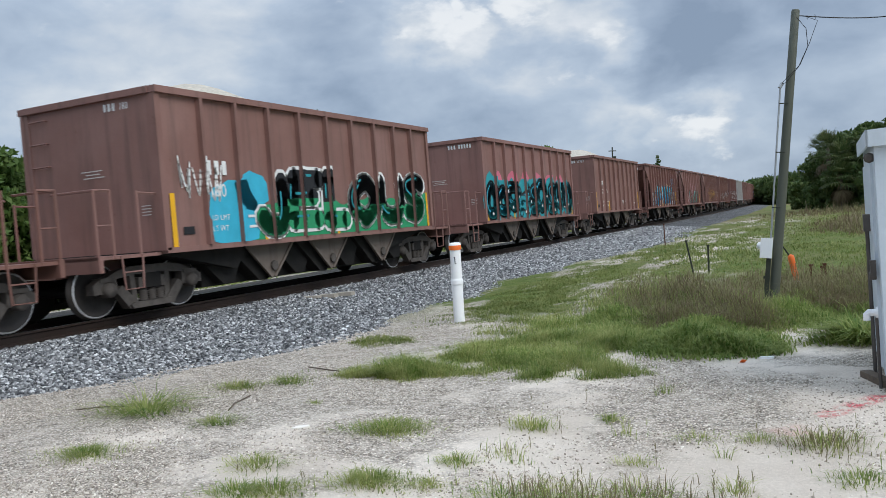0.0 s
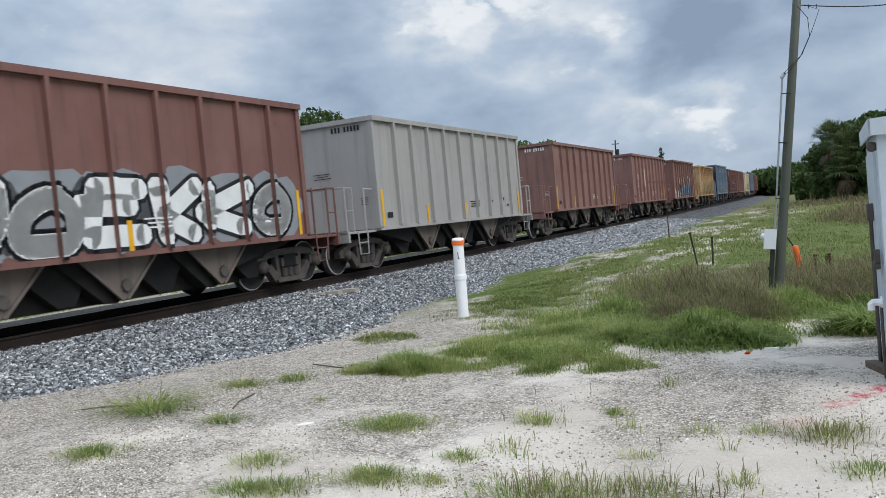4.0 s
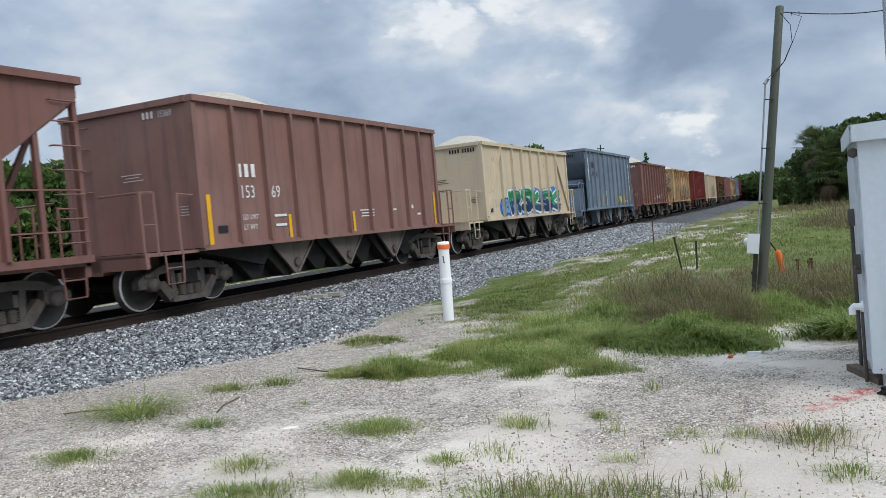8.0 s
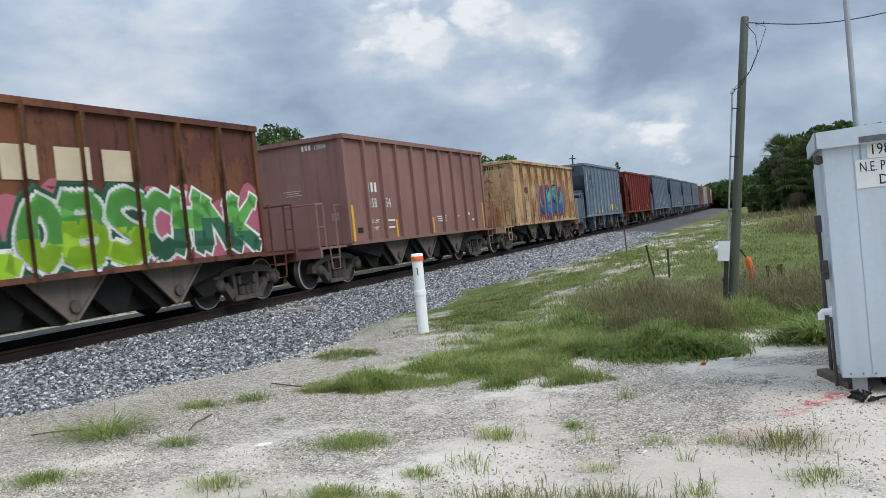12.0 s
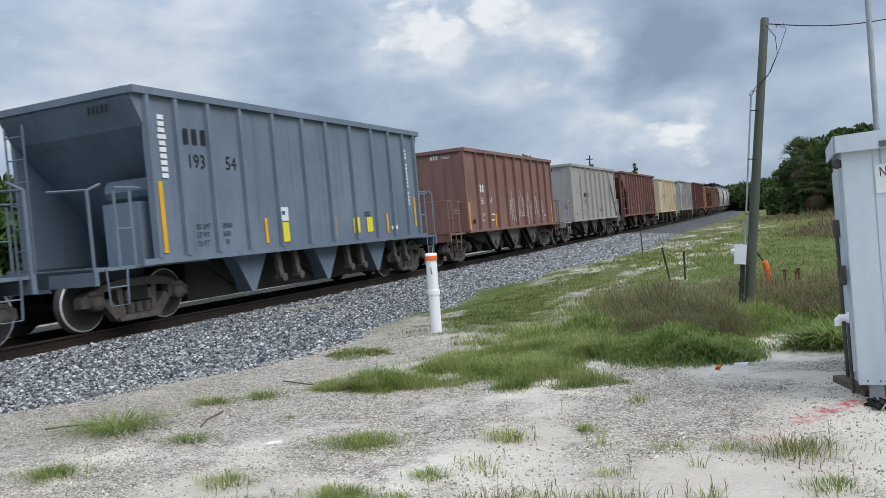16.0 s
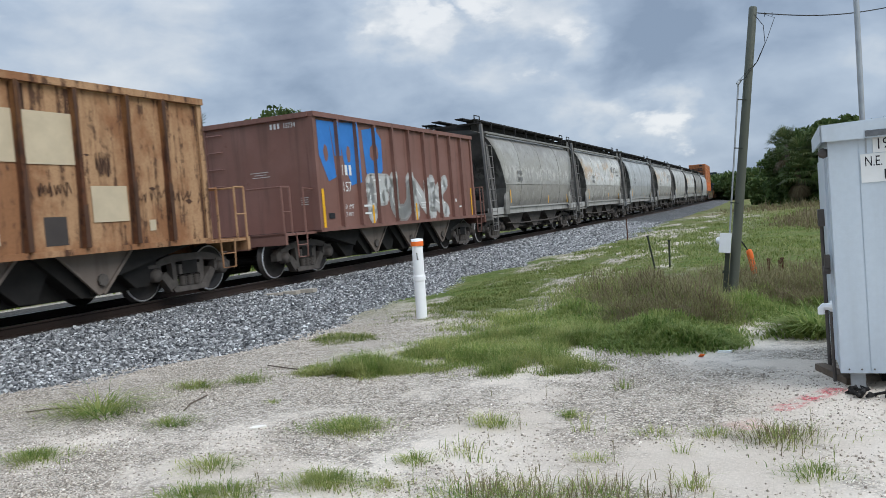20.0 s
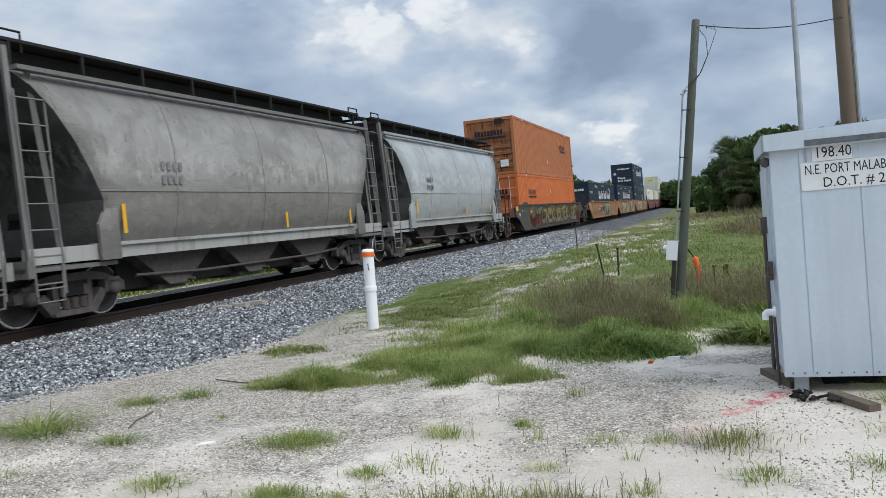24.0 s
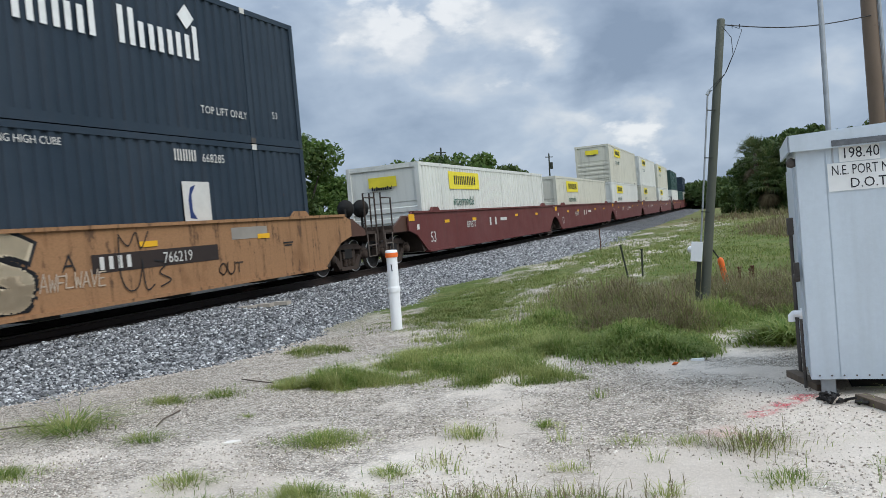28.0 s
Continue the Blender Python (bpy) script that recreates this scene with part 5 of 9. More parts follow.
def slope_end_hopper(u0, length, mat, label, top=3.67, ribs_n=10, number=None, ink=WHITE, seed=1):
    """An open hopper whose ends slope in under the top, with open bays, posts and ladders."""
    half, W, cut = length / 2, 1.55, 1.4
    car = car_empty(label)
    key = "slope%.1f_%.2f_%d" % (length, top, ribs_n)
    inner = half - cut
    close = (0.48, 1.48, 2.3, 3.1, 3.9, 4.72) if ribs_n == 12 else (0.5, 1.5, 2.55, 3.6, 4.65)
    ribs = [(y - 0.045, y + 0.045, 0.095) for y in sorted(k * a * inner / close[-1] for a in close for k in (1, -1))]
    side = [(-half, top), (half, top), (half, top - 0.3), (inner, 2.35), (inner, 1.0), (-inner, 1.0), (-inner, 2.35), (-half, top - 0.3)]
    for k in (1, -1):
        part("side_sheet", lambda bm: prism(bm, side, "x", *sorted((k * W, k * (W - 0.04)))), mat, car, "", key + "side%d" % k)
        part("side_sill", lambda bm: box(bm, *sorted((k * (W - 0.02), k * (W + 0.05))), -half, half, 0.95, 1.06), mat, car, "", key + "sill%d" % k)
        for lo, hi, h in ribs:
            part("rib", lambda bm: prism(bm, [(W * k, -0.045), (W * k, 0.045), ((W + 0.095) * k, 0.036), ((W + 0.095) * k, -0.036)], "z", 1.06, top - 0.10), mat, car, "", key + "rib%d" % k, Matrix.Translation((0, (lo + hi) / 2, 0)))
        y = k * half
        part("slope_sheet", lambda bm: prism(bm, [(y, top - 0.02), (y, top - 0.36), (k * (inner - 0.05), 2.3), (k * (inner - 1.5), 1.05), (k * (inner - 1.56), 1.1), (k * (inner - 0.1), 2.36), (y - k * 0.06, top - 0.3), (y - k * 0.06, top - 0.02)], "x", -W + 0.05, W - 0.05), mat, car, "", key + "slopes%d" % k)
        part("end_platform", lambda bm: (box(bm, -1.5, 1.5, *sorted((k * (inner - 0.1), y)), 0.90, 0.97), box(bm, -1.5, 1.5, *sorted((y - k * 0.08, y)), 0.74, 1.06)), mat, car, "", key + "plat%d" % k)
        for e in (1, -1):
            part("end_post", lambda bm: (box(bm, *sorted((e * (W - 0.02), e * (W - 0.12))), *sorted((y, y - k * 0.07)), 1.0, top - 0.2), box(bm, *sorted((e * (W - 0.02), e * (W - 0.10))), *sorted((k * (inner + 0.62), k * (inner + 0.70))), 1.0, 2.9)), mat, car, "", key + "post%d%d" % (k, e))
            if e == k:
                part("ladder", lambda bm: [pipe(bm, [(e * W, y - k * 0.04, z), (e * (W + 0.05), y - k * 0.06, z), (e * (W + 0.05), y - k * 0.50, z), (e * (W - 0.03), y - k * 0.52, z)], 0.014, 5) for z in (1.25, 1.6, 1.95, 2.3, 2.65, 3.0, 3.3)], mat, car, "", key + "lad%d%d" % (k, e))
            part("bay_rail", lambda bm: [rod(bm, (e * (W - 0.03), k * inner, z), (e * (W - 0.03), y, z), 0.016, 5) for z in (1.42, 2.02)], mat, car, "", key + "bayrail%d%d" % (k, e))
            part("step", lambda bm: stirrup(bm, e * 1.5, k * (half - 0.3)), mat, car, "", key + "step%d%d" % (k, e))
        for x in (-0.8, 0.8):
            part("slope_stiffener", lambda bm: beam(bm, (0, k * (half - 0.12), top - 0.5), (0, k * (inner + 0.1), 1.0), 0.06, 0.08), mat, car, "", key + "stiff%d" % k, Matrix.Translation((x, 0, 0)))
        part("bolster_plate", lambda bm: box(bm, -0.9, 0.9, *sorted((k * (inner + 0.2), k * (inner + 0.3))), 0.97, 1.6), mat, car, "", key + "bolster%d" % k)
        part("air_tank", lambda bm: rod(bm, (-0.35, k * (inner + 0.55), 1.75), (0.85, k * (inner + 0.55), 1.75), 0.22, 12), mat, car, "", key + "tank%d" % k)
        truck(car, k * (half - 1.22))
        coupler(car, y, k, 0.45)
    part("top_chord", lambda bm: [box(bm, *sorted((k * (W - 0.06), k * (W + 0.09))), -half - 0.04, half + 0.04, top - 0.11, top) for k in (1, -1)] + [box(bm, -W + 0.06, W - 0.06, *sorted((k * (half - 0.07), k * (half + 0.05))), top - 0.11, top) for k in (1, -1)], mat, car, "", key + "chord")
    rng = random.Random(seed)
    part("stone_load", lambda bm: heap(bm, half - 0.1, top - 0.12, rng), LOAD, car, "heaped pale crushed stone load", key + "load")
    for y in (-1.65, 1.65):
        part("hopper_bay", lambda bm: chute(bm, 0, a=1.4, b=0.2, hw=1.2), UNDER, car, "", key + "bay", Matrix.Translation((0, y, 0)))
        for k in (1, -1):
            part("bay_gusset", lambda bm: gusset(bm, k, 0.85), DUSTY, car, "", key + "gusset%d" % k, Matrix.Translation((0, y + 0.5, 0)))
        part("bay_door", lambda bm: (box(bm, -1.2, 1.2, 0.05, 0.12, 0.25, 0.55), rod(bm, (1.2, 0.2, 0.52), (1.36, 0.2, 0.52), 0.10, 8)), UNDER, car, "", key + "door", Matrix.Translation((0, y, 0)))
    # sill; the wider lower block is added, standing for shade between the bays
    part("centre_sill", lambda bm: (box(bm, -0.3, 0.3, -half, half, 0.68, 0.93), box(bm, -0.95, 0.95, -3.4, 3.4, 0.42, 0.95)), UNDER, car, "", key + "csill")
    rects(car, "reflective_stripe", [(-inner + 0.22, 1.5, 0.11, 0.9), (-0.8, 1.3, 0.1, 0.5), (1.9, 1.3, 0.1, 0.5), (inner - 0.22, 1.5, 0.11, 0.9)], YELLOW, ribs=ribs, label="yellow reflective stripe")
    bars(car, "end_mark", (0.35, top - 0.34), [(0.6, 1)] * 3 + [(0.3, 0)] + [(0.55, 1)] * 5, ink, 0.125, 0.2, x=-half, end=True)
    if number:
        p = 1.0
        bars(car, "company_mark", (-inner + p + 0.12, 2.25), [(0.62, 1)] * 3, ink, 0.22, 0.18, ribs=ribs)
        lettering(number[:3], 0.32, on_side(-inner + p + 0.14, 1.9, W + 0.012), ink, car, 0.85)
        lettering(number[3:], 0.32, on_side(-inner + 2 * p + 0.12, 1.9, W + 0.012), ink, car, 0.85)
    rects(car, "stencil", [(-inner + 1.3, 1.45, 0.5, 0.06), (-inner + 1.3, 1.32, 0.4, 0.06), (inner - 1.2, 1.4, 0.5, 0.03), (inner - 1.2, 1.3, 0.4, 0.03)], ink, ribs=ribs)
    CARS.append((car, u0 + half))
    return car, ribs, half


def grey_hopper(u0, number, seed=1):
    """A newer blue-grey hopper: deep recessed slope ends, railed platforms, paired doors."""
    half, W, top, mat = 5.22, 1.55, 3.90, BLUE_GREY
    car = car_empty("blue-grey steel open hopper car with yellow reflective stripes")
    key = "grey"
    ribs = [(y - 0.055, y + 0.055, 0.08) for y in sorted(k * a for a in (0.47, 1.52, 2.55, 3.46, 4.28, half - 0.28) for k in (1, -1))]
    for k in (1, -1):
        part("side_sheet", lambda bm: prism(bm, [(-half + 0.22, 1.05), (half - 0.22, 1.05), (half - 0.22, top - 0.62), (half, top - 0.2), (half, top), (-half, top), (-half, top - 0.2), (-half + 0.22, top - 0.62)], "x", *sorted((k * W, k * (W - 0.04)))), mat, car, "", key + "side%d" % k)
        part("side_sill", lambda bm: box(bm, *sorted((k * (W - 0.02), k * (W + 0.06))), -half - 0.1, half + 0.1, 0.98, 1.08), mat, car, "", key + "sill%d" % k)
        for lo, hi, h in ribs:
            part("rib", lambda bm: prism(bm, [(W * k, -0.055), (W * k, 0.055), ((W + 0.08) * k, 0.04), ((W + 0.08) * k, -0.04)], "z", 1.08, top - 0.10), mat, car, "", key + "rib%d" % k, Matrix.Translation((0, (lo + hi) / 2, 0)))
        y = k * half
        part("slope_sheet", lambda bm: prism(bm, [(y, top - 0.02), (y, top - 0.18), (y - k * 0.24, top - 0.62), (k * (half - 1.5), 2.0), (k * (half - 2.6), 1.0), (k * (half - 2.66), 1.05), (k * (half - 1.56), 2.06), (y - k * 0.30, top - 0.57), (y - k * 0.06, top - 0.14), (y - k * 0.06, top - 0.02)], "x", -W + 0.05, W - 0.05), mat, car, "", key + "slope%d" % k)
        y1 = k * (half + 1.0)
        part("end_platform", lambda bm: (box(bm, -1.45, 1.45, *sorted((k * (half - 1.6), y1)), 0.95, 1.0), box(bm, -1.48, 1.48, *sorted((y1 - k * 0.08, y1)), 0.74, 1.02), box(bm, -0.5, 0.5, *sorted((k * (half - 1), y1)), 0.68, 0.95)), mat, car, "", key + "plat%d" % k)
        for e in (1, -1):
            def rail(bm):
                x = e * 1.44
                for yy in (k * (half + 0.12), k * (half + 0.45), y1 - k * 0.04):
                    rod(bm, (x, yy, 0.98), (x, yy, 2.2), 0.026, 5)
                pipe(bm, [(x, k * (half - 0.1), 2.25), (x, k * (half + 0.45), 2.25)], 0.022, 5)
                pipe(bm, [(x, y1 - k * 0.30, 2.3), (x, y1 - k * 0.04, 2.2), (x * 0.4, y1 - k * 0.04, 2.25)], 0.022, 5)
                rod(bm, (x, k * (half + 0.12), 1.6), (x, k * (half + 0.45), 1.6), 0.014, 5)
            part("hand_rail", rail, mat, car, "", key + "rail%d%d" % (k, e))
            part("step", lambda bm: stirrup(bm, e * 1.47, k * (half + 0.55), 0.4), mat, car, "", key + "step%d%d" % (k, e))
        part("valve_box", lambda bm: (box(bm, 0.5, 1.3, *sorted((k * (half - 0.7), k * (half - 0.2))), 1.0, 2.05), rod(bm, (0.2, k * (half - 0.75), 2.3), (1.25, k * (half - 0.75), 2.3), 0.2, 10)), mat, car, "", key + "valve%d" % k)
        part("end_ladder", lambda bm: [rod(bm, (-1.4, y, z), (-0.95, y, z), 0.014, 5) for z in (1.4, 1.8, 2.2, 2.6, 3.0, 3.4)] + [rod(bm, (x, y, 1.0), (x, y, 3.6), 0.02, 5) for x in (-1.4, -0.95)], mat, car, "", key + "lad%d" % k, Matrix.Translation((0, k * 0.04, 0)))
        truck(car, k * (half - 0.22))
        coupler(car, y1, k, 0.42)
    part("top_chord", lambda bm: [box(bm, *sorted((k * (W - 0.06), k * (W + 0.09))), -half - 0.04, half + 0.04, top - 0.12, top) for k in (1, -1)] + [box(bm, -W + 0.06, W - 0.06, *sorted((k * (half - 0.07), k * (half + 0.06))), top - 0.12, top) for k in (1, -1)], mat, car, "", key + "chord")
    rng = random.Random(seed)
    part("stone_load", lambda bm: heap(bm, half - 0.1, top - 0.04, rng), LOAD, car, "heaped pale crushed stone load", key + "load")
    for y in (-2.2, 0.55, 2.9):
        part("hopper_bay", lambda bm: chute(bm, 0, 1.05, 0.26, a=0.55, b=0.06), mat, car, "", key + "bay", Matrix.Translation((0, y, 0)))
        for d in (0.0, 0.62):
            part("door_gear", lambda bm: (beam(bm, (1.35, 0.75, 1.0), (1.35, 0.85, 0.45), 0.10, 0.14), rod(bm, (1.25, 0.86, 0.45), (1.45, 0.86, 0.45), 0.09, 8)), STEEL, car, "", key + "gear", Matrix.Translation((0, y + d, 0)))
        part("inner_chute", lambda bm: prism(bm, [(-1.2, 1.0), (1.3, 1.0), (0.3, 0.4), (-0.2, 0.4)], "x", -1.0, 1.0), UNDER, car, "", key + "inner", Matrix.Translation((0, y, 0)))
    # sill, and an added black block that fills the see-through gap with shade
    part("centre_sill", lambda bm: (box(bm, -0.3, 0.3, -6.1, 6.1, 0.68, 0.95), box(bm, -0.95, 0.95, -3.7, 3.9, 0.24, 0.97)), UNDER, car, "", key + "csill")
    rects(car, "reflective_stripe", [(-half + 0.46, 1.75, 0.10, 1.2), (-half + 3.25, 1.42, 0.09, 0.5), (0.55, 1.42, 0.09, 0.5), (half - 2.1, 1.42, 0.09, 0.5), (half - 0.46, 1.7, 0.09, 0.8)], YELLOW, ribs=ribs, label="yellow reflective stripe")
    rects(car, "placard", [(-half + 3.85, 1.37, 0.34, 0.40), (1.55, 1.42, 0.28, 0.36), (2.2, 1.42, 0.28, 0.36)], LABEL_YELLOW, ribs=ribs, label="yellow placard")
    rects(car, "placard", [(-half + 3.85, 1.74, 0.36, 0.28), (half - 1.8, 1.30, 0.2, 0.09)], WHITE, ribs=ribs, label="white placard")
    rects(car, "placard_mark", [(-half + 3.80, 1.76, 0.22, 0.08)], plain("placard_blue", (0.03, 0.12, 0.35)), ribs=ribs, layer=5)
    p = 1.02
    bars(car, "company_mark", (-half + 1.12, 3.02), [(0.62, 1)] * 3, BLACK, 0.27, 0.2, ribs=ribs)
    lettering(number[:3], 0.36, on_side(-half + 1.16, 2.60, W + 0.012), BLACK, car, 0.9)
    lettering(number[3:], 0.36, on_side(-half + 2 * p + 0.14, 2.60, W + 0.012), BLACK, car, 0.9)
    for i, (words, weight) in enumerate((("LD LMT", "30500"), ("LT WT", "5600"), ("CU FT", "00"))):
        lettering(words, 0.135, on_side(-half + 1.24, 1.52 - 0.15 * i, W + 0.012), BLACK, car, 0.82)
        lettering(weight, 0.135, on_side(-half + 1.94 + 0.05 * (i > 1), 1.52 - 0.15 * i, W + 0.012), BLACK, car, 0.82)
    rects(car, "stencil", [(2.1, 1.72 - 0.045 * i, 0.3, 0.018) for i in range(3)], BLACK, ribs=ribs)
    # the company's upright lettering, as plain bars
    rects(car, "company_mark", [(-half + 0.60, 2.45 + 0.11 * i, 0.15 if i != 6 else 0.2, 0.08) for i in range(10)], WHITE, ribs=ribs)
    rects(car, "company_mark", [(half - 0.9, 1.9 + 0.095 * i, 0.14, 0.065) for i in range(16) if i not in (4, 12)], WHITE, ribs=ribs)
    bars(car, "end_mark", (0.6, top - 0.36), [(0.6, 1)] * 5, BLACK, 0.125, 0.2, x=-half, end=True)
    CARS.append((car, u0 + half))
    return car, ribs, half


def covered_hopper(u0, u1, mat, label, seed=1):
    """A covered hopper: bellied sides cut back at the ends, end frames and ladders, roof walk."""
    half = 6.5
    car = tagged(new("covered_hopper_car"), label, "freight car", "train")
    key = "cover"
    prof = [(1.36, 1.12), (1.50, 1.50), (1.58, 1.95), (1.60, 2.4), (1.58, 2.9), (1.50, 3.35), (1.36, 3.72), (1.12, 3.98), (0.75, 4.12), (0.0, 4.18)]

    def y_end(z):
        return half - 0.35 - 1.25 * min(1.0, max(0.0, (3.9 - z) / 2.0)) ** 0.8

    def shell(bm):
        ring = prof + [(-x, z) for x, z in prof[-2::-1]]
        n = 14
        rows = []
        for x, z in ring:
            e = y_end(z)
            rows.append([bm.verts.new((x, e * (2 * j / n - 1), z)) for j in range(n + 1)])
        for i in range(len(ring) - 1):
            for j in range(n):
                bm.faces.new((rows[i][j], rows[i][j + 1], rows[i + 1][j + 1], rows[i + 1][j])).smooth = True
        m = len(prof) - 1
        for j in (0, n):
            for i in range(m):
                a, b, c, d = rows[i][j], rows[i + 1][j], rows[2 * m - i - 1][j], rows[2 * m - i][j]
                bm.faces.new((a, b, c, d) if b is not c else (a, b, d)).material_index = 1
    part("tank_body", shell, [mat, END_GREY], car, "", key + "shell")
    for k in (1, -1):
        part("long_seam", lambda bm: beam(bm, (k * 1.588, -y_end(2.1), 2.1), (k * 1.588, y_end(2.1), 2.1), 0.03, 0.03), mat, car, "", key + "long%d" % k)
        part("eave", lambda bm: beam(bm, (k * 1.30, -half + 0.3, 3.98), (k * 1.30, half - 0.3, 3.98), 0.16, 0.07), mat, car, "", key + "eave%d" % k)
    for y in (-3.0, 0.0, 3.0):
        part("body_seam", lambda bm: [beam(bm, (x0 * 1.004, 0, z0), (x1 * 1.004, 0, z1), 0.05, 0.012) for (x0, z0), (x1, z1) in zip(prof[:7], prof[1:8])], mat, car, "", key + "seam", Matrix.Translation((0, y, 0)))
    for k in (1, -1):
        part("side_sill", lambda bm: (box(bm, *sorted((k * 1.30, k * 1.46)), -half + 0.1, half - 0.1, 0.97, 1.22), box(bm, *sorted((k * 1.26, k * 1.52)), -half + 1.5, half - 1.5, 1.18, 1.24)), SILL, car, "", key + "sill%d" % k)
        for e in (1, -1):
            part("saddle_plate", lambda bm: prism(bm, [(e * (half - 1.9), 0.95), (e * (half - 1.45), 0.95), (e * (half - 1.45), 1.55), (e * (half - 1.62), 1.8), (e * (half - 1.9), 1.8)], "x", *sorted((k * 1.50, k * 1.56))), mat, car, "", key + "saddle%d%d" % (k, e))
        e = k * half
        part("end_platform", lambda bm: (box(bm, -1.45, 1.45, *sorted((e - k * 1.9, e)), 0.86, 0.93), box(bm, -1.5, 1.5, *sorted((e - k * 0.12, e)), 0.78, 1.05)), mat, car, "", key + "plat%d" % k)
        for s in (1, -1):
            part("end_post", lambda bm: (beam(bm, (s * 1.42, e - k * 0.12, 1.0), (s * 1.25, e - k * 0.18, 4.28), 0.08, 0.10), beam(bm, (s * 1.42, e - k * 0.75, 1.0), (s * 1.22, e - k * 0.62, 3.95), 0.07, 0.08)), LADDER_GREY, car, "", key + "epost%d%d" % (k, s))
            part("ladder", lambda bm: [rod(bm, (s * (1.46 - 0.05 * (z - 1) / 3), e - k * 0.14, z), (s * (1.46 - 0.05 * (z - 1) / 3), e - k * 0.72, z), 0.014, 5) for z in (0.6, 1.1, 1.5, 1.9, 2.3, 2.7, 3.1, 3.5)] + [stirrup(bm, s * 1.46, e - k * 0.42, 0.4, 0.95, 0.56)] + [rod(bm, (s * 1.475, e - k * q, 0.5), (s * 1.405, e - k * q, 3.62), 0.018, 5) for q in (0.15, 0.71)], LADDER_GREY, car, "", key + "lad%d%d" % (k, s))
        part("end_slope_frame", lambda bm: [beam(bm, (x, e - k * 0.2, 1.0), (x, k * y_end(3.0), 2.9), 0.09, 0.1) for x in (-0.6, 0.6)] + [rod(bm, (-0.2, e - k * 0.7, 1.75), (0.95, e - k * 0.7, 1.75), 0.2, 12)], UNDER, car, "", key + "frame%d" % k)
        truck(car, k * (half - 1.25))
        coupler(car, e, k, 0.3)

    def walk_way(bm):
        for k in (1, -1):
            box(bm, *sorted((k * 0.30, k * 0.62)), -half + 0.1, half - 0.1, 4.52, 4.56)
            for i in range(9):
                y = -half + 0.5 + i * (2 * half - 1.0) / 8
                beam(bm, (k * 0.62, y, 4.50), (k * 0.70, y, 4.12), 0.05, 0.04)
                beam(bm, (k * 1.02, y, 4.02), (k * 1.02, y, 4.46), 0.05, 0.05)
            beam(bm, (k * 1.02, -half + 0.15, 4.47), (k * 1.02, half - 0.15, 4.47), 0.06, 0.05)
            box(bm, *sorted((k * 0.62, k * 1.02)), -half + 0.1, half - 0.1, 4.44, 4.47)
        box(bm, -0.72, 0.72, -half + 0.6, half - 0.6, 4.14, 4.40)
        for k in (1, -1):
            beam(bm, (-1.25, k * (half - 0.2), 4.32), (1.25, k * (half - 0.2), 4.32), 0.12, 0.06)
            pipe(bm, [(1.02, k * (half - 0.2), 4.3), (1.02, k * (half - 0.2), 4.62), (1.02, k * (half - 0.75), 4.62), (1.02, k * (half - 0.75), 4.3)], 0.022, 5)
    part("roof_walk", walk_way, UNDER, car, "dark steel grating roof walk", key + "walk")
    for y in (-3.2, 0.0, 3.2):
        part("hatch", lambda bm: box(bm, -0.25, 0.25, -1.3, 1.3, 4.16, 4.28), mat, car, "", key + "hatch", Matrix.Translation((0, y, 0)))
        part("hopper_bay", lambda bm: (prism(bm, [(-1.25, 1.05), (1.25, 1.05), (0.25, 0.36), (-0.25, 0.36)], "x", -1.15, 1.15), box(bm, -1.0, 1.0, -0.4, 0.4, 0.28, 0.38), rod(bm, (-1.3, 0.3, 0.42), (1.3, 0.3, 0.42), 0.03, 6)), STEEL, car, "", key + "bay", Matrix.Translation((0, y * 0.84, 0)))
    # the lower, wider box is an addition that keeps the underside dark
    part("centre_sill", lambda bm: (box(bm, -0.3, 0.3, -half, half, 0.66, 0.92), box(bm, -0.85, 0.85, -4.0, 4.0, 0.36, 0.95)), UNDER, car, "", key + "csill")
    for k in (1, -1):
        part("train_pipe", lambda bm: pipe(bm, [(k * 1.2, -half + 2.6, 0.62), (k * 1.2, -2.0, 0.55), (k * 1.2, 2.4, 0.55), (k * 1.2, half - 2.6, 0.62)], 0.03, 6), STEEL, car, "", key + "tpipe%d" % k)
    rects(car, "reflective_stripe", [(-half + 2.0, 1.62, 0.09, 0.5), (0.8, 1.45, 0.09, 0.35), (half - 2.4, 1.45, 0.09, 0.35)], YELLOW, x=1.585, label="yellow reflective stripe")
    rects(car, "stencil", [(-half + 3.1 + 0.16 * i, 2.55, 0.10, 0.16) for i in range(4)] + [(-half + 3.1 + 0.16 * i, 2.30, 0.10, 0.16) for i in range(4)] + [(half - 2.2, 1.16, 0.25, 0.12)], plain("stencil_grey", (0.23, 0.225, 0.215)), x=1.605)
    CARS.append((car, (u0 + u1) / 2))
    return car


# ---- containers and well cars ----
BOX_L, BOX_W, BOX_H = 16.15, 1.295, 2.90


def corrugated(bm, k, y0, y1, z0, z1, pitch=0.28, depth=0.035):
    n = int(round((y1 - y0) / pitch))
    prev = None
    pts = []
    for i in range(n):
        a = y0 + (y1 - y0) * i / n
        p = (y1 - y0) / n
        pts += [(a, 0), (a + p * 0.42, 0), (a + p * 0.52, depth), (a + p * 0.9, depth)]
    pts.append((y1, 0))
    for y, d in pts:
        x = k * (BOX_W - 0.012 - d)
        cur = (bm.verts.new((x, y, z0)), bm.verts.new((x, y, z1)))
        if prev:
            bm.faces.new((prev[0], cur[0], cur[1], prev[1]))
        prev = cur


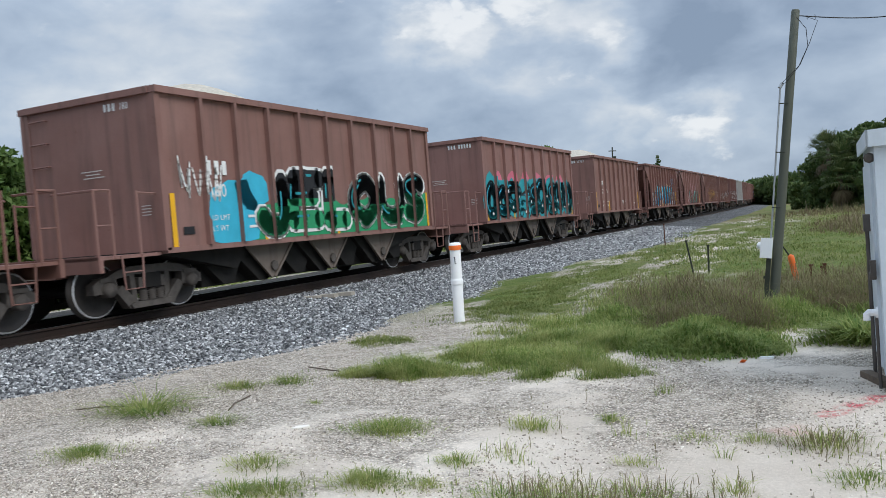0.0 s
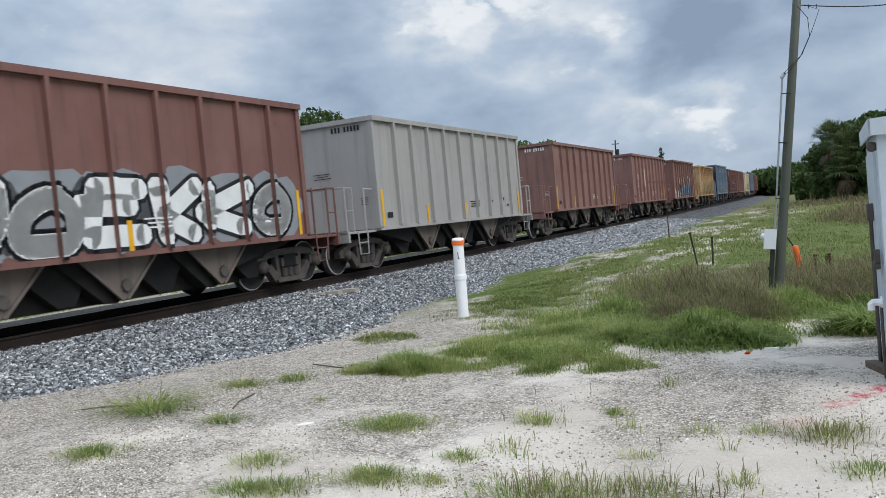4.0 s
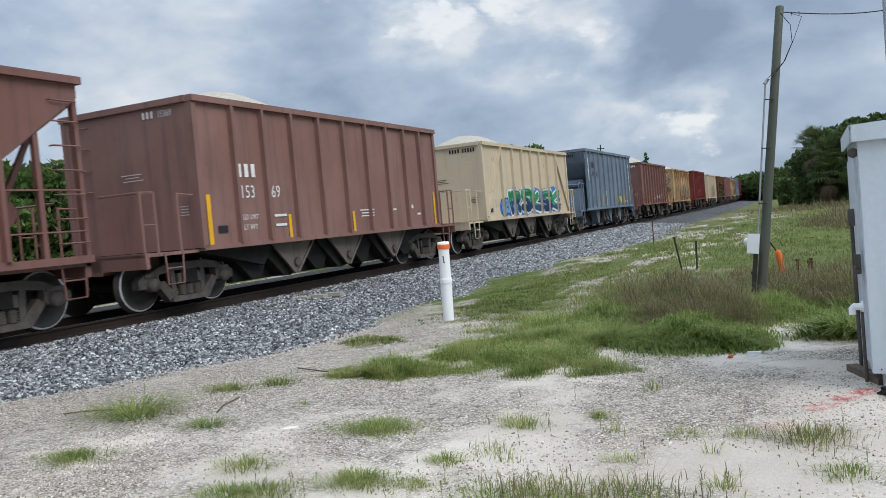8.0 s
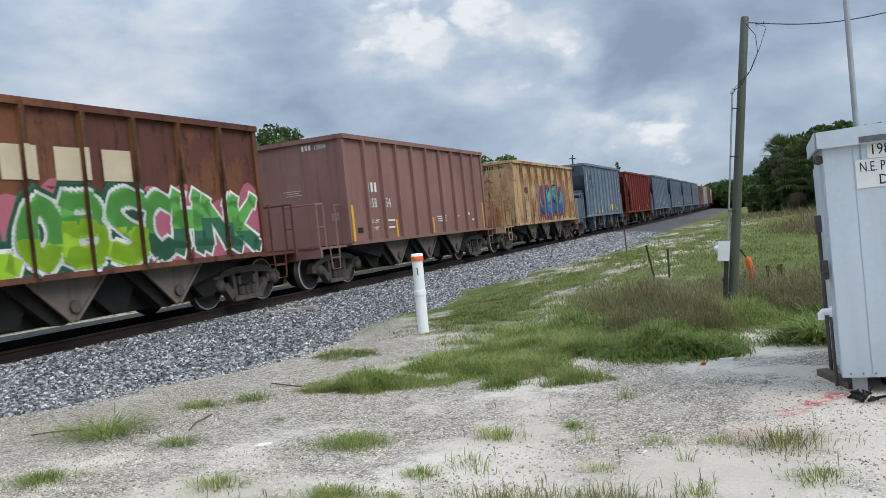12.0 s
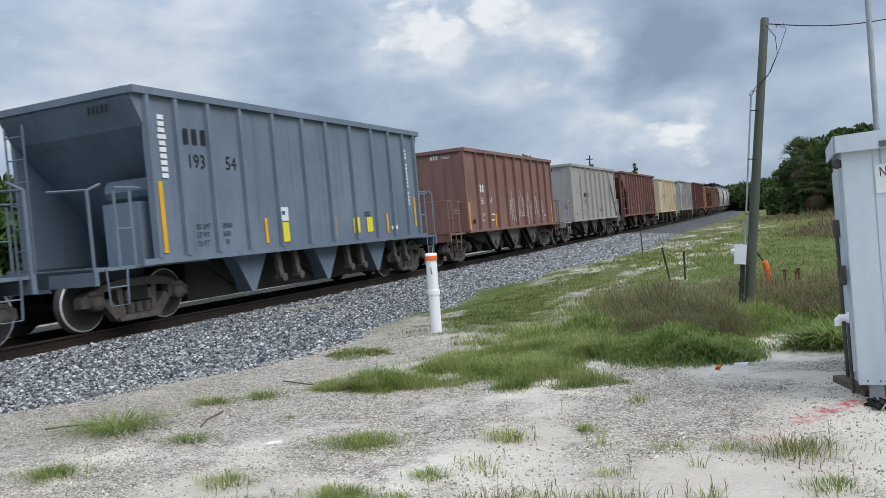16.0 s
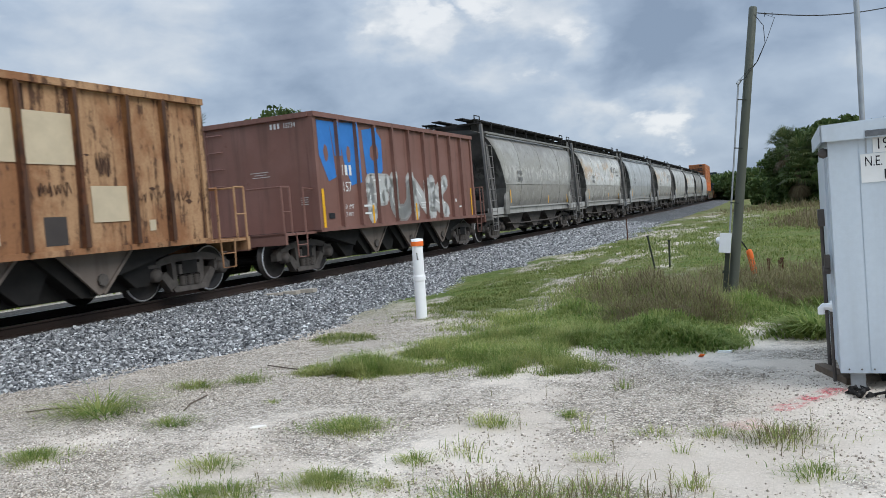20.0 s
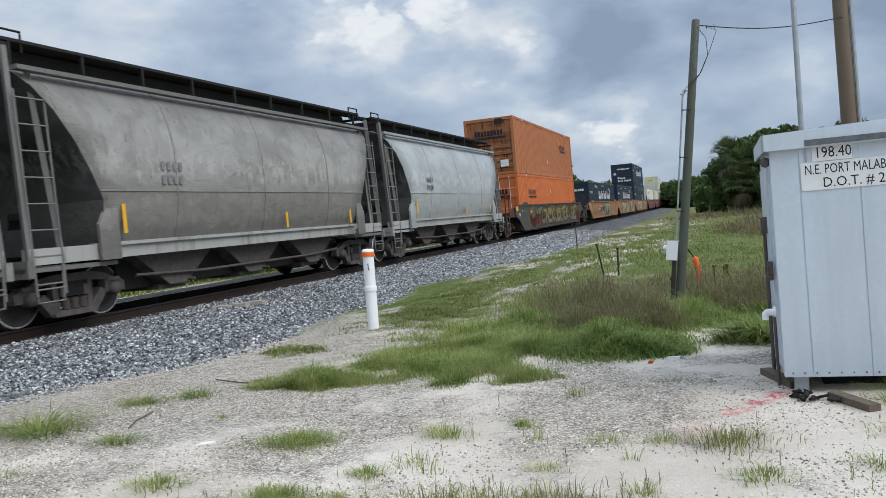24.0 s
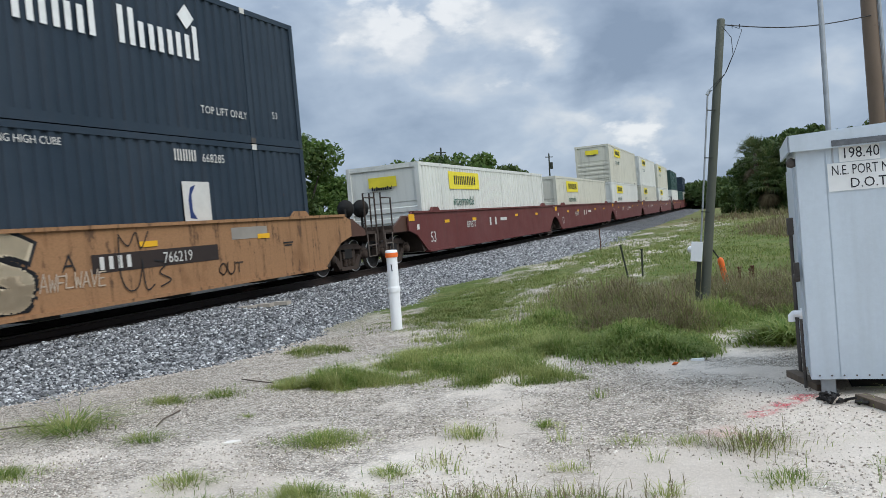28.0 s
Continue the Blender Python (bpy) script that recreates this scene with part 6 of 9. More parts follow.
def container(u, z, mat, label, doors_first=False, name="shipping_container", end_mat=None):
    """A 53-foot container; u is its leading end along the train."""
    box_ob = tagged(new(name), label, "container", "containers")
    h = BOX_L / 2
    key = "box"
    for k in (1, -1):
        part("side_panel", lambda bm: corrugated(bm, k, -h + 0.12, h - 0.12, 0.16, BOX_H - 0.1), mat, box_ob, "", key + "side%d" % k)
        part("top_rail", lambda bm: box(bm, *sorted((k * (BOX_W - 0.06), k * BOX_W)), -h, h, BOX_H - 0.11, BOX_H), mat, box_ob, "", key + "trail%d" % k)
        part("bottom_rail", lambda bm: box(bm, *sorted((k * (BOX_W - 0.06), k * BOX_W)), -h, h, 0, 0.17), mat, box_ob, "", key + "brail%d" % k)
        for y in (-h + 0.06, -6.1, 6.1, h - 0.06):
            part("post", lambda bm: box(bm, *sorted((k * (BOX_W - 0.14), k * (BOX_W + 0.004))), -0.075, 0.075, 0, BOX_H), mat, box_ob, "", key + "post%d" % k, Matrix.Translation((0, y, 0)))
        for y in (-6.1, 6.1):
            for z0 in (0.0, BOX_H - 0.12):
                part("casting", lambda bm: box(bm, *sorted((k * (BOX_W - 0.1), k * (BOX_W + 0.012))), -0.08, 0.08, 0, 0.12), OFFWHITE if z0 else STEEL, box_ob, "", key + "cast%d" % k, Matrix.Translation((0, y, z0)))
    part("roof", lambda bm: box(bm, -BOX_W + 0.06, BOX_W - 0.06, -h + 0.02, h - 0.02, BOX_H - 0.06, BOX_H - 0.02), mat, box_ob, "", key + "roof")
    part("floor", lambda bm: box(bm, -BOX_W + 0.06, BOX_W - 0.06, -h + 0.02, h - 0.02, 0.03, 0.14), UNDER, box_ob, "", key + "floor")
    for k in (-1, 1):
        y = k * (h - 0.06)
        if (k < 0) == doors_first:
            for s in (-1, 1):
                leaf = [(y - k * 0.03, BOX_H - 0.12), (y - k * 0.03, 0.17)]
                for i in range(5):
                    d = y + k * (0.04 if i % 2 else 0.01)
                    leaf += [(d, 0.18 + 0.51 * i), (d, 0.18 + 0.51 * i + (0.46 if i < 4 else 0.6))]
                part("door", lambda bm: prism(bm, leaf, "x", *sorted((s * 0.02, s * 1.16))), mat, box_ob, "", key + "door%d%d" % (k, s))
                for x in (0.32, 0.85):
                    part("lock_rod", lambda bm: rod(bm, (0, y + k * 0.06, 0.12), (0, y + k * 0.06, BOX_H - 0.1), 0.02, 6), OFFWHITE, box_ob, "galvanised lock rod", key + "lock%d" % k, Matrix.Translation((s * x, 0, 0)))
        else:
            ridge = [(y - k * 0.03, BOX_H - 0.12), (y - k * 0.03, 0.17)]
            for i in range(9):
                d = y + k * (0.045 if i % 2 else 0.005)
                ridge += [(d, 0.18 + 0.165 * i), (d, 0.32 + 0.165 * i)]
            ridge += [(y + k * 0.02, 1.68), (y + k * 0.02, BOX_H - 0.12)]
            part("front_wall", lambda bm: prism(bm, ridge, "x", -1.16, 1.16), end_mat or mat, box_ob, "", key + "front%d" % k)
        for zz in (0.0, BOX_H - 0.15):
            part("end_rail", lambda bm: box(bm, -BOX_W + 0.12, BOX_W - 0.12, *sorted((y, y + k * 0.06)), 0, 0.15), mat, box_ob, "", key + "frame%d" % k, Matrix.Translation((0, 0, zz)))
    CARS.append((box_ob, u + h, z))
    return box_ob


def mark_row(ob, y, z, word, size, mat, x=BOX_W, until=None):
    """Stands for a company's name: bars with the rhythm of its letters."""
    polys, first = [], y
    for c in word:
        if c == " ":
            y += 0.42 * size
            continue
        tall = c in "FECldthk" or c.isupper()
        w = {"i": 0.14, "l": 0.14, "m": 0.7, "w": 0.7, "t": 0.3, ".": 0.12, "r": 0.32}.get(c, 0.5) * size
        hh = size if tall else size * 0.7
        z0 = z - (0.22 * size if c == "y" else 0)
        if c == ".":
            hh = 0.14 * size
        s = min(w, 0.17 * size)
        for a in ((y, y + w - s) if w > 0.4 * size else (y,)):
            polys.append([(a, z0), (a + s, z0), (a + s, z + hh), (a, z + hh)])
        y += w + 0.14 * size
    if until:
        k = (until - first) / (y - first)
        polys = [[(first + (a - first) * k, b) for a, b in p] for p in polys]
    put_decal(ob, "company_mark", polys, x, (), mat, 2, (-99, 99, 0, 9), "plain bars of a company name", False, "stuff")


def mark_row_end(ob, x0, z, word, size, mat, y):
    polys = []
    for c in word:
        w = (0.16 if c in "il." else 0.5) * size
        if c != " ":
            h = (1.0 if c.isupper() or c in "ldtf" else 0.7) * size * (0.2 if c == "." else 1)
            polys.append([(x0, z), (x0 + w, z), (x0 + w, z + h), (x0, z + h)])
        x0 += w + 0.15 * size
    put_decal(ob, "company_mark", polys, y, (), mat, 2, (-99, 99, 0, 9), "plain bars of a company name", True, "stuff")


def diamond(ob, name, a, z, r, mat, plane, end=False):
    put_decal(ob, name, [[(a - r, z), (a, z - r), (a + r, z), (a, z + r)]], plane, (), mat, 3, (-99, 99, 0, 9), "white diamond sticker", end)


def well_unit(centre, mat, label, first=True, last=True, seed=1):
    """One well of a double-stack car: deep plate sides, trucks at its ends."""
    car = tagged(new("well_car"), label, "freight car", "train")
    key = "well%d%d" % (first, last)
    top, W = 1.55, 1.46
    a0, a1 = -9.3, 9.3
    side = [(a0, top), (a0 - 0.35, top - 0.15), (a0 - 0.35, 1.0), (a0 + 0.25, 0.85), (a0 + 1.1, 0.30), (a1 - 1.1, 0.30), (a1 - 0.25, 0.85), (a1 + 0.35, 1.0), (a1 + 0.35, top - 0.15), (a1, top)]
    for k in (1, -1):
        part("side_wall", lambda bm: prism(bm, side, "x", *sorted((k * W, k * (W - 0.05)))), mat, car, "", key + "side%d" % k)
        part("top_flange", lambda bm: box(bm, *sorted((k * (W - 0.12), k * (W + 0.05))), a0, a1, top - 0.04, top + 0.02), mat, car, "", key + "flange%d" % k)
        part("bottom_flange", lambda bm: box(bm, *sorted((k * (W - 0.15), k * (W + 0.05))), a0 + 1.1, a1 - 1.1, 0.26, 0.32), mat, car, "", key + "bflange%d" % k)
        part("container_guide", lambda bm: [prism(bm, [(y - 0.35, top + 0.02), (y + 0.35, top + 0.02), (y + 0.2, top + 0.14), (y - 0.2, top + 0.14)], "x", *sorted((k * (W - 0.1), k * W))) for y in (-7.3, 7.3)], mat, car, "", key + "guide%d" % k)
    for y in (-7.6, -5.9, -3, 0, 3, 5.9, 7.6):
        part("cross_member", lambda bm: box(bm, -W + 0.05, W - 0.05, -0.25, 0.25, 0.20, 0.265), UNDER, car, "", "well_member", Matrix.Translation((0, y, 0)))
    for k, outer in ((-1, first), (1, last)):
        y_tr = k * (10.05 if outer else 9.63)
        part("end_structure", lambda bm: (box(bm, -1.35, 1.35, *sorted((k * 8.4, k * 9.5)), 0.95, 1.2), box(bm, -0.4, 0.4, *sorted((k * 8.4, k * (11.6 if outer else 9.9))), 0.75, 1.1), prism(bm, [(k * 8.3, 0.3), (k * 8.5, 0.3), (k * 8.9, 1.2), (k * 8.3, 1.2)], "x", -1.4, 1.4)), SOOT, car, "", key + "end%d" % k)
        if outer:
            part("end_platform", lambda bm: (box(bm, -1.35, 1.35, *sorted((k * 10.6, k * 11.35)), 1.0, 1.08), box(bm, -1.4, 1.4, *sorted((k * 11.27, k * 11.35)), 0.8, 1.1)), SOOT, car, "", key + "plat%d" % k)
            for x in (-1.38, 1.38):
                part("hand_rail", lambda bm: (pipe(bm, [(x, k * 11.3, 0.5), (x, k * 11.3, 2.15), (x * 0.75, k * 11.3, 2.15), (x * 0.75, k * 11.3, 1.05)], 0.025, 5), pipe(bm, [(x, k * 10.65, 1.05), (x, k * 10.65, 2.0), (x, k * 11.3, 2.0)], 0.025, 5)), SOOT, car, "", key + "rail%d%.1f" % (k, x))
                part("step", lambda bm: stirrup(bm, x, k * 10.95, 0.4, 1.0, 0.5), DUSTY, car, "", key + "step%d%.1f" % (k, x))
                part("side_bracket", lambda bm: prism(bm, [(k * 9.5, 0.98), (k * 10.6, 0.98), (k * 10.6, 1.12), (k * 9.9, 1.45), (k * 9.5, 1.45)], "x", *sorted((x, x * 0.96))), WELL_END, car, "rust-brown end plate", key + "bracket%d%.1f" % (k, x))
            part("air_tank", lambda bm: box(bm, -0.9, -0.2, *sorted((k * 10.2, k * 10.9)), 1.1, 1.6), UNDER, car, "", key + "tank%d" % k)
            part("brake_wheel", lambda bm: (lathe(bm, [(0.02, k * 11.0), (0.26, k * 11.02), (0.26, k * 11.06), (0.02, k * 11.08)], "y", (0.6, 0, 1.75), 14), rod(bm, (0.6, k * 11.0, 1.0), (0.6, k * 11.0, 1.75), 0.04, 6)), UNDER, car, "", key + "brake%d" % k)
            coupler(car, k * 11.35, k, 0.5)
        if outer or k > 0:
            truck(car, y_tr, SOOT)
    rects(car, "reflective_panel", [(-9.42, 1.38, 0.44, 0.21), (-6.4, 1.19, 0.44, 0.10), (-3.54, 1.19, 0.44, 0.10), (2.2, 1.21, 0.44, 0.10), (5.68, 1.19, 0.44, 0.10)], YELLOW, x=W, label="yellow reflective panel")
    rects(car, "stencil", [(-8.95, 1.08, 0.2, 0.16)], OFFWHITE, x=W)
    CARS.append((car, centre))
    return car


# ---- the train ----
def sp(name, c):
    return spray(c, name)


TEAL, GREEN, CYAN = sp("teal", (0.03, 0.30, 0.34)), sp("green", (0.03, 0.30, 0.13)), sp("cyan", (0.05, 0.45, 0.62))
LIME, PINK, BLUE = sp("lime", (0.22, 0.55, 0.06)), sp("pink", (0.62, 0.16, 0.22)), sp("blue", (0.04, 0.20, 0.55))
GOLD, GREYS, NAVY_S = sp("gold", (0.75, 0.45, 0.06)), sp("grey", (0.26, 0.27, 0.28)), sp("navy", (0.02, 0.04, 0.14))
CREAM, RUSTB, SKYB = sp("cream", (0.58, 0.48, 0.33)), sp("rust_brown", (0.16, 0.07, 0.045)), sp("sky_blue", (0.22, 0.42, 0.62))
MINT, DKTEAL = sp("mint", (0.16, 0.42, 0.36)), sp("dark_teal", (0.03, 0.10, 0.12))


def wavy(car, a, b, z, swing, mat, ribs, label):
    """A band of thin sprayed paint along the foot of a side, uneven at its top."""
    step = 0.12
    n = int((b - a) / step)
    tops = [z + swing * (0.6 * math.sin(i * 0.31 + z) + 0.4 * math.sin(i * 0.83)) for i in range(n + 1)]
    polys = [[(a + step * i, 1.05), (a + step * (i + 1), 1.05), (a + step * (i + 1), tops[i + 1]), (a + step * i, tops[i])] for i in range(n)]
    put_decal(car, "overspray", polys, 1.55, ribs, mat, 0, (-4.9, 4.9, 1.04, 3.5), label, kind="stuff")


def brown(i):
    return BROWNS[i % 4]


BROWN_LABEL = "faded brown steel open hopper car heaped with pale stone"


def build_train():
    F, S = flat_end_hopper, slope_end_hopper
    # the tail of the one just gone past
    c, r, h = F(-3.16, 9.7, brown(1), "rust-brown steel open hopper car with a railed platform", seed=2)
    c, r, h = F(9.69, 9.7, brown(0), "faded brown open hopper car with green and teal graffiti", number="180  ", seed=1)
    wavy(c, -2.9, 4.75, 1.80, 0.14, GREEN, r, "green sprayed background")
    put_decal(c, "graffiti_cloud", blob(-3.1, 1.55, 0.75, 0.7, random.Random(4), 18) + blob(-2.6, 1.95, 0.5, 0.4, random.Random(5), 16), 1.55, r, CYAN, 1, (-4.8, 4.8, 1.04, 3.5), "cyan sprayed cloud")
    graffiti(c, 3, (-2.5, 4.45, 1.1, 2.48), 6, BLACK, WHITE, None, TEAL, ribs=r, second=GREEN, lift=3, text="JELOUS")
    scribble(c, 5, (-4.5, -3.4, 1.9, 2.4), 3, WHITE, ribs=r)
    c, r, h = F(23.18, 9.7, brown(2), "faded brown open hopper car with dark teal graffiti", seed=4)
    put_decal(c, "graffiti_cloud", sum([blob(-3.6 + 1.35 * i, 2.25, 0.5, 0.42, random.Random(30 + i), 16) for i in range(6)], []), 1.55, r, PINK, 0, (-4.8, 4.8, 1.04, 3.5), "pink sprayed cloud")
    graffiti(c, 11, (-4.6, 4.6, 1.08, 2.4), 9, DKTEAL, BLACK, TEAL, CYAN, ribs=r, second=TEAL, lift=2)
    put_decal(c, "painted_dots", sum([blob(-4.2 + 0.62 * i, 1.25 + 0.9 * ((i * 7) % 5) / 5, 0.06, 0.06, random.Random(i), 8) for i in range(14)], []), 1.55, r, WHITE, 8, (-4.8, 4.8, 1.04, 3.5), "white sprayed dots", kind="stuff")
    F(36.63, 9.7, brown(0), BROWN_LABEL, number="15773", seed=3)
    c, r, h = S(48.74, 12.4, brown(3), "brown slope-ended open hopper car with cyan graffiti", seed=5, ribs_n=12)
    graffiti(c, 12, (-3.3, 2.6, 1.06, 2.4), 5, CYAN, NAVY_S, sp("peach", (0.62, 0.40, 0.26)), WHITE, ribs=r, second=sp("deep_cyan", (0.03, 0.27, 0.46)), text="SHUSY")
    painted_blocks(c, 13, (-4.75, -3.35, 1.08, 1.95), 3, r)
    painted_blocks(c, 14, (2.65, 3.95, 1.08, 2.0), 3, r)
    scribble(c, 15, (2.4, 3.6, 2.35, 2.9), 4, SKYB, ribs=r)
    c, r, h = S(62.52, 11.7, brown(2), "brown slope-ended open hopper car with green graffiti", number="16078", seed=6)
    put_decal(c, "graffiti_cloud", sum([blob(y, z, a, b, random.Random(40), 18) for y, z, a, b in ((-2.2, 1.5, 0.65, 0.4), (-0.4, 2.1, 0.9, 0.55), (1.4, 2.1, 0.8, 0.45), (2.6, 1.5, 0.75, 0.42))], []), 1.55, r, sp("pale_pink", (0.55, 0.30, 0.32)), 0, (-4.8, 4.8, 1.04, 3.5), "pale pink sprayed cloud")
    graffiti(c, 14, (-1.75, 2.5, 1.08, 2.15), 5, MINT, BLACK, None, WHITE, ribs=r, second=sp("sea_green", (0.07, 0.26, 0.22)), text="BUYER", lift=1)
    rects(c, "stencil", [(-2.6 + 0.2 * k, 1.55 - 0.2 * j, 0.13, 0.10) for k in range(4) for j in range(2)], OFFWHITE, ribs=r)
    c, r, h = S(75.86, 11.7, brown(0), "brown slope-ended open hopper car with gold graffiti", seed=7)
    graffiti(c, 15, (-1.85, 2.95, 1.06, 2.4), 5, GOLD, BLACK, None, None, ribs=r, second=sp("amber", (0.62, 0.34, 0.05)), text="MESAH", fat=0.31, flare=0.4)
    put_decal(c, "painted_dots", sum([blob(0.3 + 0.3 * i, 2.45 + 0.2 * ((i * 5) % 4) / 4, 0.07, 0.06, random.Random(i), 8) for i in range(9)], []), 1.55, r, sp("olive", (0.12, 0.11, 0.05)), 1, (-4.8, 4.8, 1.04, 3.5), "olive spatter", kind="stuff")
    c, r, h = F(90.30, 9.7, brown(1), "faded brown open hopper car with white graffiti", number="15448", seed=8)
    graffiti(c, 16, (-3.95, -0.75, 1.08, 2.0), 4, WHITE, BLACK, None, None, ribs=r, text="CHIE", flare=0.4)
    rects(c, "overspray", [(-0.15, 1.75, 0.35, 0.25), (-0.15, 2.05, 0.2, 0.15)], TEAL, ribs=r, layer=0, label="teal sprayed patch")
    graffiti(c, 17, (0.2, 4.7, 1.08, 2.16), 4, WHITE, BLACK, None, GREYS, ribs=r, text="GARS", flare=0.4)
    c, r, h = F(103.82, 9.7, brown(3), "brown open hopper car with blue and white graffiti", seed=9)
    graffiti(c, 18, (-4.2, 4.4, 1.05, 2.3), 7, WHITE, BLACK, GREYS, None, ribs=r)
    graffiti(c, 19, (-1.2, 1.4, 1.6, 2.6), 4, SKYB, BLACK, None, None, x=-h, end=True, width=0.22)
    F(116.42, 9.7, PALE_GREY, "pale grey steel open hopper car with end platforms", ink=BLACK, braces=False, seed=10)
    F(130.08, 9.7, brown(0), BROWN_LABEL, seed=11)
    c, r, h = F(143.95, 9.7, brown(2), "brown open hopper car with a patched and scraped side", number="15265", seed=12)
    rects(c, "bare_patch", [(-1.6, 2.35, 0.55, 1.0), (0.3, 2.42, 0.16, 0.2), (1.1, 2.3, 0.12, 0.2)], CREAM, ribs=r, label="cream patch of bare metal")
    rects(c, "scrape", [(2.0, 2.12, 5.2, 0.13)], RUSTB, ribs=r, label="long rusty scrape")
    c, r, h = F(157.29, 9.7, brown(1), "faded brown open hopper car with blue graffiti and white overspray", number="15327", seed=13)
    graffiti(c, 20, (-2.4, 3.45, 1.1, 2.55), 5, sp("mist_blue", (0.36, 0.46, 0.55)), NAVY_S, sp("pale_mist", (0.52, 0.53, 0.53)), WHITE, ribs=r, second=sp("dull_sky", (0.16, 0.27, 0.36)), flare=0.4)
    wavy(c, -4.75, 4.75, 1.62, 0.2, sp("milky", (0.46, 0.41, 0.39)), r, "off-white overspray")
    for i, word in enumerate(("ANOTHER", "BOTTLE", "DOWN")):
        lettering(word, 0.2, on_side(-4.66, 2.62 - 0.2 * i, 1.562), sp("thin_white", (0.42, 0.36, 0.33)), c, 0.66)
    scribble(c, 71, (-2.35, -1.75, 1.7, 2.0), 4, BLACK, ribs=r, width=0.035)
    c, r, h = F(170.71, 9.75, TAN_RUSTY, "rust-stained tan open hopper car with green graffiti", top=3.55, ink=BLACK, number="71450", mark=4, seed=14, ribs_n=8, stained=True)
    graffiti(c, 21, (-1.6, 3.5, 1.12, 2.12), 5, sp("moss", (0.36, 0.41, 0.20)), sp("dark_moss", (0.06, 0.11, 0.05)), None, None, ribs=r, text="UKOUL")
    rects(c, "pale_patch", [(-3.2, 1.95, 0.6, 0.55), (-3.5, 1.4, 0.5, 0.4)], CREAM, ribs=r, layer=1, label="cream repainted patch")
    grey_hopper(183.73, "19213", 15)
    c, r, h = S(196.19, 12.3, brown(3), "dark red-brown slope-ended open hopper car with black and white graffiti", seed=16, ribs_n=12)
    put_decal(c, "graffiti_cloud", sum([blob(y, z, a, b, random.Random(47), 18) for y, z, a, b in ((-3.3, 1.5, 0.6, 0.45), (-0.9, 2.2, 0.9, 0.35), (1.6, 2.0, 0.7, 0.4), (2.4, 1.5, 0.5, 0.4))], []), 1.55, r, sp("pale_teal", (0.20, 0.36, 0.34)), 0, (-4.8, 4.8, 1.04, 3.5), "pale teal sprayed cloud")
    rects(c, "overspray", [(-4.1, 2.05, 0.75, 0.6)], sp("wine", (0.22, 0.03, 0.04)), ribs=r, layer=0, label="dark red sprayed patch")
    graffiti(c, 22, (-2.9, 2.0, 1.1, 2.25), 5, BLACK, OFFWHITE, None, None, ribs=r, text="JAKOS", flare=0.4, lift=1)
    scribble(c, 23, (-3.6, -1.4, 1.3, 2.2), 5, PINK, ribs=r)
    F(210.86, 9.7, brown(0), BROWN_LABEL, number="15369", seed=17)
    c, r, h = F(224.16, 9.75, TAN, "tan open hopper car with green and blue graffiti", top=3.55, ink=BLACK, mark=4, braces=True, ribs_n=7, seed=18)
    graffiti(c, 24, (-2.5, 3.35, 1.06, 2.05), 5, GREEN, WHITE, BLUE, MINT, ribs=r, second=sp("deep_blue", (0.03, 0.07, 0.18)))
    graffiti(c, 25, (-3.4, -1.6, 1.05, 1.7), 3, SKYB, NAVY_S, BLUE, None, ribs=r, width=0.18)
    grey_hopper(237.19, "19485", 19)
    c, r, h = F(250.99, 9.7, brown(3), BROWN_LABEL, seed=20)
    scribble(c, 88, (-0.6, 2.9, 1.3, 1.55), 9, OFFWHITE, ribs=r, width=0.022)
    c, r, h = F(264.28, 9.75, TAN_RUSTY, "rust-stained tan hopper car with black and grey graffiti", top=3.55, ink=BLACK, number="72260", mark=4, seed=21, ribs_n=8, stained=True)
    graffiti(c, 26, (-1.4, 2.0, 1.08, 2.05), 4, GREYS, BLACK, None, OFFWHITE, ribs=r, second=sp("dark_grey", (0.12, 0.12, 0.13)), flare=0.4)
    graffiti(c, 86, (2.05, 4.65, 1.06, 2.12), 5, BLACK, WHITE, None, None, ribs=r, text="SHENS", flare=0.4)
    graffiti(c, 27, (-1.0, 1.35, 1.75, 2.85), 4, GREYS, BLACK, None, WHITE, x=-h, end=True, text="CORK", flare=0.4, second=sp("dark_grey", (0.12, 0.12, 0.13)))
    rects(c, "pale_patch", [(0.3, 2.6, 0.6, 0.6), (1.3, 2.6, 0.6, 0.6), (2.3, 2.6, 0.6, 0.6), (-3.4, 1.9, 0.5, 0.9)], CREAM, ribs=r, label="cream repainted patch")
    c, r, h = F(277.57, 9.7, DARK_RED, "dark red open hopper car with pale overspray", top=3.68, seed=22)
    rects(c, "overspray", [(-0.4, 1.45, 1.4, 0.8)], PINK, ribs=r, layer=0, label="faded pink overspray")
    scribble(c, 28, (0.6, 1.9, 1.3, 1.8), 4, PINK, ribs=r)
    c, r, h = F(290.71, 9.75, TAN, "tan open hopper car with brown and black graffiti", top=3.55, ink=BLACK, number="72200", mark=4, seed=23, ribs_n=8)
    graffiti(c, 29, (-2.45, 2.0, 1.06, 2.3), 4, RUSTB, BLACK, None, TEAL, ribs=r, second=sp("burnt_umber", (0.10, 0.045, 0.025)), text="NUKY")
    put_decal(c, "graffiti_cloud", blob(-0.4, 2.35, 0.5, 0.3, random.Random(3), 16) + blob(1.6, 2.25, 0.5, 0.3, random.Random(4), 16), 1.55, r, TEAL, 0, (-4.8, 4.8, 1.04, 3.5), "teal sprayed cloud")
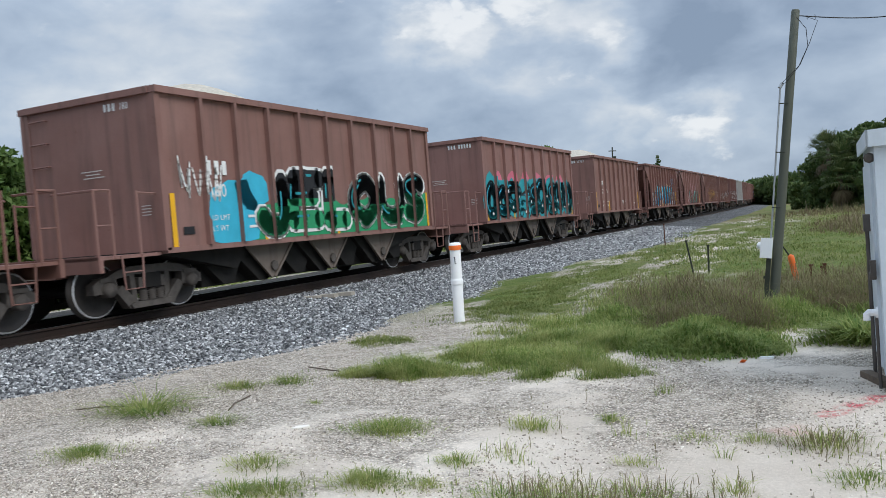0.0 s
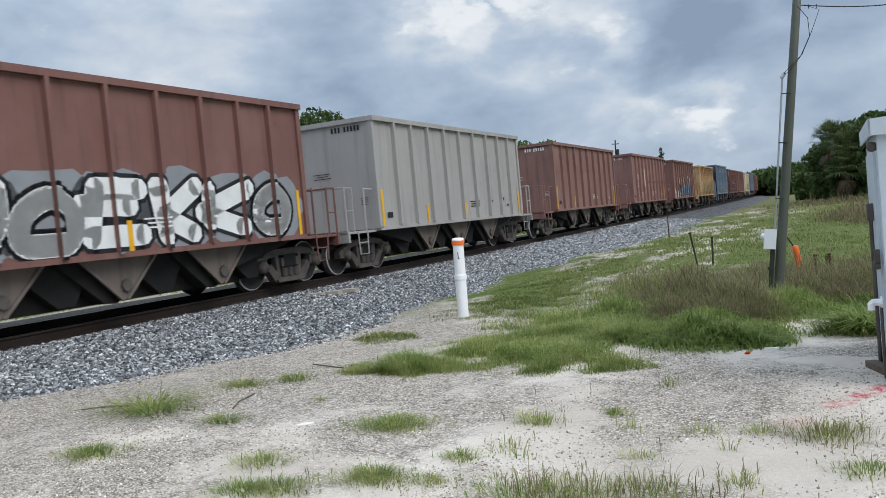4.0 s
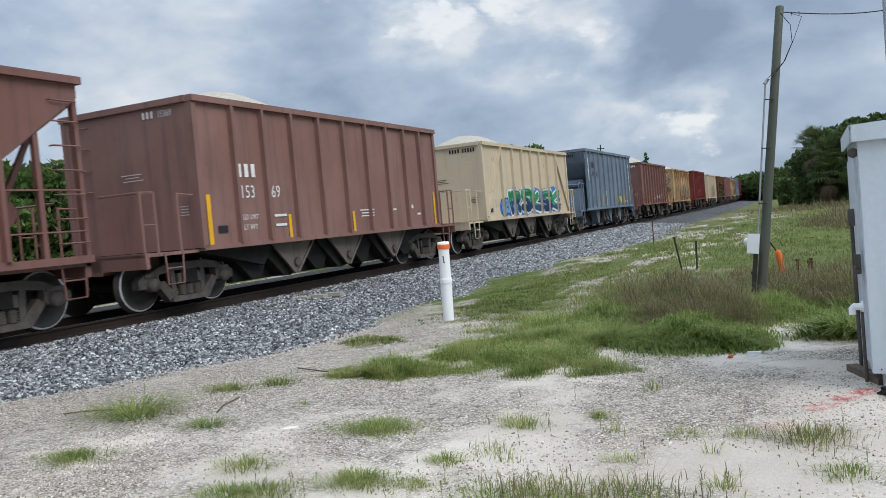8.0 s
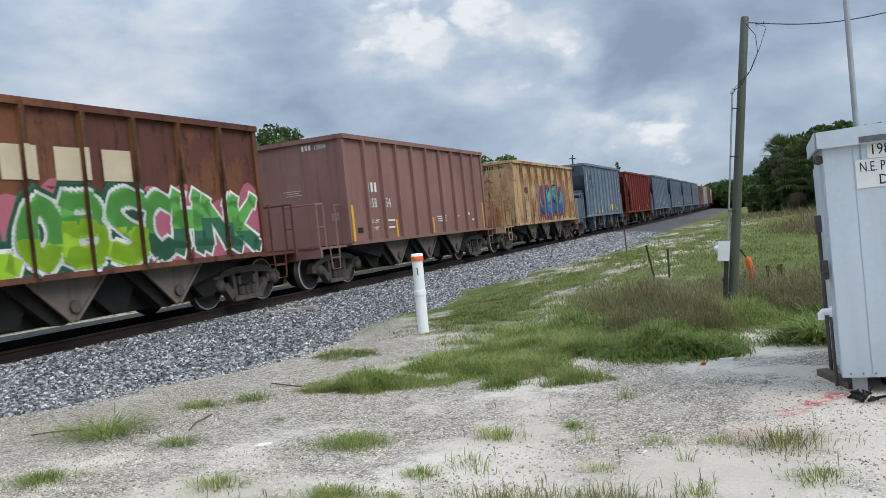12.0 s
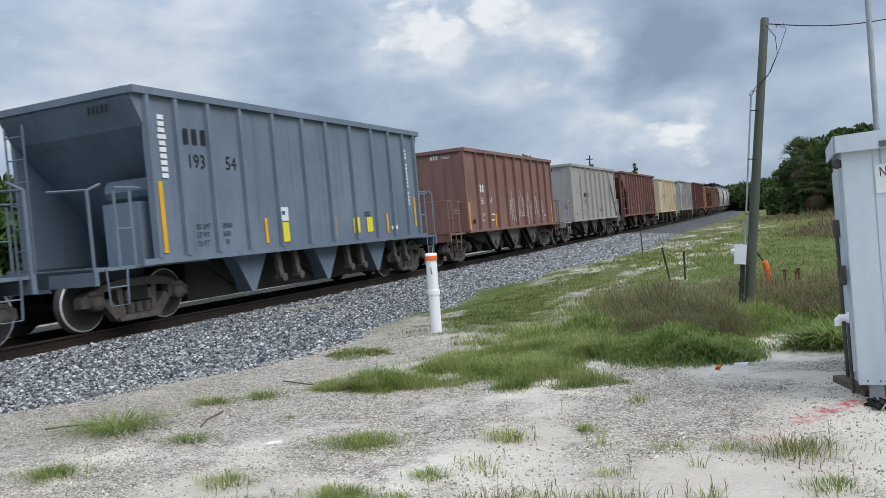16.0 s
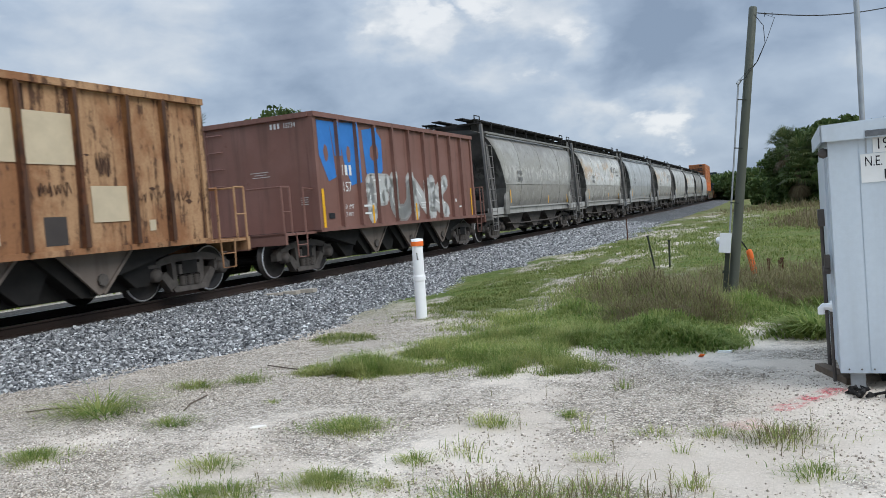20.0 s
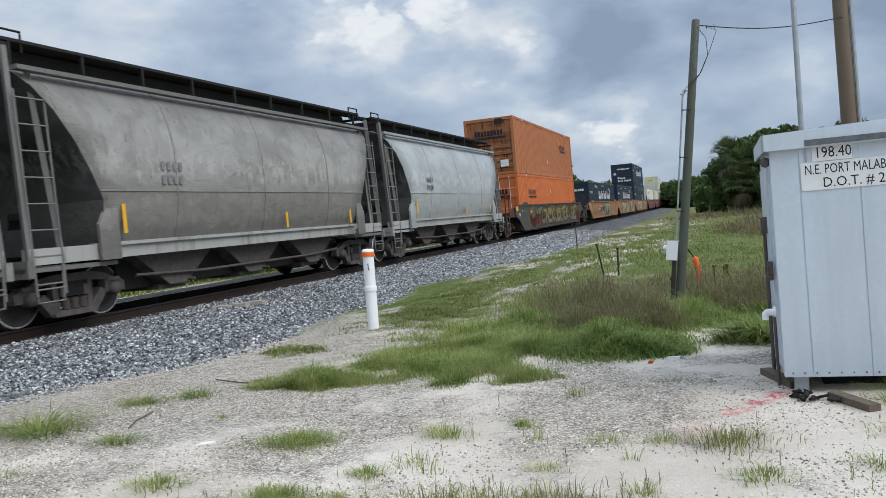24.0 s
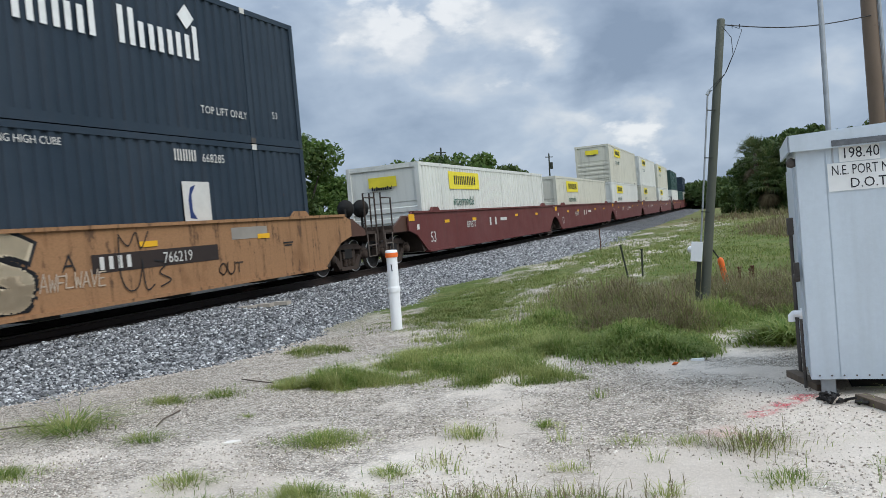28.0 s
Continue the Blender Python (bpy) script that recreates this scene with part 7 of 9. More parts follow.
    c, r, h = F(303.70, 9.8, RUST_RED, "rust-red hopper car with lime green graffiti", top=3.56, ink=BLACK, seed=24, ribs_n=8, stained=True, rib_mat=RIB_RUST)
    wavy(c, -4.8, 4.8, 2.15, 0.3, sp("dull_pink", (0.42, 0.12, 0.16)), r, "faded pink overspray")
    graffiti(c, 30, (-4.5, -1.45, 1.08, 2.3), 6, sp("bottle_green", (0.04, 0.14, 0.08)), WHITE, None, MINT, ribs=r, second=LIME, text="JELOUS", flare=0.5, fat=0.30)
    graffiti(c, 31, (-1.4, 1.7, 1.06, 2.3), 4, sp("leaf_green", (0.12, 0.38, 0.08)), WHITE, None, None, ribs=r, second=sp("bright_lime", (0.30, 0.52, 0.03)), text="LOBS", flare=0.5, fat=0.33, width=0.34, halo=sp("bottle_green", (0.04, 0.14, 0.08)))
    graffiti(c, 87, (1.6, 4.75, 1.06, 2.3), 4, sp("leaf_green", (0.12, 0.38, 0.08)), WHITE, None, None, ribs=r, second=sp("bottle_green", (0.04, 0.14, 0.08)), text="CHNK", flare=0.5, fat=0.33, width=0.32)
    rects(c, "pale_patch", [(-1.5 + 0.9 * i, 2.65, 0.6, 0.5) for i in range(4)], CREAM, ribs=r, label="cream repainted patch")
    F(316.99, 9.7, brown(2), BROWN_LABEL, number="15854", seed=25)
    c, r, h = F(330.22, 9.75, TAN_RUSTY, "rust-stained tan hopper car with blue graffiti", top=3.56, ink=BLACK, number="71960", mark=4, seed=26, ribs_n=8, stained=True)
    graffiti(c, 32, (-1.4, 2.9, 1.2, 2.6), 4, CYAN, NAVY_S, sp("plum", (0.25, 0.05, 0.10)), GOLD, ribs=r, second=BLUE)
    grey_hopper(342.91, "19401", 27)
    c, r, h = S(355.89, 11.9, DARK_RED, "red slope-ended open hopper car with pale diagonal scrapes", top=3.80, seed=28)
    grey_hopper(369.54, "19435", 29)
    grey_hopper(382.98, "19359", 30)
    grey_hopper(396.42, "19357", 31)
    grey_hopper(409.86, "19354", 32)
    c, r, h = F(423.59, 9.7, brown(0), "faded brown open hopper car with thin white tags", number="15664", seed=33)
    scribble(c, 33, (-1.0, 3.6, 1.2, 2.1), 6, OFFWHITE, ribs=r)
    F(436.63, 9.7, PALE_GREY, "pale grey steel open hopper car with diagonal end braces", ink=BLACK, number="1 395", num_at=-2.6, braces=True, seed=34, ribs_n=7)
    c, r, h = S(448.44, 12.4, brown(3), "brown slope-ended open hopper car with faded graffiti", seed=35, ribs_n=12)
    graffiti(c, 34, (0.8, 4.0, 1.1, 1.7), 5, sp("worn_grey", (0.17, 0.125, 0.11)), RUSTB, None, None, ribs=r, width=0.10)
    F(462.93, 9.75, TAN, "tan open hopper car with diagonal end braces", top=3.55, ink=BLACK, number="7127", mark=4, braces=True, ribs_n=7, seed=36, num_at=-2.6)
    c, r, h = F(476.07, 9.75, PALE_GREY, "pale grey open hopper car with blue and black graffiti", ink=BLACK, braces=True, ribs_n=7, seed=37)
    for i, (dy, dz, dr) in enumerate(((0.6, 1.35, 0.22), (1.3, 1.75, 0.2), (1.5, 1.25, 0.16), (2.2, 1.95, 0.2), (2.3, 1.4, 0.24), (3.2, 1.9, 0.17), (3.4, 1.35, 0.14), (4.2, 1.75, 0.15), (4.3, 1.3, 0.13))):
        for lay, (f, m) in enumerate(((1.2, BLACK), (1.0, SKYB), (0.45, OFFWHITE))):
            put_decal(c, "painted_drop", blob(dy + 0.06 * lay, dz, dr * f * 0.9, dr * f, random.Random(70 + i)), 1.55, r, m, lay + 1, (-4.8, 4.8, 1.04, 3.5), "blue sprayed drop with a dark outline" if lay == 1 else "")
    scribble(c, 36, (-0.7, 1.2, 1.7, 2.5), 5, BLACK, x=-h, end=True, width=0.022)
    scribble(c, 37, (-4.6, -3.2, 1.7, 2.5), 5, BLACK, ribs=r, width=0.022)
    F(489.19, 9.7, MAROON, "dark maroon open hopper car with white stencils", top=3.76, number="18026", seed=38)
    c, r, h = F(502.20, 9.6, TAN_RUSTIER, "rust-streaked orange-brown hopper car with cream patches", top=3.55, ink=BLACK, seed=39, mark=4, ribs_n=8, stained=True, rib_mat=RIB_RUST, ribs_at=(-3.75, -2.95, -1.95, -0.95, 0.0, 0.97, 1.97, 3.0, 3.82))
    rects(c, "pale_patch", [(0.5, 2.68, 0.82, 0.74), (1.5, 2.67, 0.84, 0.76), (-0.5, 2.68, 0.8, 0.72), (2.53, 1.70, 0.72, 0.56), (3.40, 1.33, 0.14, 0.18), (0.3, 1.25, 0.5, 0.16)], CREAM, ribs=r, label="cream repainted patch")
    rects(c, "overspray", [(1.48, 1.32, 0.4, 0.42)], sp("soot_smear", (0.06, 0.05, 0.045)), ribs=r, layer=0, label="dark sooty smear")
    scribble(c, 38, (1.2, 1.8, 1.85, 2.0), 4, RUST_RUN, ribs=r, width=0.016)
    scribble(c, 41, (2.3, 2.6, 2.2, 2.45), 3, RUST_RUN, ribs=r, width=0.015)
    scribble(c, 42, (3.1, 4.4, 1.75, 1.88), 5, RUST_RUN, ribs=r, width=0.014)
    c, r, h = F(515.58, 9.8, brown(1), "brown open hopper car with bright blue patch and grey letters", number="157  ", seed=40, end_number="15734")
    put_decal(c, "blue_paint", [[(-4.7, 3.5), (-4.15, 3.5), (-4.0, 2.2), (-4.35, 2.1), (-4.7, 2.7)], [(-4.15, 3.5), (-3.9, 3.5), (-3.75, 2.7), (-4.0, 2.7)], [(-3.8, 3.5), (-3.0, 3.55), (-2.75, 2.9), (-2.85, 2.1), (-3.3, 2.0), (-3.6, 2.6)], [(-2.6, 3.4), (-1.9, 3.5), (-1.55, 3.2), (-1.6, 2.4), (-2.0, 2.05), (-2.5, 2.3)]], 1.55, r, BLUE, 1, (-4.8, 4.8, 1.04, 3.55), "bright blue sprayed letters")
    put_decal(c, "paint_gap", blob(-2.1, 2.85, 0.16, 0.2, random.Random(4)) + blob(-3.35, 2.75, 0.10, 0.22, random.Random(5)) + blob(-4.4, 2.75, 0.1, 0.2, random.Random(6)), 1.55, r, BROWNS[1], 2, (-4.8, 4.8, 1.04, 3.55))
    graffiti(c, 39, (-2.5, 2.65, 1.06, 2.35), 4, sp("silver", (0.52, 0.52, 0.50)), sp("silver_mist", (0.44, 0.42, 0.40)), None, WHITE, ribs=r, text="FUNK", fat=0.31)
    ends = (527.1, 540.45, 554.1, 568.1, 582.2, 595.9, 608.7, 622.4, 635.9)
    tones = (0, 1, 2, 1, 4, 1, 3, 2)
    words = ("grime-darkened grey covered hopper car", "pale grey covered hopper car with rust stains", "clean pale grey covered hopper car")
    for i in range(8):
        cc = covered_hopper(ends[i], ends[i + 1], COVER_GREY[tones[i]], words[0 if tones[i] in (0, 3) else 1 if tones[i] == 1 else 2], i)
        if tones[i] == 1:
            faded = plain("faded_name_grey", (0.27, 0.265, 0.25))
            rects(cc, "company_mark", [(2.95 + 0.36 * k, 3.02, 0.10, 0.30) for k in range(5)] + [(3.1, 3.14, 0.36, 0.07), (4.0, 2.72, 0.7, 0.10)], faded, x=1.595)
            put_decal(cc, "company_mark", [[(2.1, 2.9), (2.6, 2.86), (2.45, 3.2), (2.2, 3.3)]], 1.57, (), faded, 4, (-99, 99, 0, 9), kind="stuff")
    # double-stack wells
    c = well_unit(647.75, WELL_DARK, "sooty double-stack well car covered in yellow graffiti", True, True)
    graffiti(c, 49, (-6.6, 8.4, 0.36, 1.5), 9, sp("dull_olive", (0.17, 0.155, 0.09)), sp("soot_brown", (0.05, 0.04, 0.03)), sp("dull_brown", (0.13, 0.09, 0.06)), None, x=1.46, bounds=(-9, 9, 0.36, 1.5), width=0.42, second=sp("dull_maroon", (0.17, 0.055, 0.045)))
    graffiti(c, 50, (-4.0, 7.0, 0.4, 1.5), 12, sp("ochre", (0.28, 0.22, 0.08)), BLACK, None, None, x=1.46, bounds=(-9, 9, 0.36, 1.5), width=0.10, second=sp("dull_khaki", (0.25, 0.22, 0.15)), lift=5)
    lettering("74068", 0.26, on_side(-3.4, 1.12, 1.50), OFFWHITE, c)
    bars(c, "company_mark", (-8.4, 1.2), [(2.2, 0.4), (2.2, 0.4)], OFFWHITE, 0.2, 0.3, x=1.46)
    set_a = [well_unit(670.7 + 19.08 * i, WELL_BROWN, w, i == 0, i == 2) for i, w in enumerate(("orange-brown double-stack well car with tags", "orange-brown well car with large cream graffiti", "orange-brown well car with bulging cream graffiti"))]
    thin_grey = sp("rubbed_grey", (0.30, 0.27, 0.23))
    for c, a in zip(set_a, (-4.62, 6.6, 0.9)):
        rects(c, "number_panel", [(a + 1.6, 0.95, 3.2, 0.30)], sp("panel_umber", (0.035, 0.024, 0.02)), x=1.46, layer=1, label="dark number panel")
        bars(c, "company_mark", (a + 0.15, 0.85), [(0.75, 1)] * 4, OFFWHITE, 0.21, 0.2, x=1.466)
        lettering("766219", 0.28, on_side(a + 1.62, 0.85, 1.485), OFFWHITE, c, 0.95)
        lettering("53", 0.46, on_side(-8.05, 0.48, 1.475), BLACK, c, 0.95)
        lettering("20", 0.16, on_side(-6.42, 1.02, 1.475), BLACK, c)
        rects(c, "stencil", [(-6.3, 1.36, 0.24, 0.03), (-6.3, 1.31, 0.24, 0.03), (-3.0, 0.94, 0.9, 0.035), (-1.9, 1.35, 0.5, 0.03), (6.6, 1.0, 0.4, 0.03), (6.6, 0.94, 0.3, 0.03)], BLACK, x=1.46)
    tag(set_a[0], "CANT SET IT", (-7.1, -4.9, 0.52, 0.86), sp("thin_umber", (0.055, 0.035, 0.025)), x=1.46)
    tag(set_a[0], "ODD", (-4.8, -3.3, 0.42, 0.74), sp("thin_umber", (0.055, 0.035, 0.025)), x=1.46)
    kw = dict(x=1.46, bounds=(-9.2, 9.2, 0.36, 1.52))
    graffiti(set_a[0], 51, (-1.0, 2.45, 0.42, 1.48), 4, sp("khaki", (0.42, 0.42, 0.27)), BLACK, DKTEAL, CREAM, text="SYPY", fat=0.31, **kw)
    graffiti(set_a[1], 52, (-5.95, -2.25, 0.36, 1.52), 3, CREAM, BLACK, None, None, text="iVY", fat=0.36, flare=0.5, width=0.36, second=sp("pale_umber", (0.42, 0.33, 0.22)), **kw)
    graffiti(set_a[1], 53, (-1.9, 4.65, 0.36, 1.52), 6, CREAM, BLACK, None, None, text="LEAGUE", fat=0.33, flare=0.5, width=0.32, second=sp("pale_umber", (0.42, 0.33, 0.22)), **kw)
    graffiti(set_a[2], 54, (-6.3, -0.2, 0.36, 1.52), 6, CREAM, BLACK, None, None, text="STYLES", fat=0.34, flare=0.3, second=sp("pale_umber", (0.42, 0.33, 0.22)), **kw)
    tag(set_a[2], "AWFLWAVE", (-0.15, 1.15, 0.62, 0.86), sp("chalk_tag", (0.50, 0.40, 0.30)), x=1.46, width=0.022)
    tag(set_a[2], "A", (0.3, 0.58, 0.9, 1.12), BLACK, x=1.46)
    tag(set_a[2], "OUT", (4.05, 4.85, 0.5, 0.72), sp("thin_umber", (0.055, 0.035, 0.025)), x=1.46, width=0.03)
    put_decal(set_a[2], "graffiti_tag", sum([stroke_polys(rounded([(y, z) for y, z in line], 6), 0.024) for line in (((1.5, 1.35), (1.48, 0.75), (1.62, 0.47), (1.85, 0.5), (1.98, 0.8)), ((2.0, 0.95), (2.05, 0.45), (2.25, 0.5)), ((2.3, 0.92), (2.6, 0.85), (2.4, 0.7), (2.68, 0.55), (2.4, 0.45)), ((1.5, 1.4), (1.7, 1.2), (1.9, 1.42), (2.0, 1.15), (2.2, 1.42)))], []), 1.46, (), BLACK, 6, (-9, 9, 0.36, 1.5), "thin black looping tag", kind="stuff")
    rects(set_a[2], "repaint_patch", [(5.2, 1.28, 1.25, 0.24)], thin_grey, x=1.46, layer=1, label="grey repainted patch")
    set_b = [well_unit(731.85 + 19.2 * i, WELL_RED, "oxide-red double-stack well car with white stencils", i == 0, i == 4) for i in range(5)]
    for c in set_b:
        lettering("53", 0.5, on_side(-8.0, 0.55, 1.475), OFFWHITE, c)
        lettering("890377", 0.34, on_side(-4.4, 0.9, 1.475), OFFWHITE, c)
        rects(c, "stencil", [(-1.6, 1.05, 0.2, 0.3), (-0.9, 1.05, 0.2, 0.3), (0.2, 1.1, 0.9, 0.12)], OFFWHITE, x=1.46)
    set_c = [well_unit(832.4 + 19.2 * i, WELL_RED, "oxide-red double-stack well car with white stencils", i == 0, i == 2) for i in range(3)]

    def company_marks(b, number, name=True):
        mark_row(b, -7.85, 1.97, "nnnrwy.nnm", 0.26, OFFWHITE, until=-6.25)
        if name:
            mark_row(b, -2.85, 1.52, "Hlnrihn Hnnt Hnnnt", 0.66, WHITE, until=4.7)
            diamond(b, "sticker", 4.2, 2.32, 0.24, WHITE, BOX_W)
        else:
            rects(b, "placard", [(4.02, 1.68, 0.8, 0.76)], OFFWHITE, x=BOX_W, label="white placard with a blue crescent")
            put_decal(b, "crescent", [[(3.78, 1.36), (3.98, 1.34), (3.86, 1.5), (3.86, 1.8), (3.76, 1.7)], [(3.76, 1.7), (3.86, 1.8), (4.0, 2.0), (3.84, 1.95)]], BOX_W, (), NAVY_S, 5, (-99, 99, 0, 9), "blue crescent")
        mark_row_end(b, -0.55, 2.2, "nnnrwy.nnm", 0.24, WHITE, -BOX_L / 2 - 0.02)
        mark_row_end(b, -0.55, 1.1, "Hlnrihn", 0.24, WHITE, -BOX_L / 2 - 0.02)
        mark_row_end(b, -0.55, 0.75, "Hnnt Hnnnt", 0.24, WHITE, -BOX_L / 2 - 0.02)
        diamond(b, "sticker", -0.85, 1.75, 0.2, WHITE, -BOX_L / 2 - 0.02, True)
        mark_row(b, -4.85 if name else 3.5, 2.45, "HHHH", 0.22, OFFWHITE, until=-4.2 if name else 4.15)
        lettering(number, 0.24, on_side(-4.05 if name else 4.3, 2.45, BOX_W + 0.008), OFFWHITE, b)
        lettering("WARNING HIGH CUBE", 0.17, on_side(-0.85, 2.58, BOX_W + 0.008), OFFWHITE, b)
        lettering("TOP LIFT ONLY", 0.22, on_side(4.4, 0.50, BOX_W + 0.008), OFFWHITE, b)
        lettering("53", 0.22, on_side(6.9, 0.6, BOX_W + 0.008), OFFWHITE, b)

    def hunt_marks(b):
        rects(b, "name_panel", [(-3.75, 2.35, 3.3, 0.62)], LABEL_YELLOW, x=BOX_W, layer=1, label="yellow name panel")
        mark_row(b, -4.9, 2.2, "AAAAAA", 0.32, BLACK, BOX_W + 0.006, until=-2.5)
        lettering("Intermodal", 0.5, on_side(-5.1, 1.46, BOX_W + 0.01), sp("deep_green", (0.02, 0.10, 0.07)), b, 1.0)
        rects(b, "name_panel", [(0.0, 2.35, 1.0, 0.34)], LABEL_YELLOW, x=-BOX_L / 2 - 0.02, end=True, layer=1, label="yellow name panel")
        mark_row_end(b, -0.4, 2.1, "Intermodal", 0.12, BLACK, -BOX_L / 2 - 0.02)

    z0, z1 = 0.27, 3.19
    for z, m, d, lab in ((z0, ORANGE_B, True, "bright orange shipping container with bar-locked doors"), (z1, ORANGE_A, False, "faded orange shipping container with a ribbed front wall")):
        b = container(639.65, z, m, lab, d, end_mat=None if d else rusted("rusted_orange_end", (0.36, 0.14, 0.06), (0.20, 0.08, 0.035), (0.05, 0.025, 0.018), 0.6, 61))
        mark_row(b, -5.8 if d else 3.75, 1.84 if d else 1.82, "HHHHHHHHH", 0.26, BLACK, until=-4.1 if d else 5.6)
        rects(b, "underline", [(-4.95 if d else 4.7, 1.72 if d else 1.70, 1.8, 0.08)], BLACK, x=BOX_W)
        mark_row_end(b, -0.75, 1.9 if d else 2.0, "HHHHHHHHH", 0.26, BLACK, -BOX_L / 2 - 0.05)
        rects(b, "underline", [(0.0, 1.78 if d else 1.88, 1.7, 0.10)], BLACK, x=-BOX_L / 2 - 0.05, end=True)
        diamond(b, "sticker", -0.1 if d else -0.35, 2.0 if d else 0.85, 0.15, OFFWHITE, BOX_W)
        diamond(b, "sticker", -0.95, 1.55, 0.16, OFFWHITE, -BOX_L / 2 - 0.05, True)
        if not d:
            rects(b, "vent_plate", [(0.55, 2.68, 0.42, 0.28)], BLACK, x=-BOX_L / 2 - 0.05, end=True)
            rects(b, "vent_plate", [(0.72, 0.55, 0.42, 0.34)], WHITE, x=-BOX_L / 2 - 0.06, end=True)
    navy = "dark navy ribbed shipping container with white lettering"
    company_marks(container(662.62, z0, NAVY, navy), "668186")
    company_marks(container(681.7, z0, NAVY, navy), "669271")
    company_marks(container(700.58, z0, NAVY, navy, True), "668285", False)
    company_marks(container(700.58, z1, NAVY, navy), "669231")
    white = "white ribbed shipping container with a yellow name panel"
    for i, (n, stack) in enumerate(((0, 1), (1, 1), (2, 2), (3, 2), (4, 2))):
        for j in range(stack):
            b = container(723.75 + 19.2 * i, (z0, z1)[j], WHITE_BOX if (i + j) % 2 == 0 else CREAM_BOX, white, i == 3)
            hunt_marks(b)
    container(824.3, z0, WHITE_BOX, "white ribbed shipping container")
    container(824.3, z1, GREEN_BOX, "dark green ribbed shipping container")
    container(843.5, z0, GREEN_BOX, "dark green ribbed shipping container")
    container(862.7, z0, CREAM_BOX, "cream ribbed shipping container")
    container(862.7, z1, NAVY, navy)


build_train()

# ---- things in the yard ----
PVC = plain("white_pvc", (0.90, 0.90, 0.89), 0.45, 0, 0.04, 9)
ORANGE = plain("orange_plastic", (0.85, 0.17, 0.03), 0.5, 0, 0.12, 6)
POLE_WOOD = paint("weathered_pole", (0.088, 0.094, 0.072), rust=0.1, grime=0.6, seed=50, rust_color=(0.07, 0.055, 0.04), grime_color=(0.08, 0.085, 0.06))
POLE_BROWN = paint("brown_pole_wood", (0.15, 0.108, 0.075), rust=0.1, grime=0.6, seed=52, rust_color=(0.09, 0.06, 0.04), grime_color=(0.10, 0.085, 0.065))
GALV = plain("galvanised_grey", (0.40, 0.42, 0.43), 0.45, 0.4, 0.2, 12)
HUT = paint("pale_hut_aluminium", (0.54, 0.60, 0.645), rust=0.0, grime=0.2, seed=51, fade=0.2, rough=0.5, grime_color=(0.35, 0.37, 0.38))
BOARD = plain("grey_timber", (0.15, 0.115, 0.085), 0.9, 0, 0.4, 10, 0.6)
RUST_IRON = plain("rusty_iron", (0.13, 0.055, 0.03), 0.85, 0.1, 0.4, 12)
WIRE = plain("black_cable", (0.015, 0.015, 0.015), 0.6)
DARK_STICK = plain("dark_stake", (0.05, 0.055, 0.04), 0.85)


def gz(x, y):
    return float(ground_height(np.array(x), np.array(y)))


def thing(name, label, category, at, group=""):
    ob = tagged(new(name), label, category, group)
    ob.matrix_basis = at
    return ob


def marker_post(x, y):
    z = gz(x, y)
    ob = thing("marker_post", "white plastic marker post with an orange cap", "marker post", pose(x, y, z, 0.6, 0.9, 20))
    part("pipe", lambda bm: lathe(bm, [(0.085, -0.12), (0.085, 0.57), (0.085, 0.58), (0.098, 0.60), (0.098, 0.605), (0.098, 0.655), (0.098, 0.66), (0.085, 0.68), (0.085, 0.69), (0.085, 1.125), (0.085, 1.13), (0.095, 1.14)], "z", (0, 0, 0), 20), PVC, ob)
    part("cap", lambda bm: lathe(bm, [(0.097, 1.13), (0.098, 1.19), (0.094, 1.20)], "z", (0, 0, 0), 20), ORANGE, ob, "orange band")
    part("cap_top", lambda bm: lathe(bm, [(0.094, 1.198), (0.092, 1.235), (0.07, 1.24), (0.01, 1.245)], "z", (0, 0, 0), 20), PVC, ob)
    part("painted_mark", lambda bm: [box(bm, 0.030 + a, 0.030 + a + 0.012, -0.0905, -0.082, b, b + c) for a, b, c in ((-0.04, 0.92, 0.10), (-0.028, 0.92, 0.012), (-0.05, 1.01, 0.012))], BLACK, ob, "small dark painted mark")


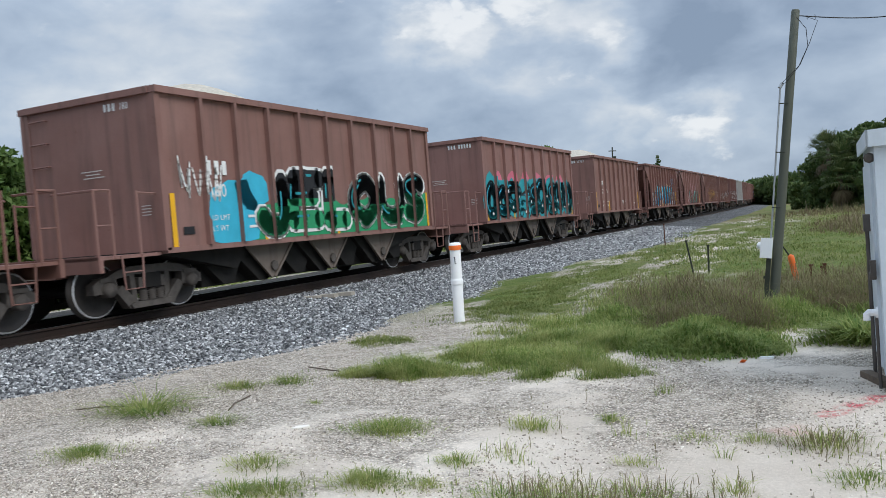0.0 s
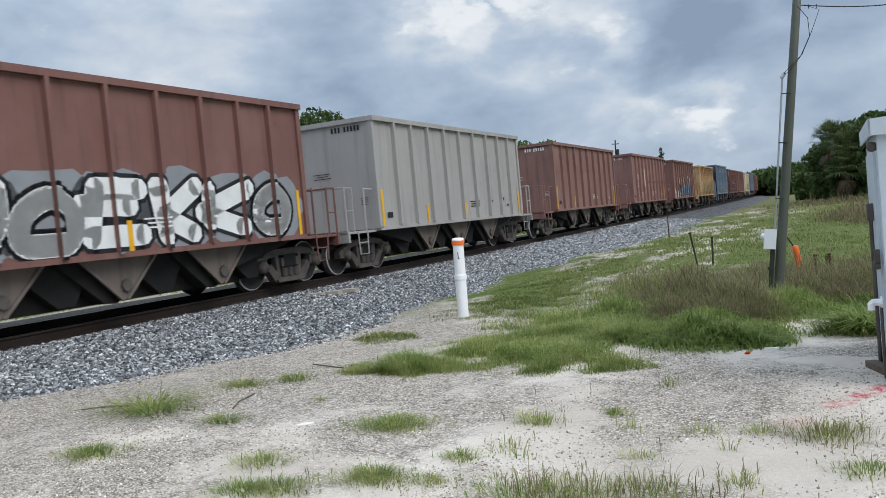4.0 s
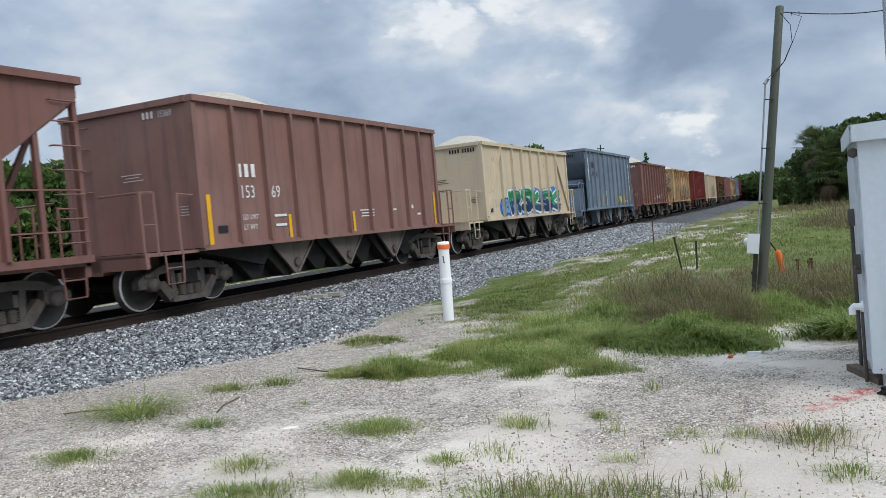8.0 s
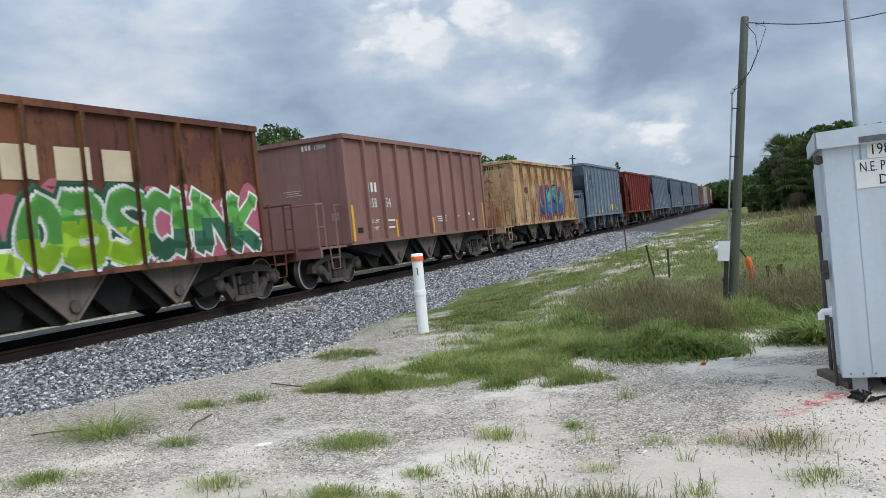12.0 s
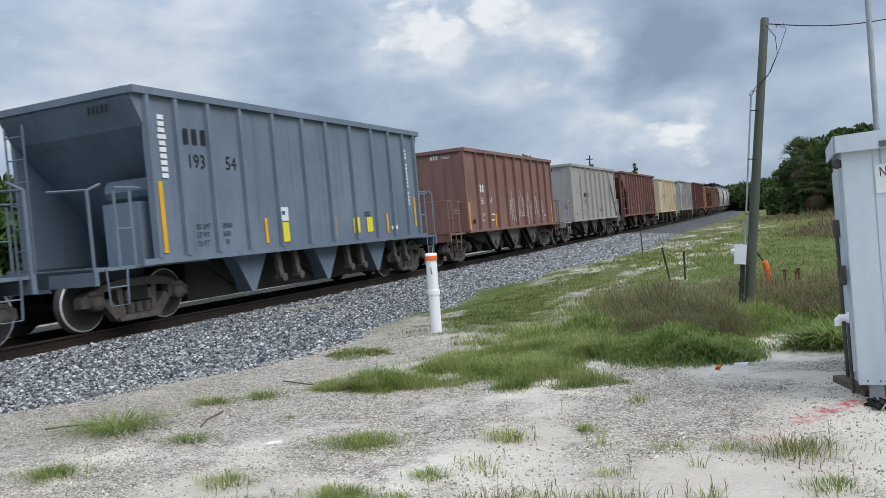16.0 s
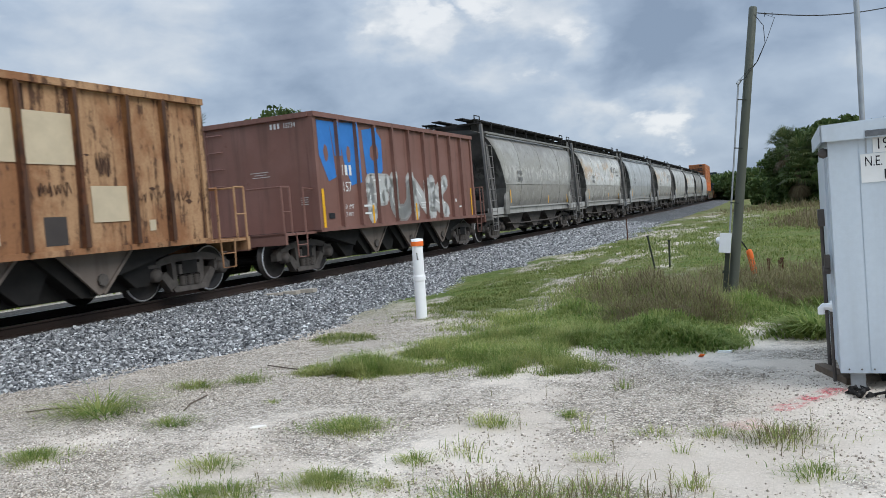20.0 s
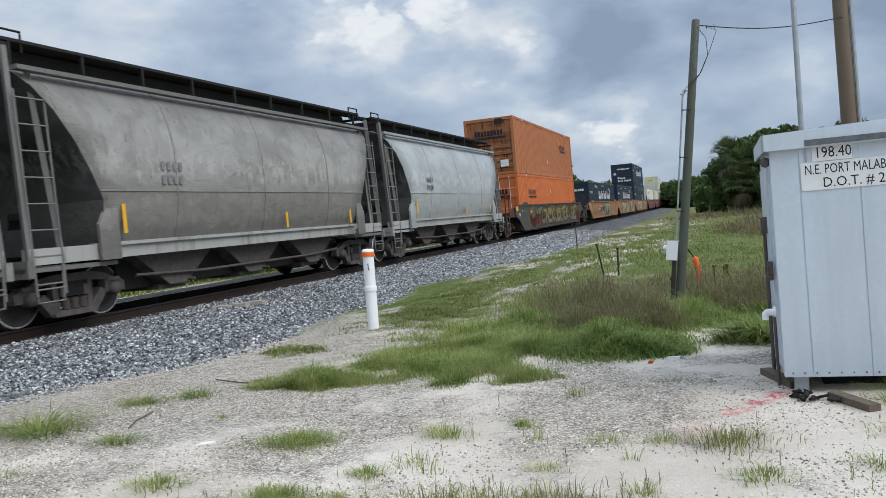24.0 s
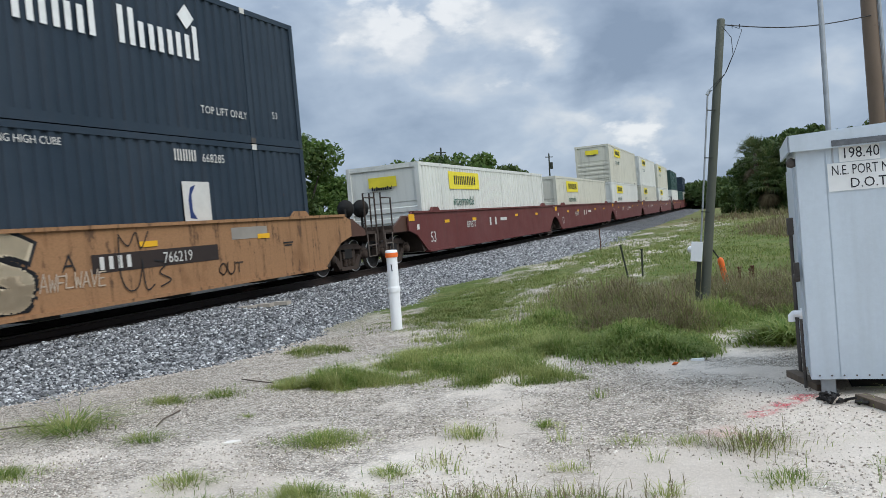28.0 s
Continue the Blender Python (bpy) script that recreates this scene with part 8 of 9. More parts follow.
def service_pole(x, y):
    z = gz(x, y)
    ob = thing("service_pole", "weathered wooden service pole leaning slightly, with cables", "utility pole", pose(x, y, z, 0, 7.3, 0))
    part("shaft", lambda bm: lathe(bm, [(0.072, -0.3), (0.068, 1.0), (0.062, 2.8), (0.057, 4.22), (0.045, 4.24)], "z", (0, 0, 0), 18), POLE_WOOD, ob)
    part("conduit", lambda bm: (pipe(bm, [(-0.10, -0.05, 0.05), (-0.10, -0.05, 1.0), (-0.125, -0.05, 3.15)], 0.013, 8), rod(bm, (-0.135, -0.06, 3.13), (-0.10, -0.04, 3.2), 0.026, 8)), GALV, ob, "thin grey riser conduit")
    mb = part("meter_box", lambda bm: box(bm, -0.22, -0.075, -0.14, 0.0, 0.68, 0.95), PVC, ob, "pale grey meter box")
    part("lid", lambda bm: (box(bm, -0.23, -0.065, -0.155, -0.142, 0.67, 0.96), rod(bm, (-0.222, -0.07, 0.84), (-0.27, -0.07, 0.84), 0.05, 12), rod(bm, (-0.27, -0.07, 0.84), (-0.285, -0.07, 0.84), 0.035, 12)), PVC, mb)
    part("conduit_board", lambda bm: (box(bm, -0.14, -0.075, -0.09, -0.06, 0.02, 0.68), box(bm, -0.16, -0.07, -0.10, -0.055, 0.36, 0.40)), DARK_STICK, ob, "dark wooden board below the meter box")
    part("bracket", lambda bm: [box(bm, -0.12, 0.0, -0.075, -0.068, zz, zz + 0.015) for zz in (1.4, 2.2, 2.9)], DARK_STICK, ob)
    part("drop_cable", lambda bm: (pipe(bm, [(0.02, -0.09, 4.12), (0.16, -0.1, 3.95), (0.2, -0.1, 3.7), (0.1, -0.1, 3.42), (-0.05, -0.09, 3.2), (-0.12, -0.06, 3.18)], 0.005, 5), pipe(bm, [(0.1, -0.06, 4.14), (0.3, -0.07, 4.06), (0.22, -0.1, 3.75), (0.12, -0.1, 3.45), (-0.1, -0.08, 3.2)], 0.004, 5)), WIRE, ob, "looped black drop cable")
    return Matrix(ob.matrix_basis) @ Vector((0.05, 0, 4.15))


def tall_pole(x, y, h):
    ob = thing("utility_pole", "tall weathered wooden utility pole behind the hut", "utility pole", pose(x, y, gz(x, y), 0, -0.4, 0))
    part("shaft", lambda bm: lathe(bm, [(0.13, -0.3), (0.12, 2.0), (0.10, h - 0.1), (0.08, h)], "z", (0, 0, 0), 18), POLE_BROWN, ob)
    part("conduit", lambda bm: pipe(bm, [(0.15, -0.04, 0), (0.13, -0.04, h * 0.8)], 0.028, 8), GALV, ob)


def overhead_cable(a, b):
    ob = tagged(new("overhead_cable"), "sagging black overhead cable between poles", "cable")
    def build(bm):
        for off in (0.0,):
            pts = [a.lerp(b, i / 12) + Vector((0, 0, -0.10 * math.sin(math.pi * i / 12) + off * math.sin(i * 1.1))) for i in range(13)]
            pipe(bm, pts, 0.008, 5)
        for i in (1, 2):
            p = a.lerp(b, 0.05 * i)
            rod(bm, p, p + Vector((0, 0, -0.06)), 0.006, 4)
    part("cable", build, WIRE, ob)


def equipment_hut(x, y):
    z = gz(x, y)
    ob = thing("equipment_hut", "pale grey aluminium trackside equipment hut on short legs", "equipment hut", pose(x, y, z, 0, 0, 0.5))
    w, d, b, t = 1.84, 1.84, 0.13, 1.92
    part("body", lambda bm: box(bm, 0, w, 0, d, b, t), HUT, ob)
    for i, (a, c) in enumerate(((0.004, 0.20), (0.208, 0.61), (0.618, 1.02), (1.028, 1.43), (1.438, w - 0.004))):
        part("panel", lambda bm: box(bm, a, c, -0.006, 0.0, b, t - 0.02), HUT, ob)
    part("roof", lambda bm: (prism(bm, [(-0.04, t), (w + 0.04, t), (w + 0.04, t + 0.085), (w / 2, t + 0.115), (-0.04, t + 0.085)], "y", -0.04, d + 0.04), box(bm, -0.05, w + 0.05, -0.05, -0.035, t - 0.04, t + 0.085), box(bm, -0.05, -0.035, -0.05, d + 0.05, t - 0.04, t + 0.085)), HUT, ob, "overhanging pale roof with a drip edge")
    part("worn_strip", lambda bm: box(bm, 0.25, w - 0.05, -0.055, -0.0505, t - 0.03, t + 0.015), plain("bare_worn_strip", (0.16, 0.17, 0.18), 0.7, 0.2, 0.4, 20), ob, "worn dark strip on the roof edge")
    part("rivets", lambda bm: [rod(bm, (0.06 + 0.085 * i, -0.006, b + 0.03), (0.06 + 0.085 * i, -0.010, b + 0.03), 0.007, 6) for i in range(21)], STEEL, ob)
    for lx in (0.12, w - 0.12):
        for ly in (0.08, d - 0.08):
            part("leg", lambda bm: (box(bm, -0.05, 0.05, -0.05, 0.05, -0.15, b),), GALV, ob, at=Matrix.Translation((lx, ly, 0)))
    # near-black block set in between the legs, filling the gap below the floor
    part("skirt", lambda bm: box(bm, 0.3, w - 0.1, 0.3, d - 0.3, -0.05, b), UNDER, ob)
    s1 = part("milepost_sign", lambda bm: box(bm, 0.30, 0.57, -0.014, -0.007, 1.77, 1.895), WHITE, ob, "small white sign with black numerals")
    lettering("198.40", 0.115, on_end(0.315, 1.795, -0.0155), BLACK, s1, 0.82)
    s2 = part("location_sign", lambda bm: box(bm, 0.215, 1.12, -0.012, -0.007, 1.555, 1.765), WHITE, ob, "white sign with black capitals")
    lettering("N.E. PORT MALABAR", 0.105, on_end(0.24, 1.675, -0.0135), BLACK, s2, 0.66)
    lettering("D.O.T. # 2", 0.105, on_end(0.36, 1.573, -0.0135), BLACK, s2, 0.9)
    part("sign_back", lambda bm: (box(bm, 0.25, 0.262, -0.012, -0.006, 1.77, 1.93),), GALV, ob)
    # the near side: door edge, hinges, hasp, conduits
    part("door", lambda bm: box(bm, -0.02, 0.0, 0.25, d - 0.25, b + 0.05, t - 0.15), HUT, ob)
    part("hasp", lambda bm: (box(bm, -0.06, -0.02, 0.16, 0.22, 0.92, 1.02), lathe(bm, [(0.03, -0.07), (0.035, -0.04), (0.03, -0.02)], "x", (0, 0.2, 0.9), 8)), STEEL, ob, "padlocked hasp")
    part("side_conduit", lambda bm: (pipe(bm, [(-0.02, 0.3, 0.60), (-0.085, 0.3, 0.60), (-0.10, 0.3, 0.585), (-0.10, 0.3, 0.54)], 0.028, 8), rod(bm, (-0.02, 0.3, 0.60), (-0.035, 0.3, 0.60), 0.045, 10)), PVC, ob, "white conduit elbow")
    part("side_pipe", lambda bm: (pipe(bm, [(-0.03, 0.3, -0.05), (-0.03, 0.3, 0.56)], 0.014, 6), pipe(bm, [(-0.045, 0.75, -0.05), (-0.045, 0.75, 1.25)], 0.016, 6), box(bm, -0.07, -0.02, 0.7, 0.85, 1.22, 1.36)), STEEL, ob, "dark riser pipes on the hut side")
    part("lifting_eye", lambda bm: lathe(bm, [(0.02, 0.0), (0.04, 0.01), (0.02, 0.03)], "y", (-0.03, 0.02, t - 0.12), 8), STEEL, ob)
    return ob


def mast(x, y, h):
    ob = thing("radio_mast", "thin grey radio mast beside the hut", "mast", pose(x, y, gz(x, y), 0, 0.4, 0))
    part("tube", lambda bm: lathe(bm, [(0.028, -0.2), (0.028, h * 0.6), (0.022, h), (0.01, h + 0.02)], "z", (0, 0, 0), 10), GALV, ob)


def orange_marker(x, y):
    ob = thing("cable_marker", "leaning orange cable marker post with a white base", "marker post", pose(x, y, gz(x, y), 4, -9, 0))
    part("sleeve", lambda bm: lathe(bm, [(0.05, 0.12), (0.052, 0.5), (0.045, 0.55), (0.01, 0.57)], "z", (0, 0, 0), 12), ORANGE, ob)
    part("base", lambda bm: lathe(bm, [(0.045, -0.1), (0.045, 0.13)], "z", (0, 0, 0), 12), PVC, ob)
    part("guy", lambda bm: rod(bm, (-0.02, 0, 0.56), (-0.12, 0, 0.82), 0.012, 5), WIRE, ob)


def stakes():
    for x, y, h, m, lean, lab in ((10.89, 13.73, 0.46, RUST_IRON, 2, "short rusty iron stake"), (11.12, 14.05, 0.44, RUST_IRON, -3, "short rusty iron stake"), (11.02, 14.6, 0.35, RUST_IRON, 5, "short rusty iron stake"),
                                  (8.44, 18.1, 0.75, DARK_STICK, -9, "thin dark stake standing in weeds"), (8.78, 17.95, 0.62, DARK_STICK, 2, "thin dark stake standing in weeds"), (5.28, 31.8, 0.85, RUST_IRON, 0, "thin rusty stake at the ballast edge")):
        ob = thing("stake", lab, "stake", pose(x, y, gz(x, y), 0, lean, 0), "stakes")
        part("shaft", lambda bm: (box(bm, -0.018, 0.018, -0.012, 0.012, -0.15, h), box(bm, -0.03, 0.03, -0.016, 0.016, h - 0.03, h)), m, ob)


def ground_litter():
    for p, q, lab in (((11.46, 7.50), (11.67, 6.92), "weathered grey timber lying by the hut"), ((11.90, 6.56), (12.12, 6.16), "short split grey timber on the sand"), ((12.3, 6.5), (13.2, 6.35), "weathered grey timber lying by the hut")):
        ob = tagged(new("timber"), lab, "timber", "timbers")
        part("board", lambda bm: beam(bm, (p[0], p[1], gz(*p) + 0.025), (q[0], q[1], gz(*q) + 0.02), 0.09, 0.06), BOARD, ob)
    rng = random.Random(8)
    for i in range(7):
        x, y = 11.68 + rng.uniform(-0.1, 0.25), 6.52 + rng.uniform(-0.08, 0.1)
        ob = thing("rubber_scrap", "scrap of black rubber on the sand", "scrap", pose(x, y, gz(x, y), 0, 0, rng.uniform(0, 180)), "scraps")
        part("scrap", lambda bm: pipe(bm, [(rng.uniform(-0.07, 0.07), rng.uniform(-0.05, 0.05), rng.uniform(0.0, 0.06)) for _ in range(6)], rng.uniform(0.009, 0.018), 5), UNDER, ob)
    for x, y in ((10.42, 8.12),):
        ob = thing("orange_tag", "small orange survey tag stuck in the sand", "survey tag", pose(x, y, gz(x, y) + 0.01, 60, 8, 25), "survey tags")
        part("tag", lambda bm: (box(bm, -0.022, 0.022, -0.004, 0.004, -0.02, 0.045), box(bm, -0.005, 0.005, -0.006, 0.006, -0.06, 0.03)), ORANGE, ob)
    x, y = 10.62, 8.35
    ob = thing("white_scrap", "flat white scrap lying on the sand", "scrap", pose(x, y, gz(x, y), 0, 0, 10))
    part("scrap", lambda bm: prism(bm, [(-0.07, -0.02), (0.06, -0.03), (0.07, 0.02), (-0.05, 0.025)], "z", 0.0, 0.02), PVC, ob)
    x, y = 7.34, 5.17
    ob = thing("pale_stone", "flat pale stone on the sand", "stone", pose(x, y, gz(x, y), 0, 0, 30))
    part("stone", lambda bm: prism(bm, [(-0.07, -0.03), (0.0, -0.045), (0.075, -0.01), (0.06, 0.035), (-0.03, 0.04)], "z", -0.02, 0.014), plain("pale_stone_face", (0.78, 0.73, 0.65), 0.9, 0, 0.1), ob)
    for i, (x, y, a) in enumerate(((4.75, 5.5, 20), (6.1, 5.9, 110), (6.9, 7.6, 170), (5.9, 7.6, 160))):
        ob = thing("twig", "dry grey twig on the sand", "twig", pose(x, y, gz(x, y) + 0.012, 0, 0, a), "twigs")
        part("stick", lambda bm: pipe(bm, [(-0.3, 0, 0.0), (-0.05, 0.03, 0.01), (0.3, 0.0, 0.004)], 0.008, 5), BOARD, ob)
    # stones laid by the rail
    for x, y in ((2.3, 13.0), (2.5, 13.3), (2.7, 13.6)):
        ob = thing("tie_end", "pale broken tie end beside the rail", "timber", pose(x - 0.35, y, -0.19, 0, 0, 15), "tie ends")
        part("block", lambda bm: prism(bm, [(-0.16, -0.08), (0.14, -0.10), (0.18, 0.06), (-0.12, 0.09)], "z", -0.02, 0.05), plain("pale_block", (0.45, 0.40, 0.33), 0.9), ob)


def orange_netting():
    """Remains of an orange barrier net between the iron stakes."""
    ob = tagged(new("barrier_net"), "torn orange barrier net hanging on iron stakes", "net")
    rng = random.Random(3)
    def build(bm):
        for i in range(5):
            x = 10.9 + 0.05 * i
            pipe(bm, [(x, 13.78 + 0.04 * i, gz(10.9, 13.8) + 0.02), (x + rng.uniform(-0.02, 0.02), 13.78 + 0.04 * i, gz(10.9, 13.8) + rng.uniform(0.08, 0.2))], 0.005, 4)
        for i in range(2):
            z = gz(10.9, 13.8) + 0.07 + 0.09 * i
            pipe(bm, [(10.88, 13.74, z), (11.0, 13.9, z - 0.02 + rng.uniform(-0.02, 0.02)), (11.15, 14.1, z)], 0.006, 4)
    part("mesh", build, ORANGE, ob)


orange_netting()
marker_post(5.95, 11.25)
TOP = service_pole(10.41, 12.68)
tall_pole(13.06, 14.0, 8.5)
overhead_cable(TOP, Vector((13.05, 13.9, 3.68)))
equipment_hut(11.585, 6.74)
mast(12.02, 9.6, 6.2)
orange_marker(10.67, 14.6)
stakes()
ground_litter()


# ---- plants ----
def leaf_material(name, a, b, c, back=0.25):
    m, nt, bs = shader(name)
    t = Tree(nt)
    r = nt.nodes.new("ShaderNodeNewGeometry").outputs["Random Per Island"]
    ramp = nt.nodes.new("ShaderNodeValToRGB")
    els = ramp.color_ramp.elements
    els[0].color, els[1].color = (*a, 1), (*c, 1)
    els.new(0.5).color = (*b, 1)
    t.link(r, ramp.inputs[0])
    col = t.mix(t.step(t.noise(0.6, 3, 0.5), 0.35, 0.7, 0.45), ramp.outputs[0], mul(a, 0.75))
    col = t.mix(t.step(t.noise(2.6, 4, 0.6, shift=(3, 3, 0)), 0.42, 0.62, 0.4), col, c)
    t.link(col, bs.inputs["Base Color"])
    bs.inputs["Roughness"].default_value = 0.6
    bs.inputs["Specular IOR Level"].default_value = 0.2
    # light comes through the leaf from behind
    through_leaf = nt.nodes.new("ShaderNodeBsdfTranslucent")
    t.link(col, through_leaf.inputs["Color"])
    both = nt.nodes.new("ShaderNodeMixShader")
    both.inputs[0].default_value = back
    t.link(bs.outputs[0], both.inputs[1])
    t.link(through_leaf.outputs[0], both.inputs[2])
    t.link(both.outputs[0], nt.nodes["Material Output"].inputs["Surface"])
    return m


GRASS = leaf_material("green_grass", (0.105, 0.185, 0.035), (0.245, 0.335, 0.075), (0.54, 0.52, 0.22), 0.5)
GRASS_DRY = leaf_material("dry_weeds", (0.18, 0.135, 0.08), (0.28, 0.215, 0.135), (0.21, 0.215, 0.08), 0.35)
WEEDS = leaf_material("leafy_weeds", (0.11, 0.195, 0.04), (0.235, 0.315, 0.08), (0.43, 0.46, 0.17), 0.5)
MEADOW = leaf_material("meadow_grass", (0.095, 0.15, 0.03), (0.18, 0.235, 0.058), (0.36, 0.36, 0.14), 0.4)
LEAVES = leaf_material("tree_leaves", (0.05, 0.10, 0.02), (0.085, 0.15, 0.032), (0.16, 0.22, 0.06), 0.35)
LEAVES_DARK = leaf_material("dark_tree_leaves", (0.04, 0.072, 0.022), (0.065, 0.11, 0.03), (0.12, 0.155, 0.05), 0.3)
PALM = leaf_material("palm_fronds", (0.04, 0.07, 0.022), (0.065, 0.10, 0.03), (0.13, 0.14, 0.055))
PALM_DEAD = leaf_material("dead_fronds", (0.11, 0.08, 0.045), (0.16, 0.12, 0.07), (0.20, 0.16, 0.09))
BARK = plain("grey_bark", (0.12, 0.10, 0.08), 0.9, 0, 0.4, 6, 0.6)


def blades_mesh(name, x, y, h, w, lean, mat, rng, z=None, a=None):
    """Grass blades, each a bent tapering strip."""
    n = len(x)
    z = ground_height(x, y) if z is None else z
    a = rng.uniform(0, 6.283, n) if a is None else a + rng.normal(0, 0.7, n)
    dx, dy = np.cos(a), np.sin(a)
    px, py = -dy, dx
    l = lean * rng.uniform(0.2, 1.3, n)
    out = []
    for f, ww in ((0.0, 1.0), (0.55, 0.75)):
        k = (f ** 1.8) * l * h
        for s in (-1, 1):
            out.append(np.stack([x + dx * k + px * w * ww * s, y + dy * k + py * w * ww * s, z - 0.02 * (f == 0) + f * h], -1))
    k = l * h
    out.append(np.stack([x + dx * k, y + dy * k, z + h * np.clip(1.0 - 0.22 * l, 0.45, 1)], -1))
    v = np.stack(out, 1).reshape(-1, 3)
    b = 5 * np.arange(n)[:, None]
    quads = (b + np.array([0, 1, 3, 2])).tolist()
    tris = (b + np.array([2, 3, 4])).tolist()
    return raw_mesh(name, v, quads + tris, [mat])


def tuft(x, y, r, h, n, mat=None, label="tuft of green grass in the sand", lean=0.8, w=0.0028):
    n, h, r, lean = int(n * 1.7), h * 0.72, r * 1.15, lean * 1.6
    rng = np.random.default_rng(int(abs(x * 1000 + y * 37)))
    rr = r * np.minimum(np.abs(rng.normal(0, 0.6, n)) + 0.15 * rng.random(n), 1.5)
    a = rng.uniform(0, 6.283, n)
    rr *= 1 + 0.25 * np.sin(3 * a + x * 9) + 0.15 * np.sin(5 * a + y * 7)
    px, py = x + rr * np.cos(a) * 1.25, y + rr * np.sin(a) * 0.8
    stalk = np.where(rng.random(n) < 0.06, 1.8, 1.0)
    hh = stalk * h * rng.uniform(0.45, 1.2, n) * np.clip(1.15 - 0.5 * rr / r, 0.4, 1.2)
    ob = tagged(new("grass_tuft", blades_mesh("grass_tuft", px, py, hh, w * rng.uniform(0.5, 1.3, n) / stalk, lean * 1.5, mat or GRASS, rng, a=a)), label, "grass", "grass tufts", "stuff")
    return ob


def make_tufts():
    dry = "sparse tuft of dry and green grass in the sand"
    for x, y, r, h, n, lean in ((5.32, 5.48, 0.26, 0.30, 190, 1.5), (6.07, 4.16, 0.24, 0.10, 420, 0.9), (6.46, 5.18, 0.16, 0.12, 150, 1.3), (7.67, 4.21, 0.16, 0.12, 160, 1.2), (8.11, 5.26, 0.24, 0.13, 520, 0.9),
                                (9.18, 5.56, 0.13, 0.17, 130, 0.6), (5.49, 6.62, 0.22, 0.12, 260, 0.9), (5.96, 6.89, 0.20, 0.17, 160, 0.8), (8.99, 4.64, 0.10, 0.10, 110, 0.9), (9.69, 5.89, 0.07, 0.08, 90, 0.8),
                                (8.62, 4.12, 0.20, 0.10, 500, 0.9), (9.01, 4.16, 0.10, 0.08, 110, 0.9), (8.15, 3.80, 0.16, 0.10, 240, 1.0), (10.76, 5.49, 0.08, 0.10, 60, 0.8), (10.39, 5.48, 0.12, 0.10, 50, 0.8),
                                (7.93, 3.70, 0.18, 0.09, 240, 1.0), (10.73, 4.47, 0.08, 0.14, 50, 0.6), (11.35, 4.77, 0.14, 0.10, 110, 0.9), (9.89, 5.52, 0.05, 0.20, 14, 0.4), (9.93, 6.78, 0.08, 0.15, 30, 0.6), (6.9, 6.0, 0.06, 0.06, 30, 1.0),
                                (9.2, 4.9, 0.12, 0.16, 26, 0.5), (9.35, 4.75, 0.08, 0.2, 16, 0.4), (10.1, 4.9, 0.10, 0.08, 60, 0.9), (10.6, 5.1, 0.05, 0.14, 16, 0.5), (12.2, 5.6, 0.2, 0.12, 60, 1.0), (12.6, 5.2, 0.2, 0.12, 70, 1.0), (12.0, 5.0, 0.12, 0.12, 60, 0.9)):
        tuft(x, y, r, h, n, lean=lean, w=0.0055 if h > 0.25 else 0.0028)
    tuft(11.15, 5.45, 0.24, 0.16, 150, GRASS_DRY, dry, 0.7)
    tuft(11.2, 5.42, 0.24, 0.15, 130, GRASS, dry, 0.7)
    for x, y, r, n in ((9.55, 4.08, 0.20, 300), (9.84, 4.2, 0.20, 260), (10.22, 4.28, 0.18, 260), (9.75, 3.95, 0.22, 240), (10.5, 4.1, 0.2, 160), (10.0, 4.02, 0.2, 200)):
        tuft(x, y, r * 1.2, 0.13, n // 3, lean=0.9)
        tuft(x + 0.1, y + 0.05, r * 1.2, 0.20, n // 6, GRASS_DRY, dry, 0.4)
    tuft(11.5, 9.4, 0.30, 0.38, 700, WEEDS, "dark green weed clump beside the hut", 0.8, 0.012)
    tuft(12.45, 6.45, 0.25, 0.25, 120, lean=0.9)


def field(name, spots, n, h, w, lean, mat, seed, label, category="grass"):
    """Grass over irregular patches: (x, y, rx, ry, share)."""
    rng = np.random.default_rng(seed)
    xs, ys, hs = [], [], []
    total = sum(s[4] for s in spots)
    for x, y, rx, ry, share in spots:
        m = int(n * share / total)
        a = rng.uniform(0, 6.283, m)
        r = np.sqrt(rng.random(m)) * (0.95 + 0.16 * np.abs(rng.normal(0, 1, m)))
        wob = 1 + 0.24 * np.sin(2 * a + x * 3) + 0.18 * np.sin(5 * a + y) + 0.12 * np.sin(11 * a + x)
        xs.append(x + rx * r * wob * np.cos(a))
        ys.append(y + ry * r * wob * np.sin(a))
        hs.append(h * np.clip(1.1 - 0.7 * r ** 3, 0.25, 1.2) * (0.3 + 0.9 * rng.random(m) ** 1.4) * np.where(rng.random(m) < 0.05, 1.7, 1))
    x, y, hh = map(np.concatenate, (xs, ys, hs))
    keep = np.sin(x * 5.3 + 2 * np.sin(y * 3.1)) * np.sin(y * 4.7 + 1.5 * np.sin(x * 2.9)) + rng.normal(0, 0.35, len(x)) > -0.22
    x, y, hh = x[keep], y[keep], hh[keep]
    clump = 0.8 + 0.45 * np.sin(x * 3.1 + 1.7 * np.sin(y * 2.3)) * np.sin(y * 2.7 + np.sin(x * 1.9))
    ob = new(name, blades_mesh(name, x, y, hh * clump, w * rng.uniform(0.6, 1.3, len(x)), lean, mat, rng))
    return tagged(ob, label, category, kind="stuff")


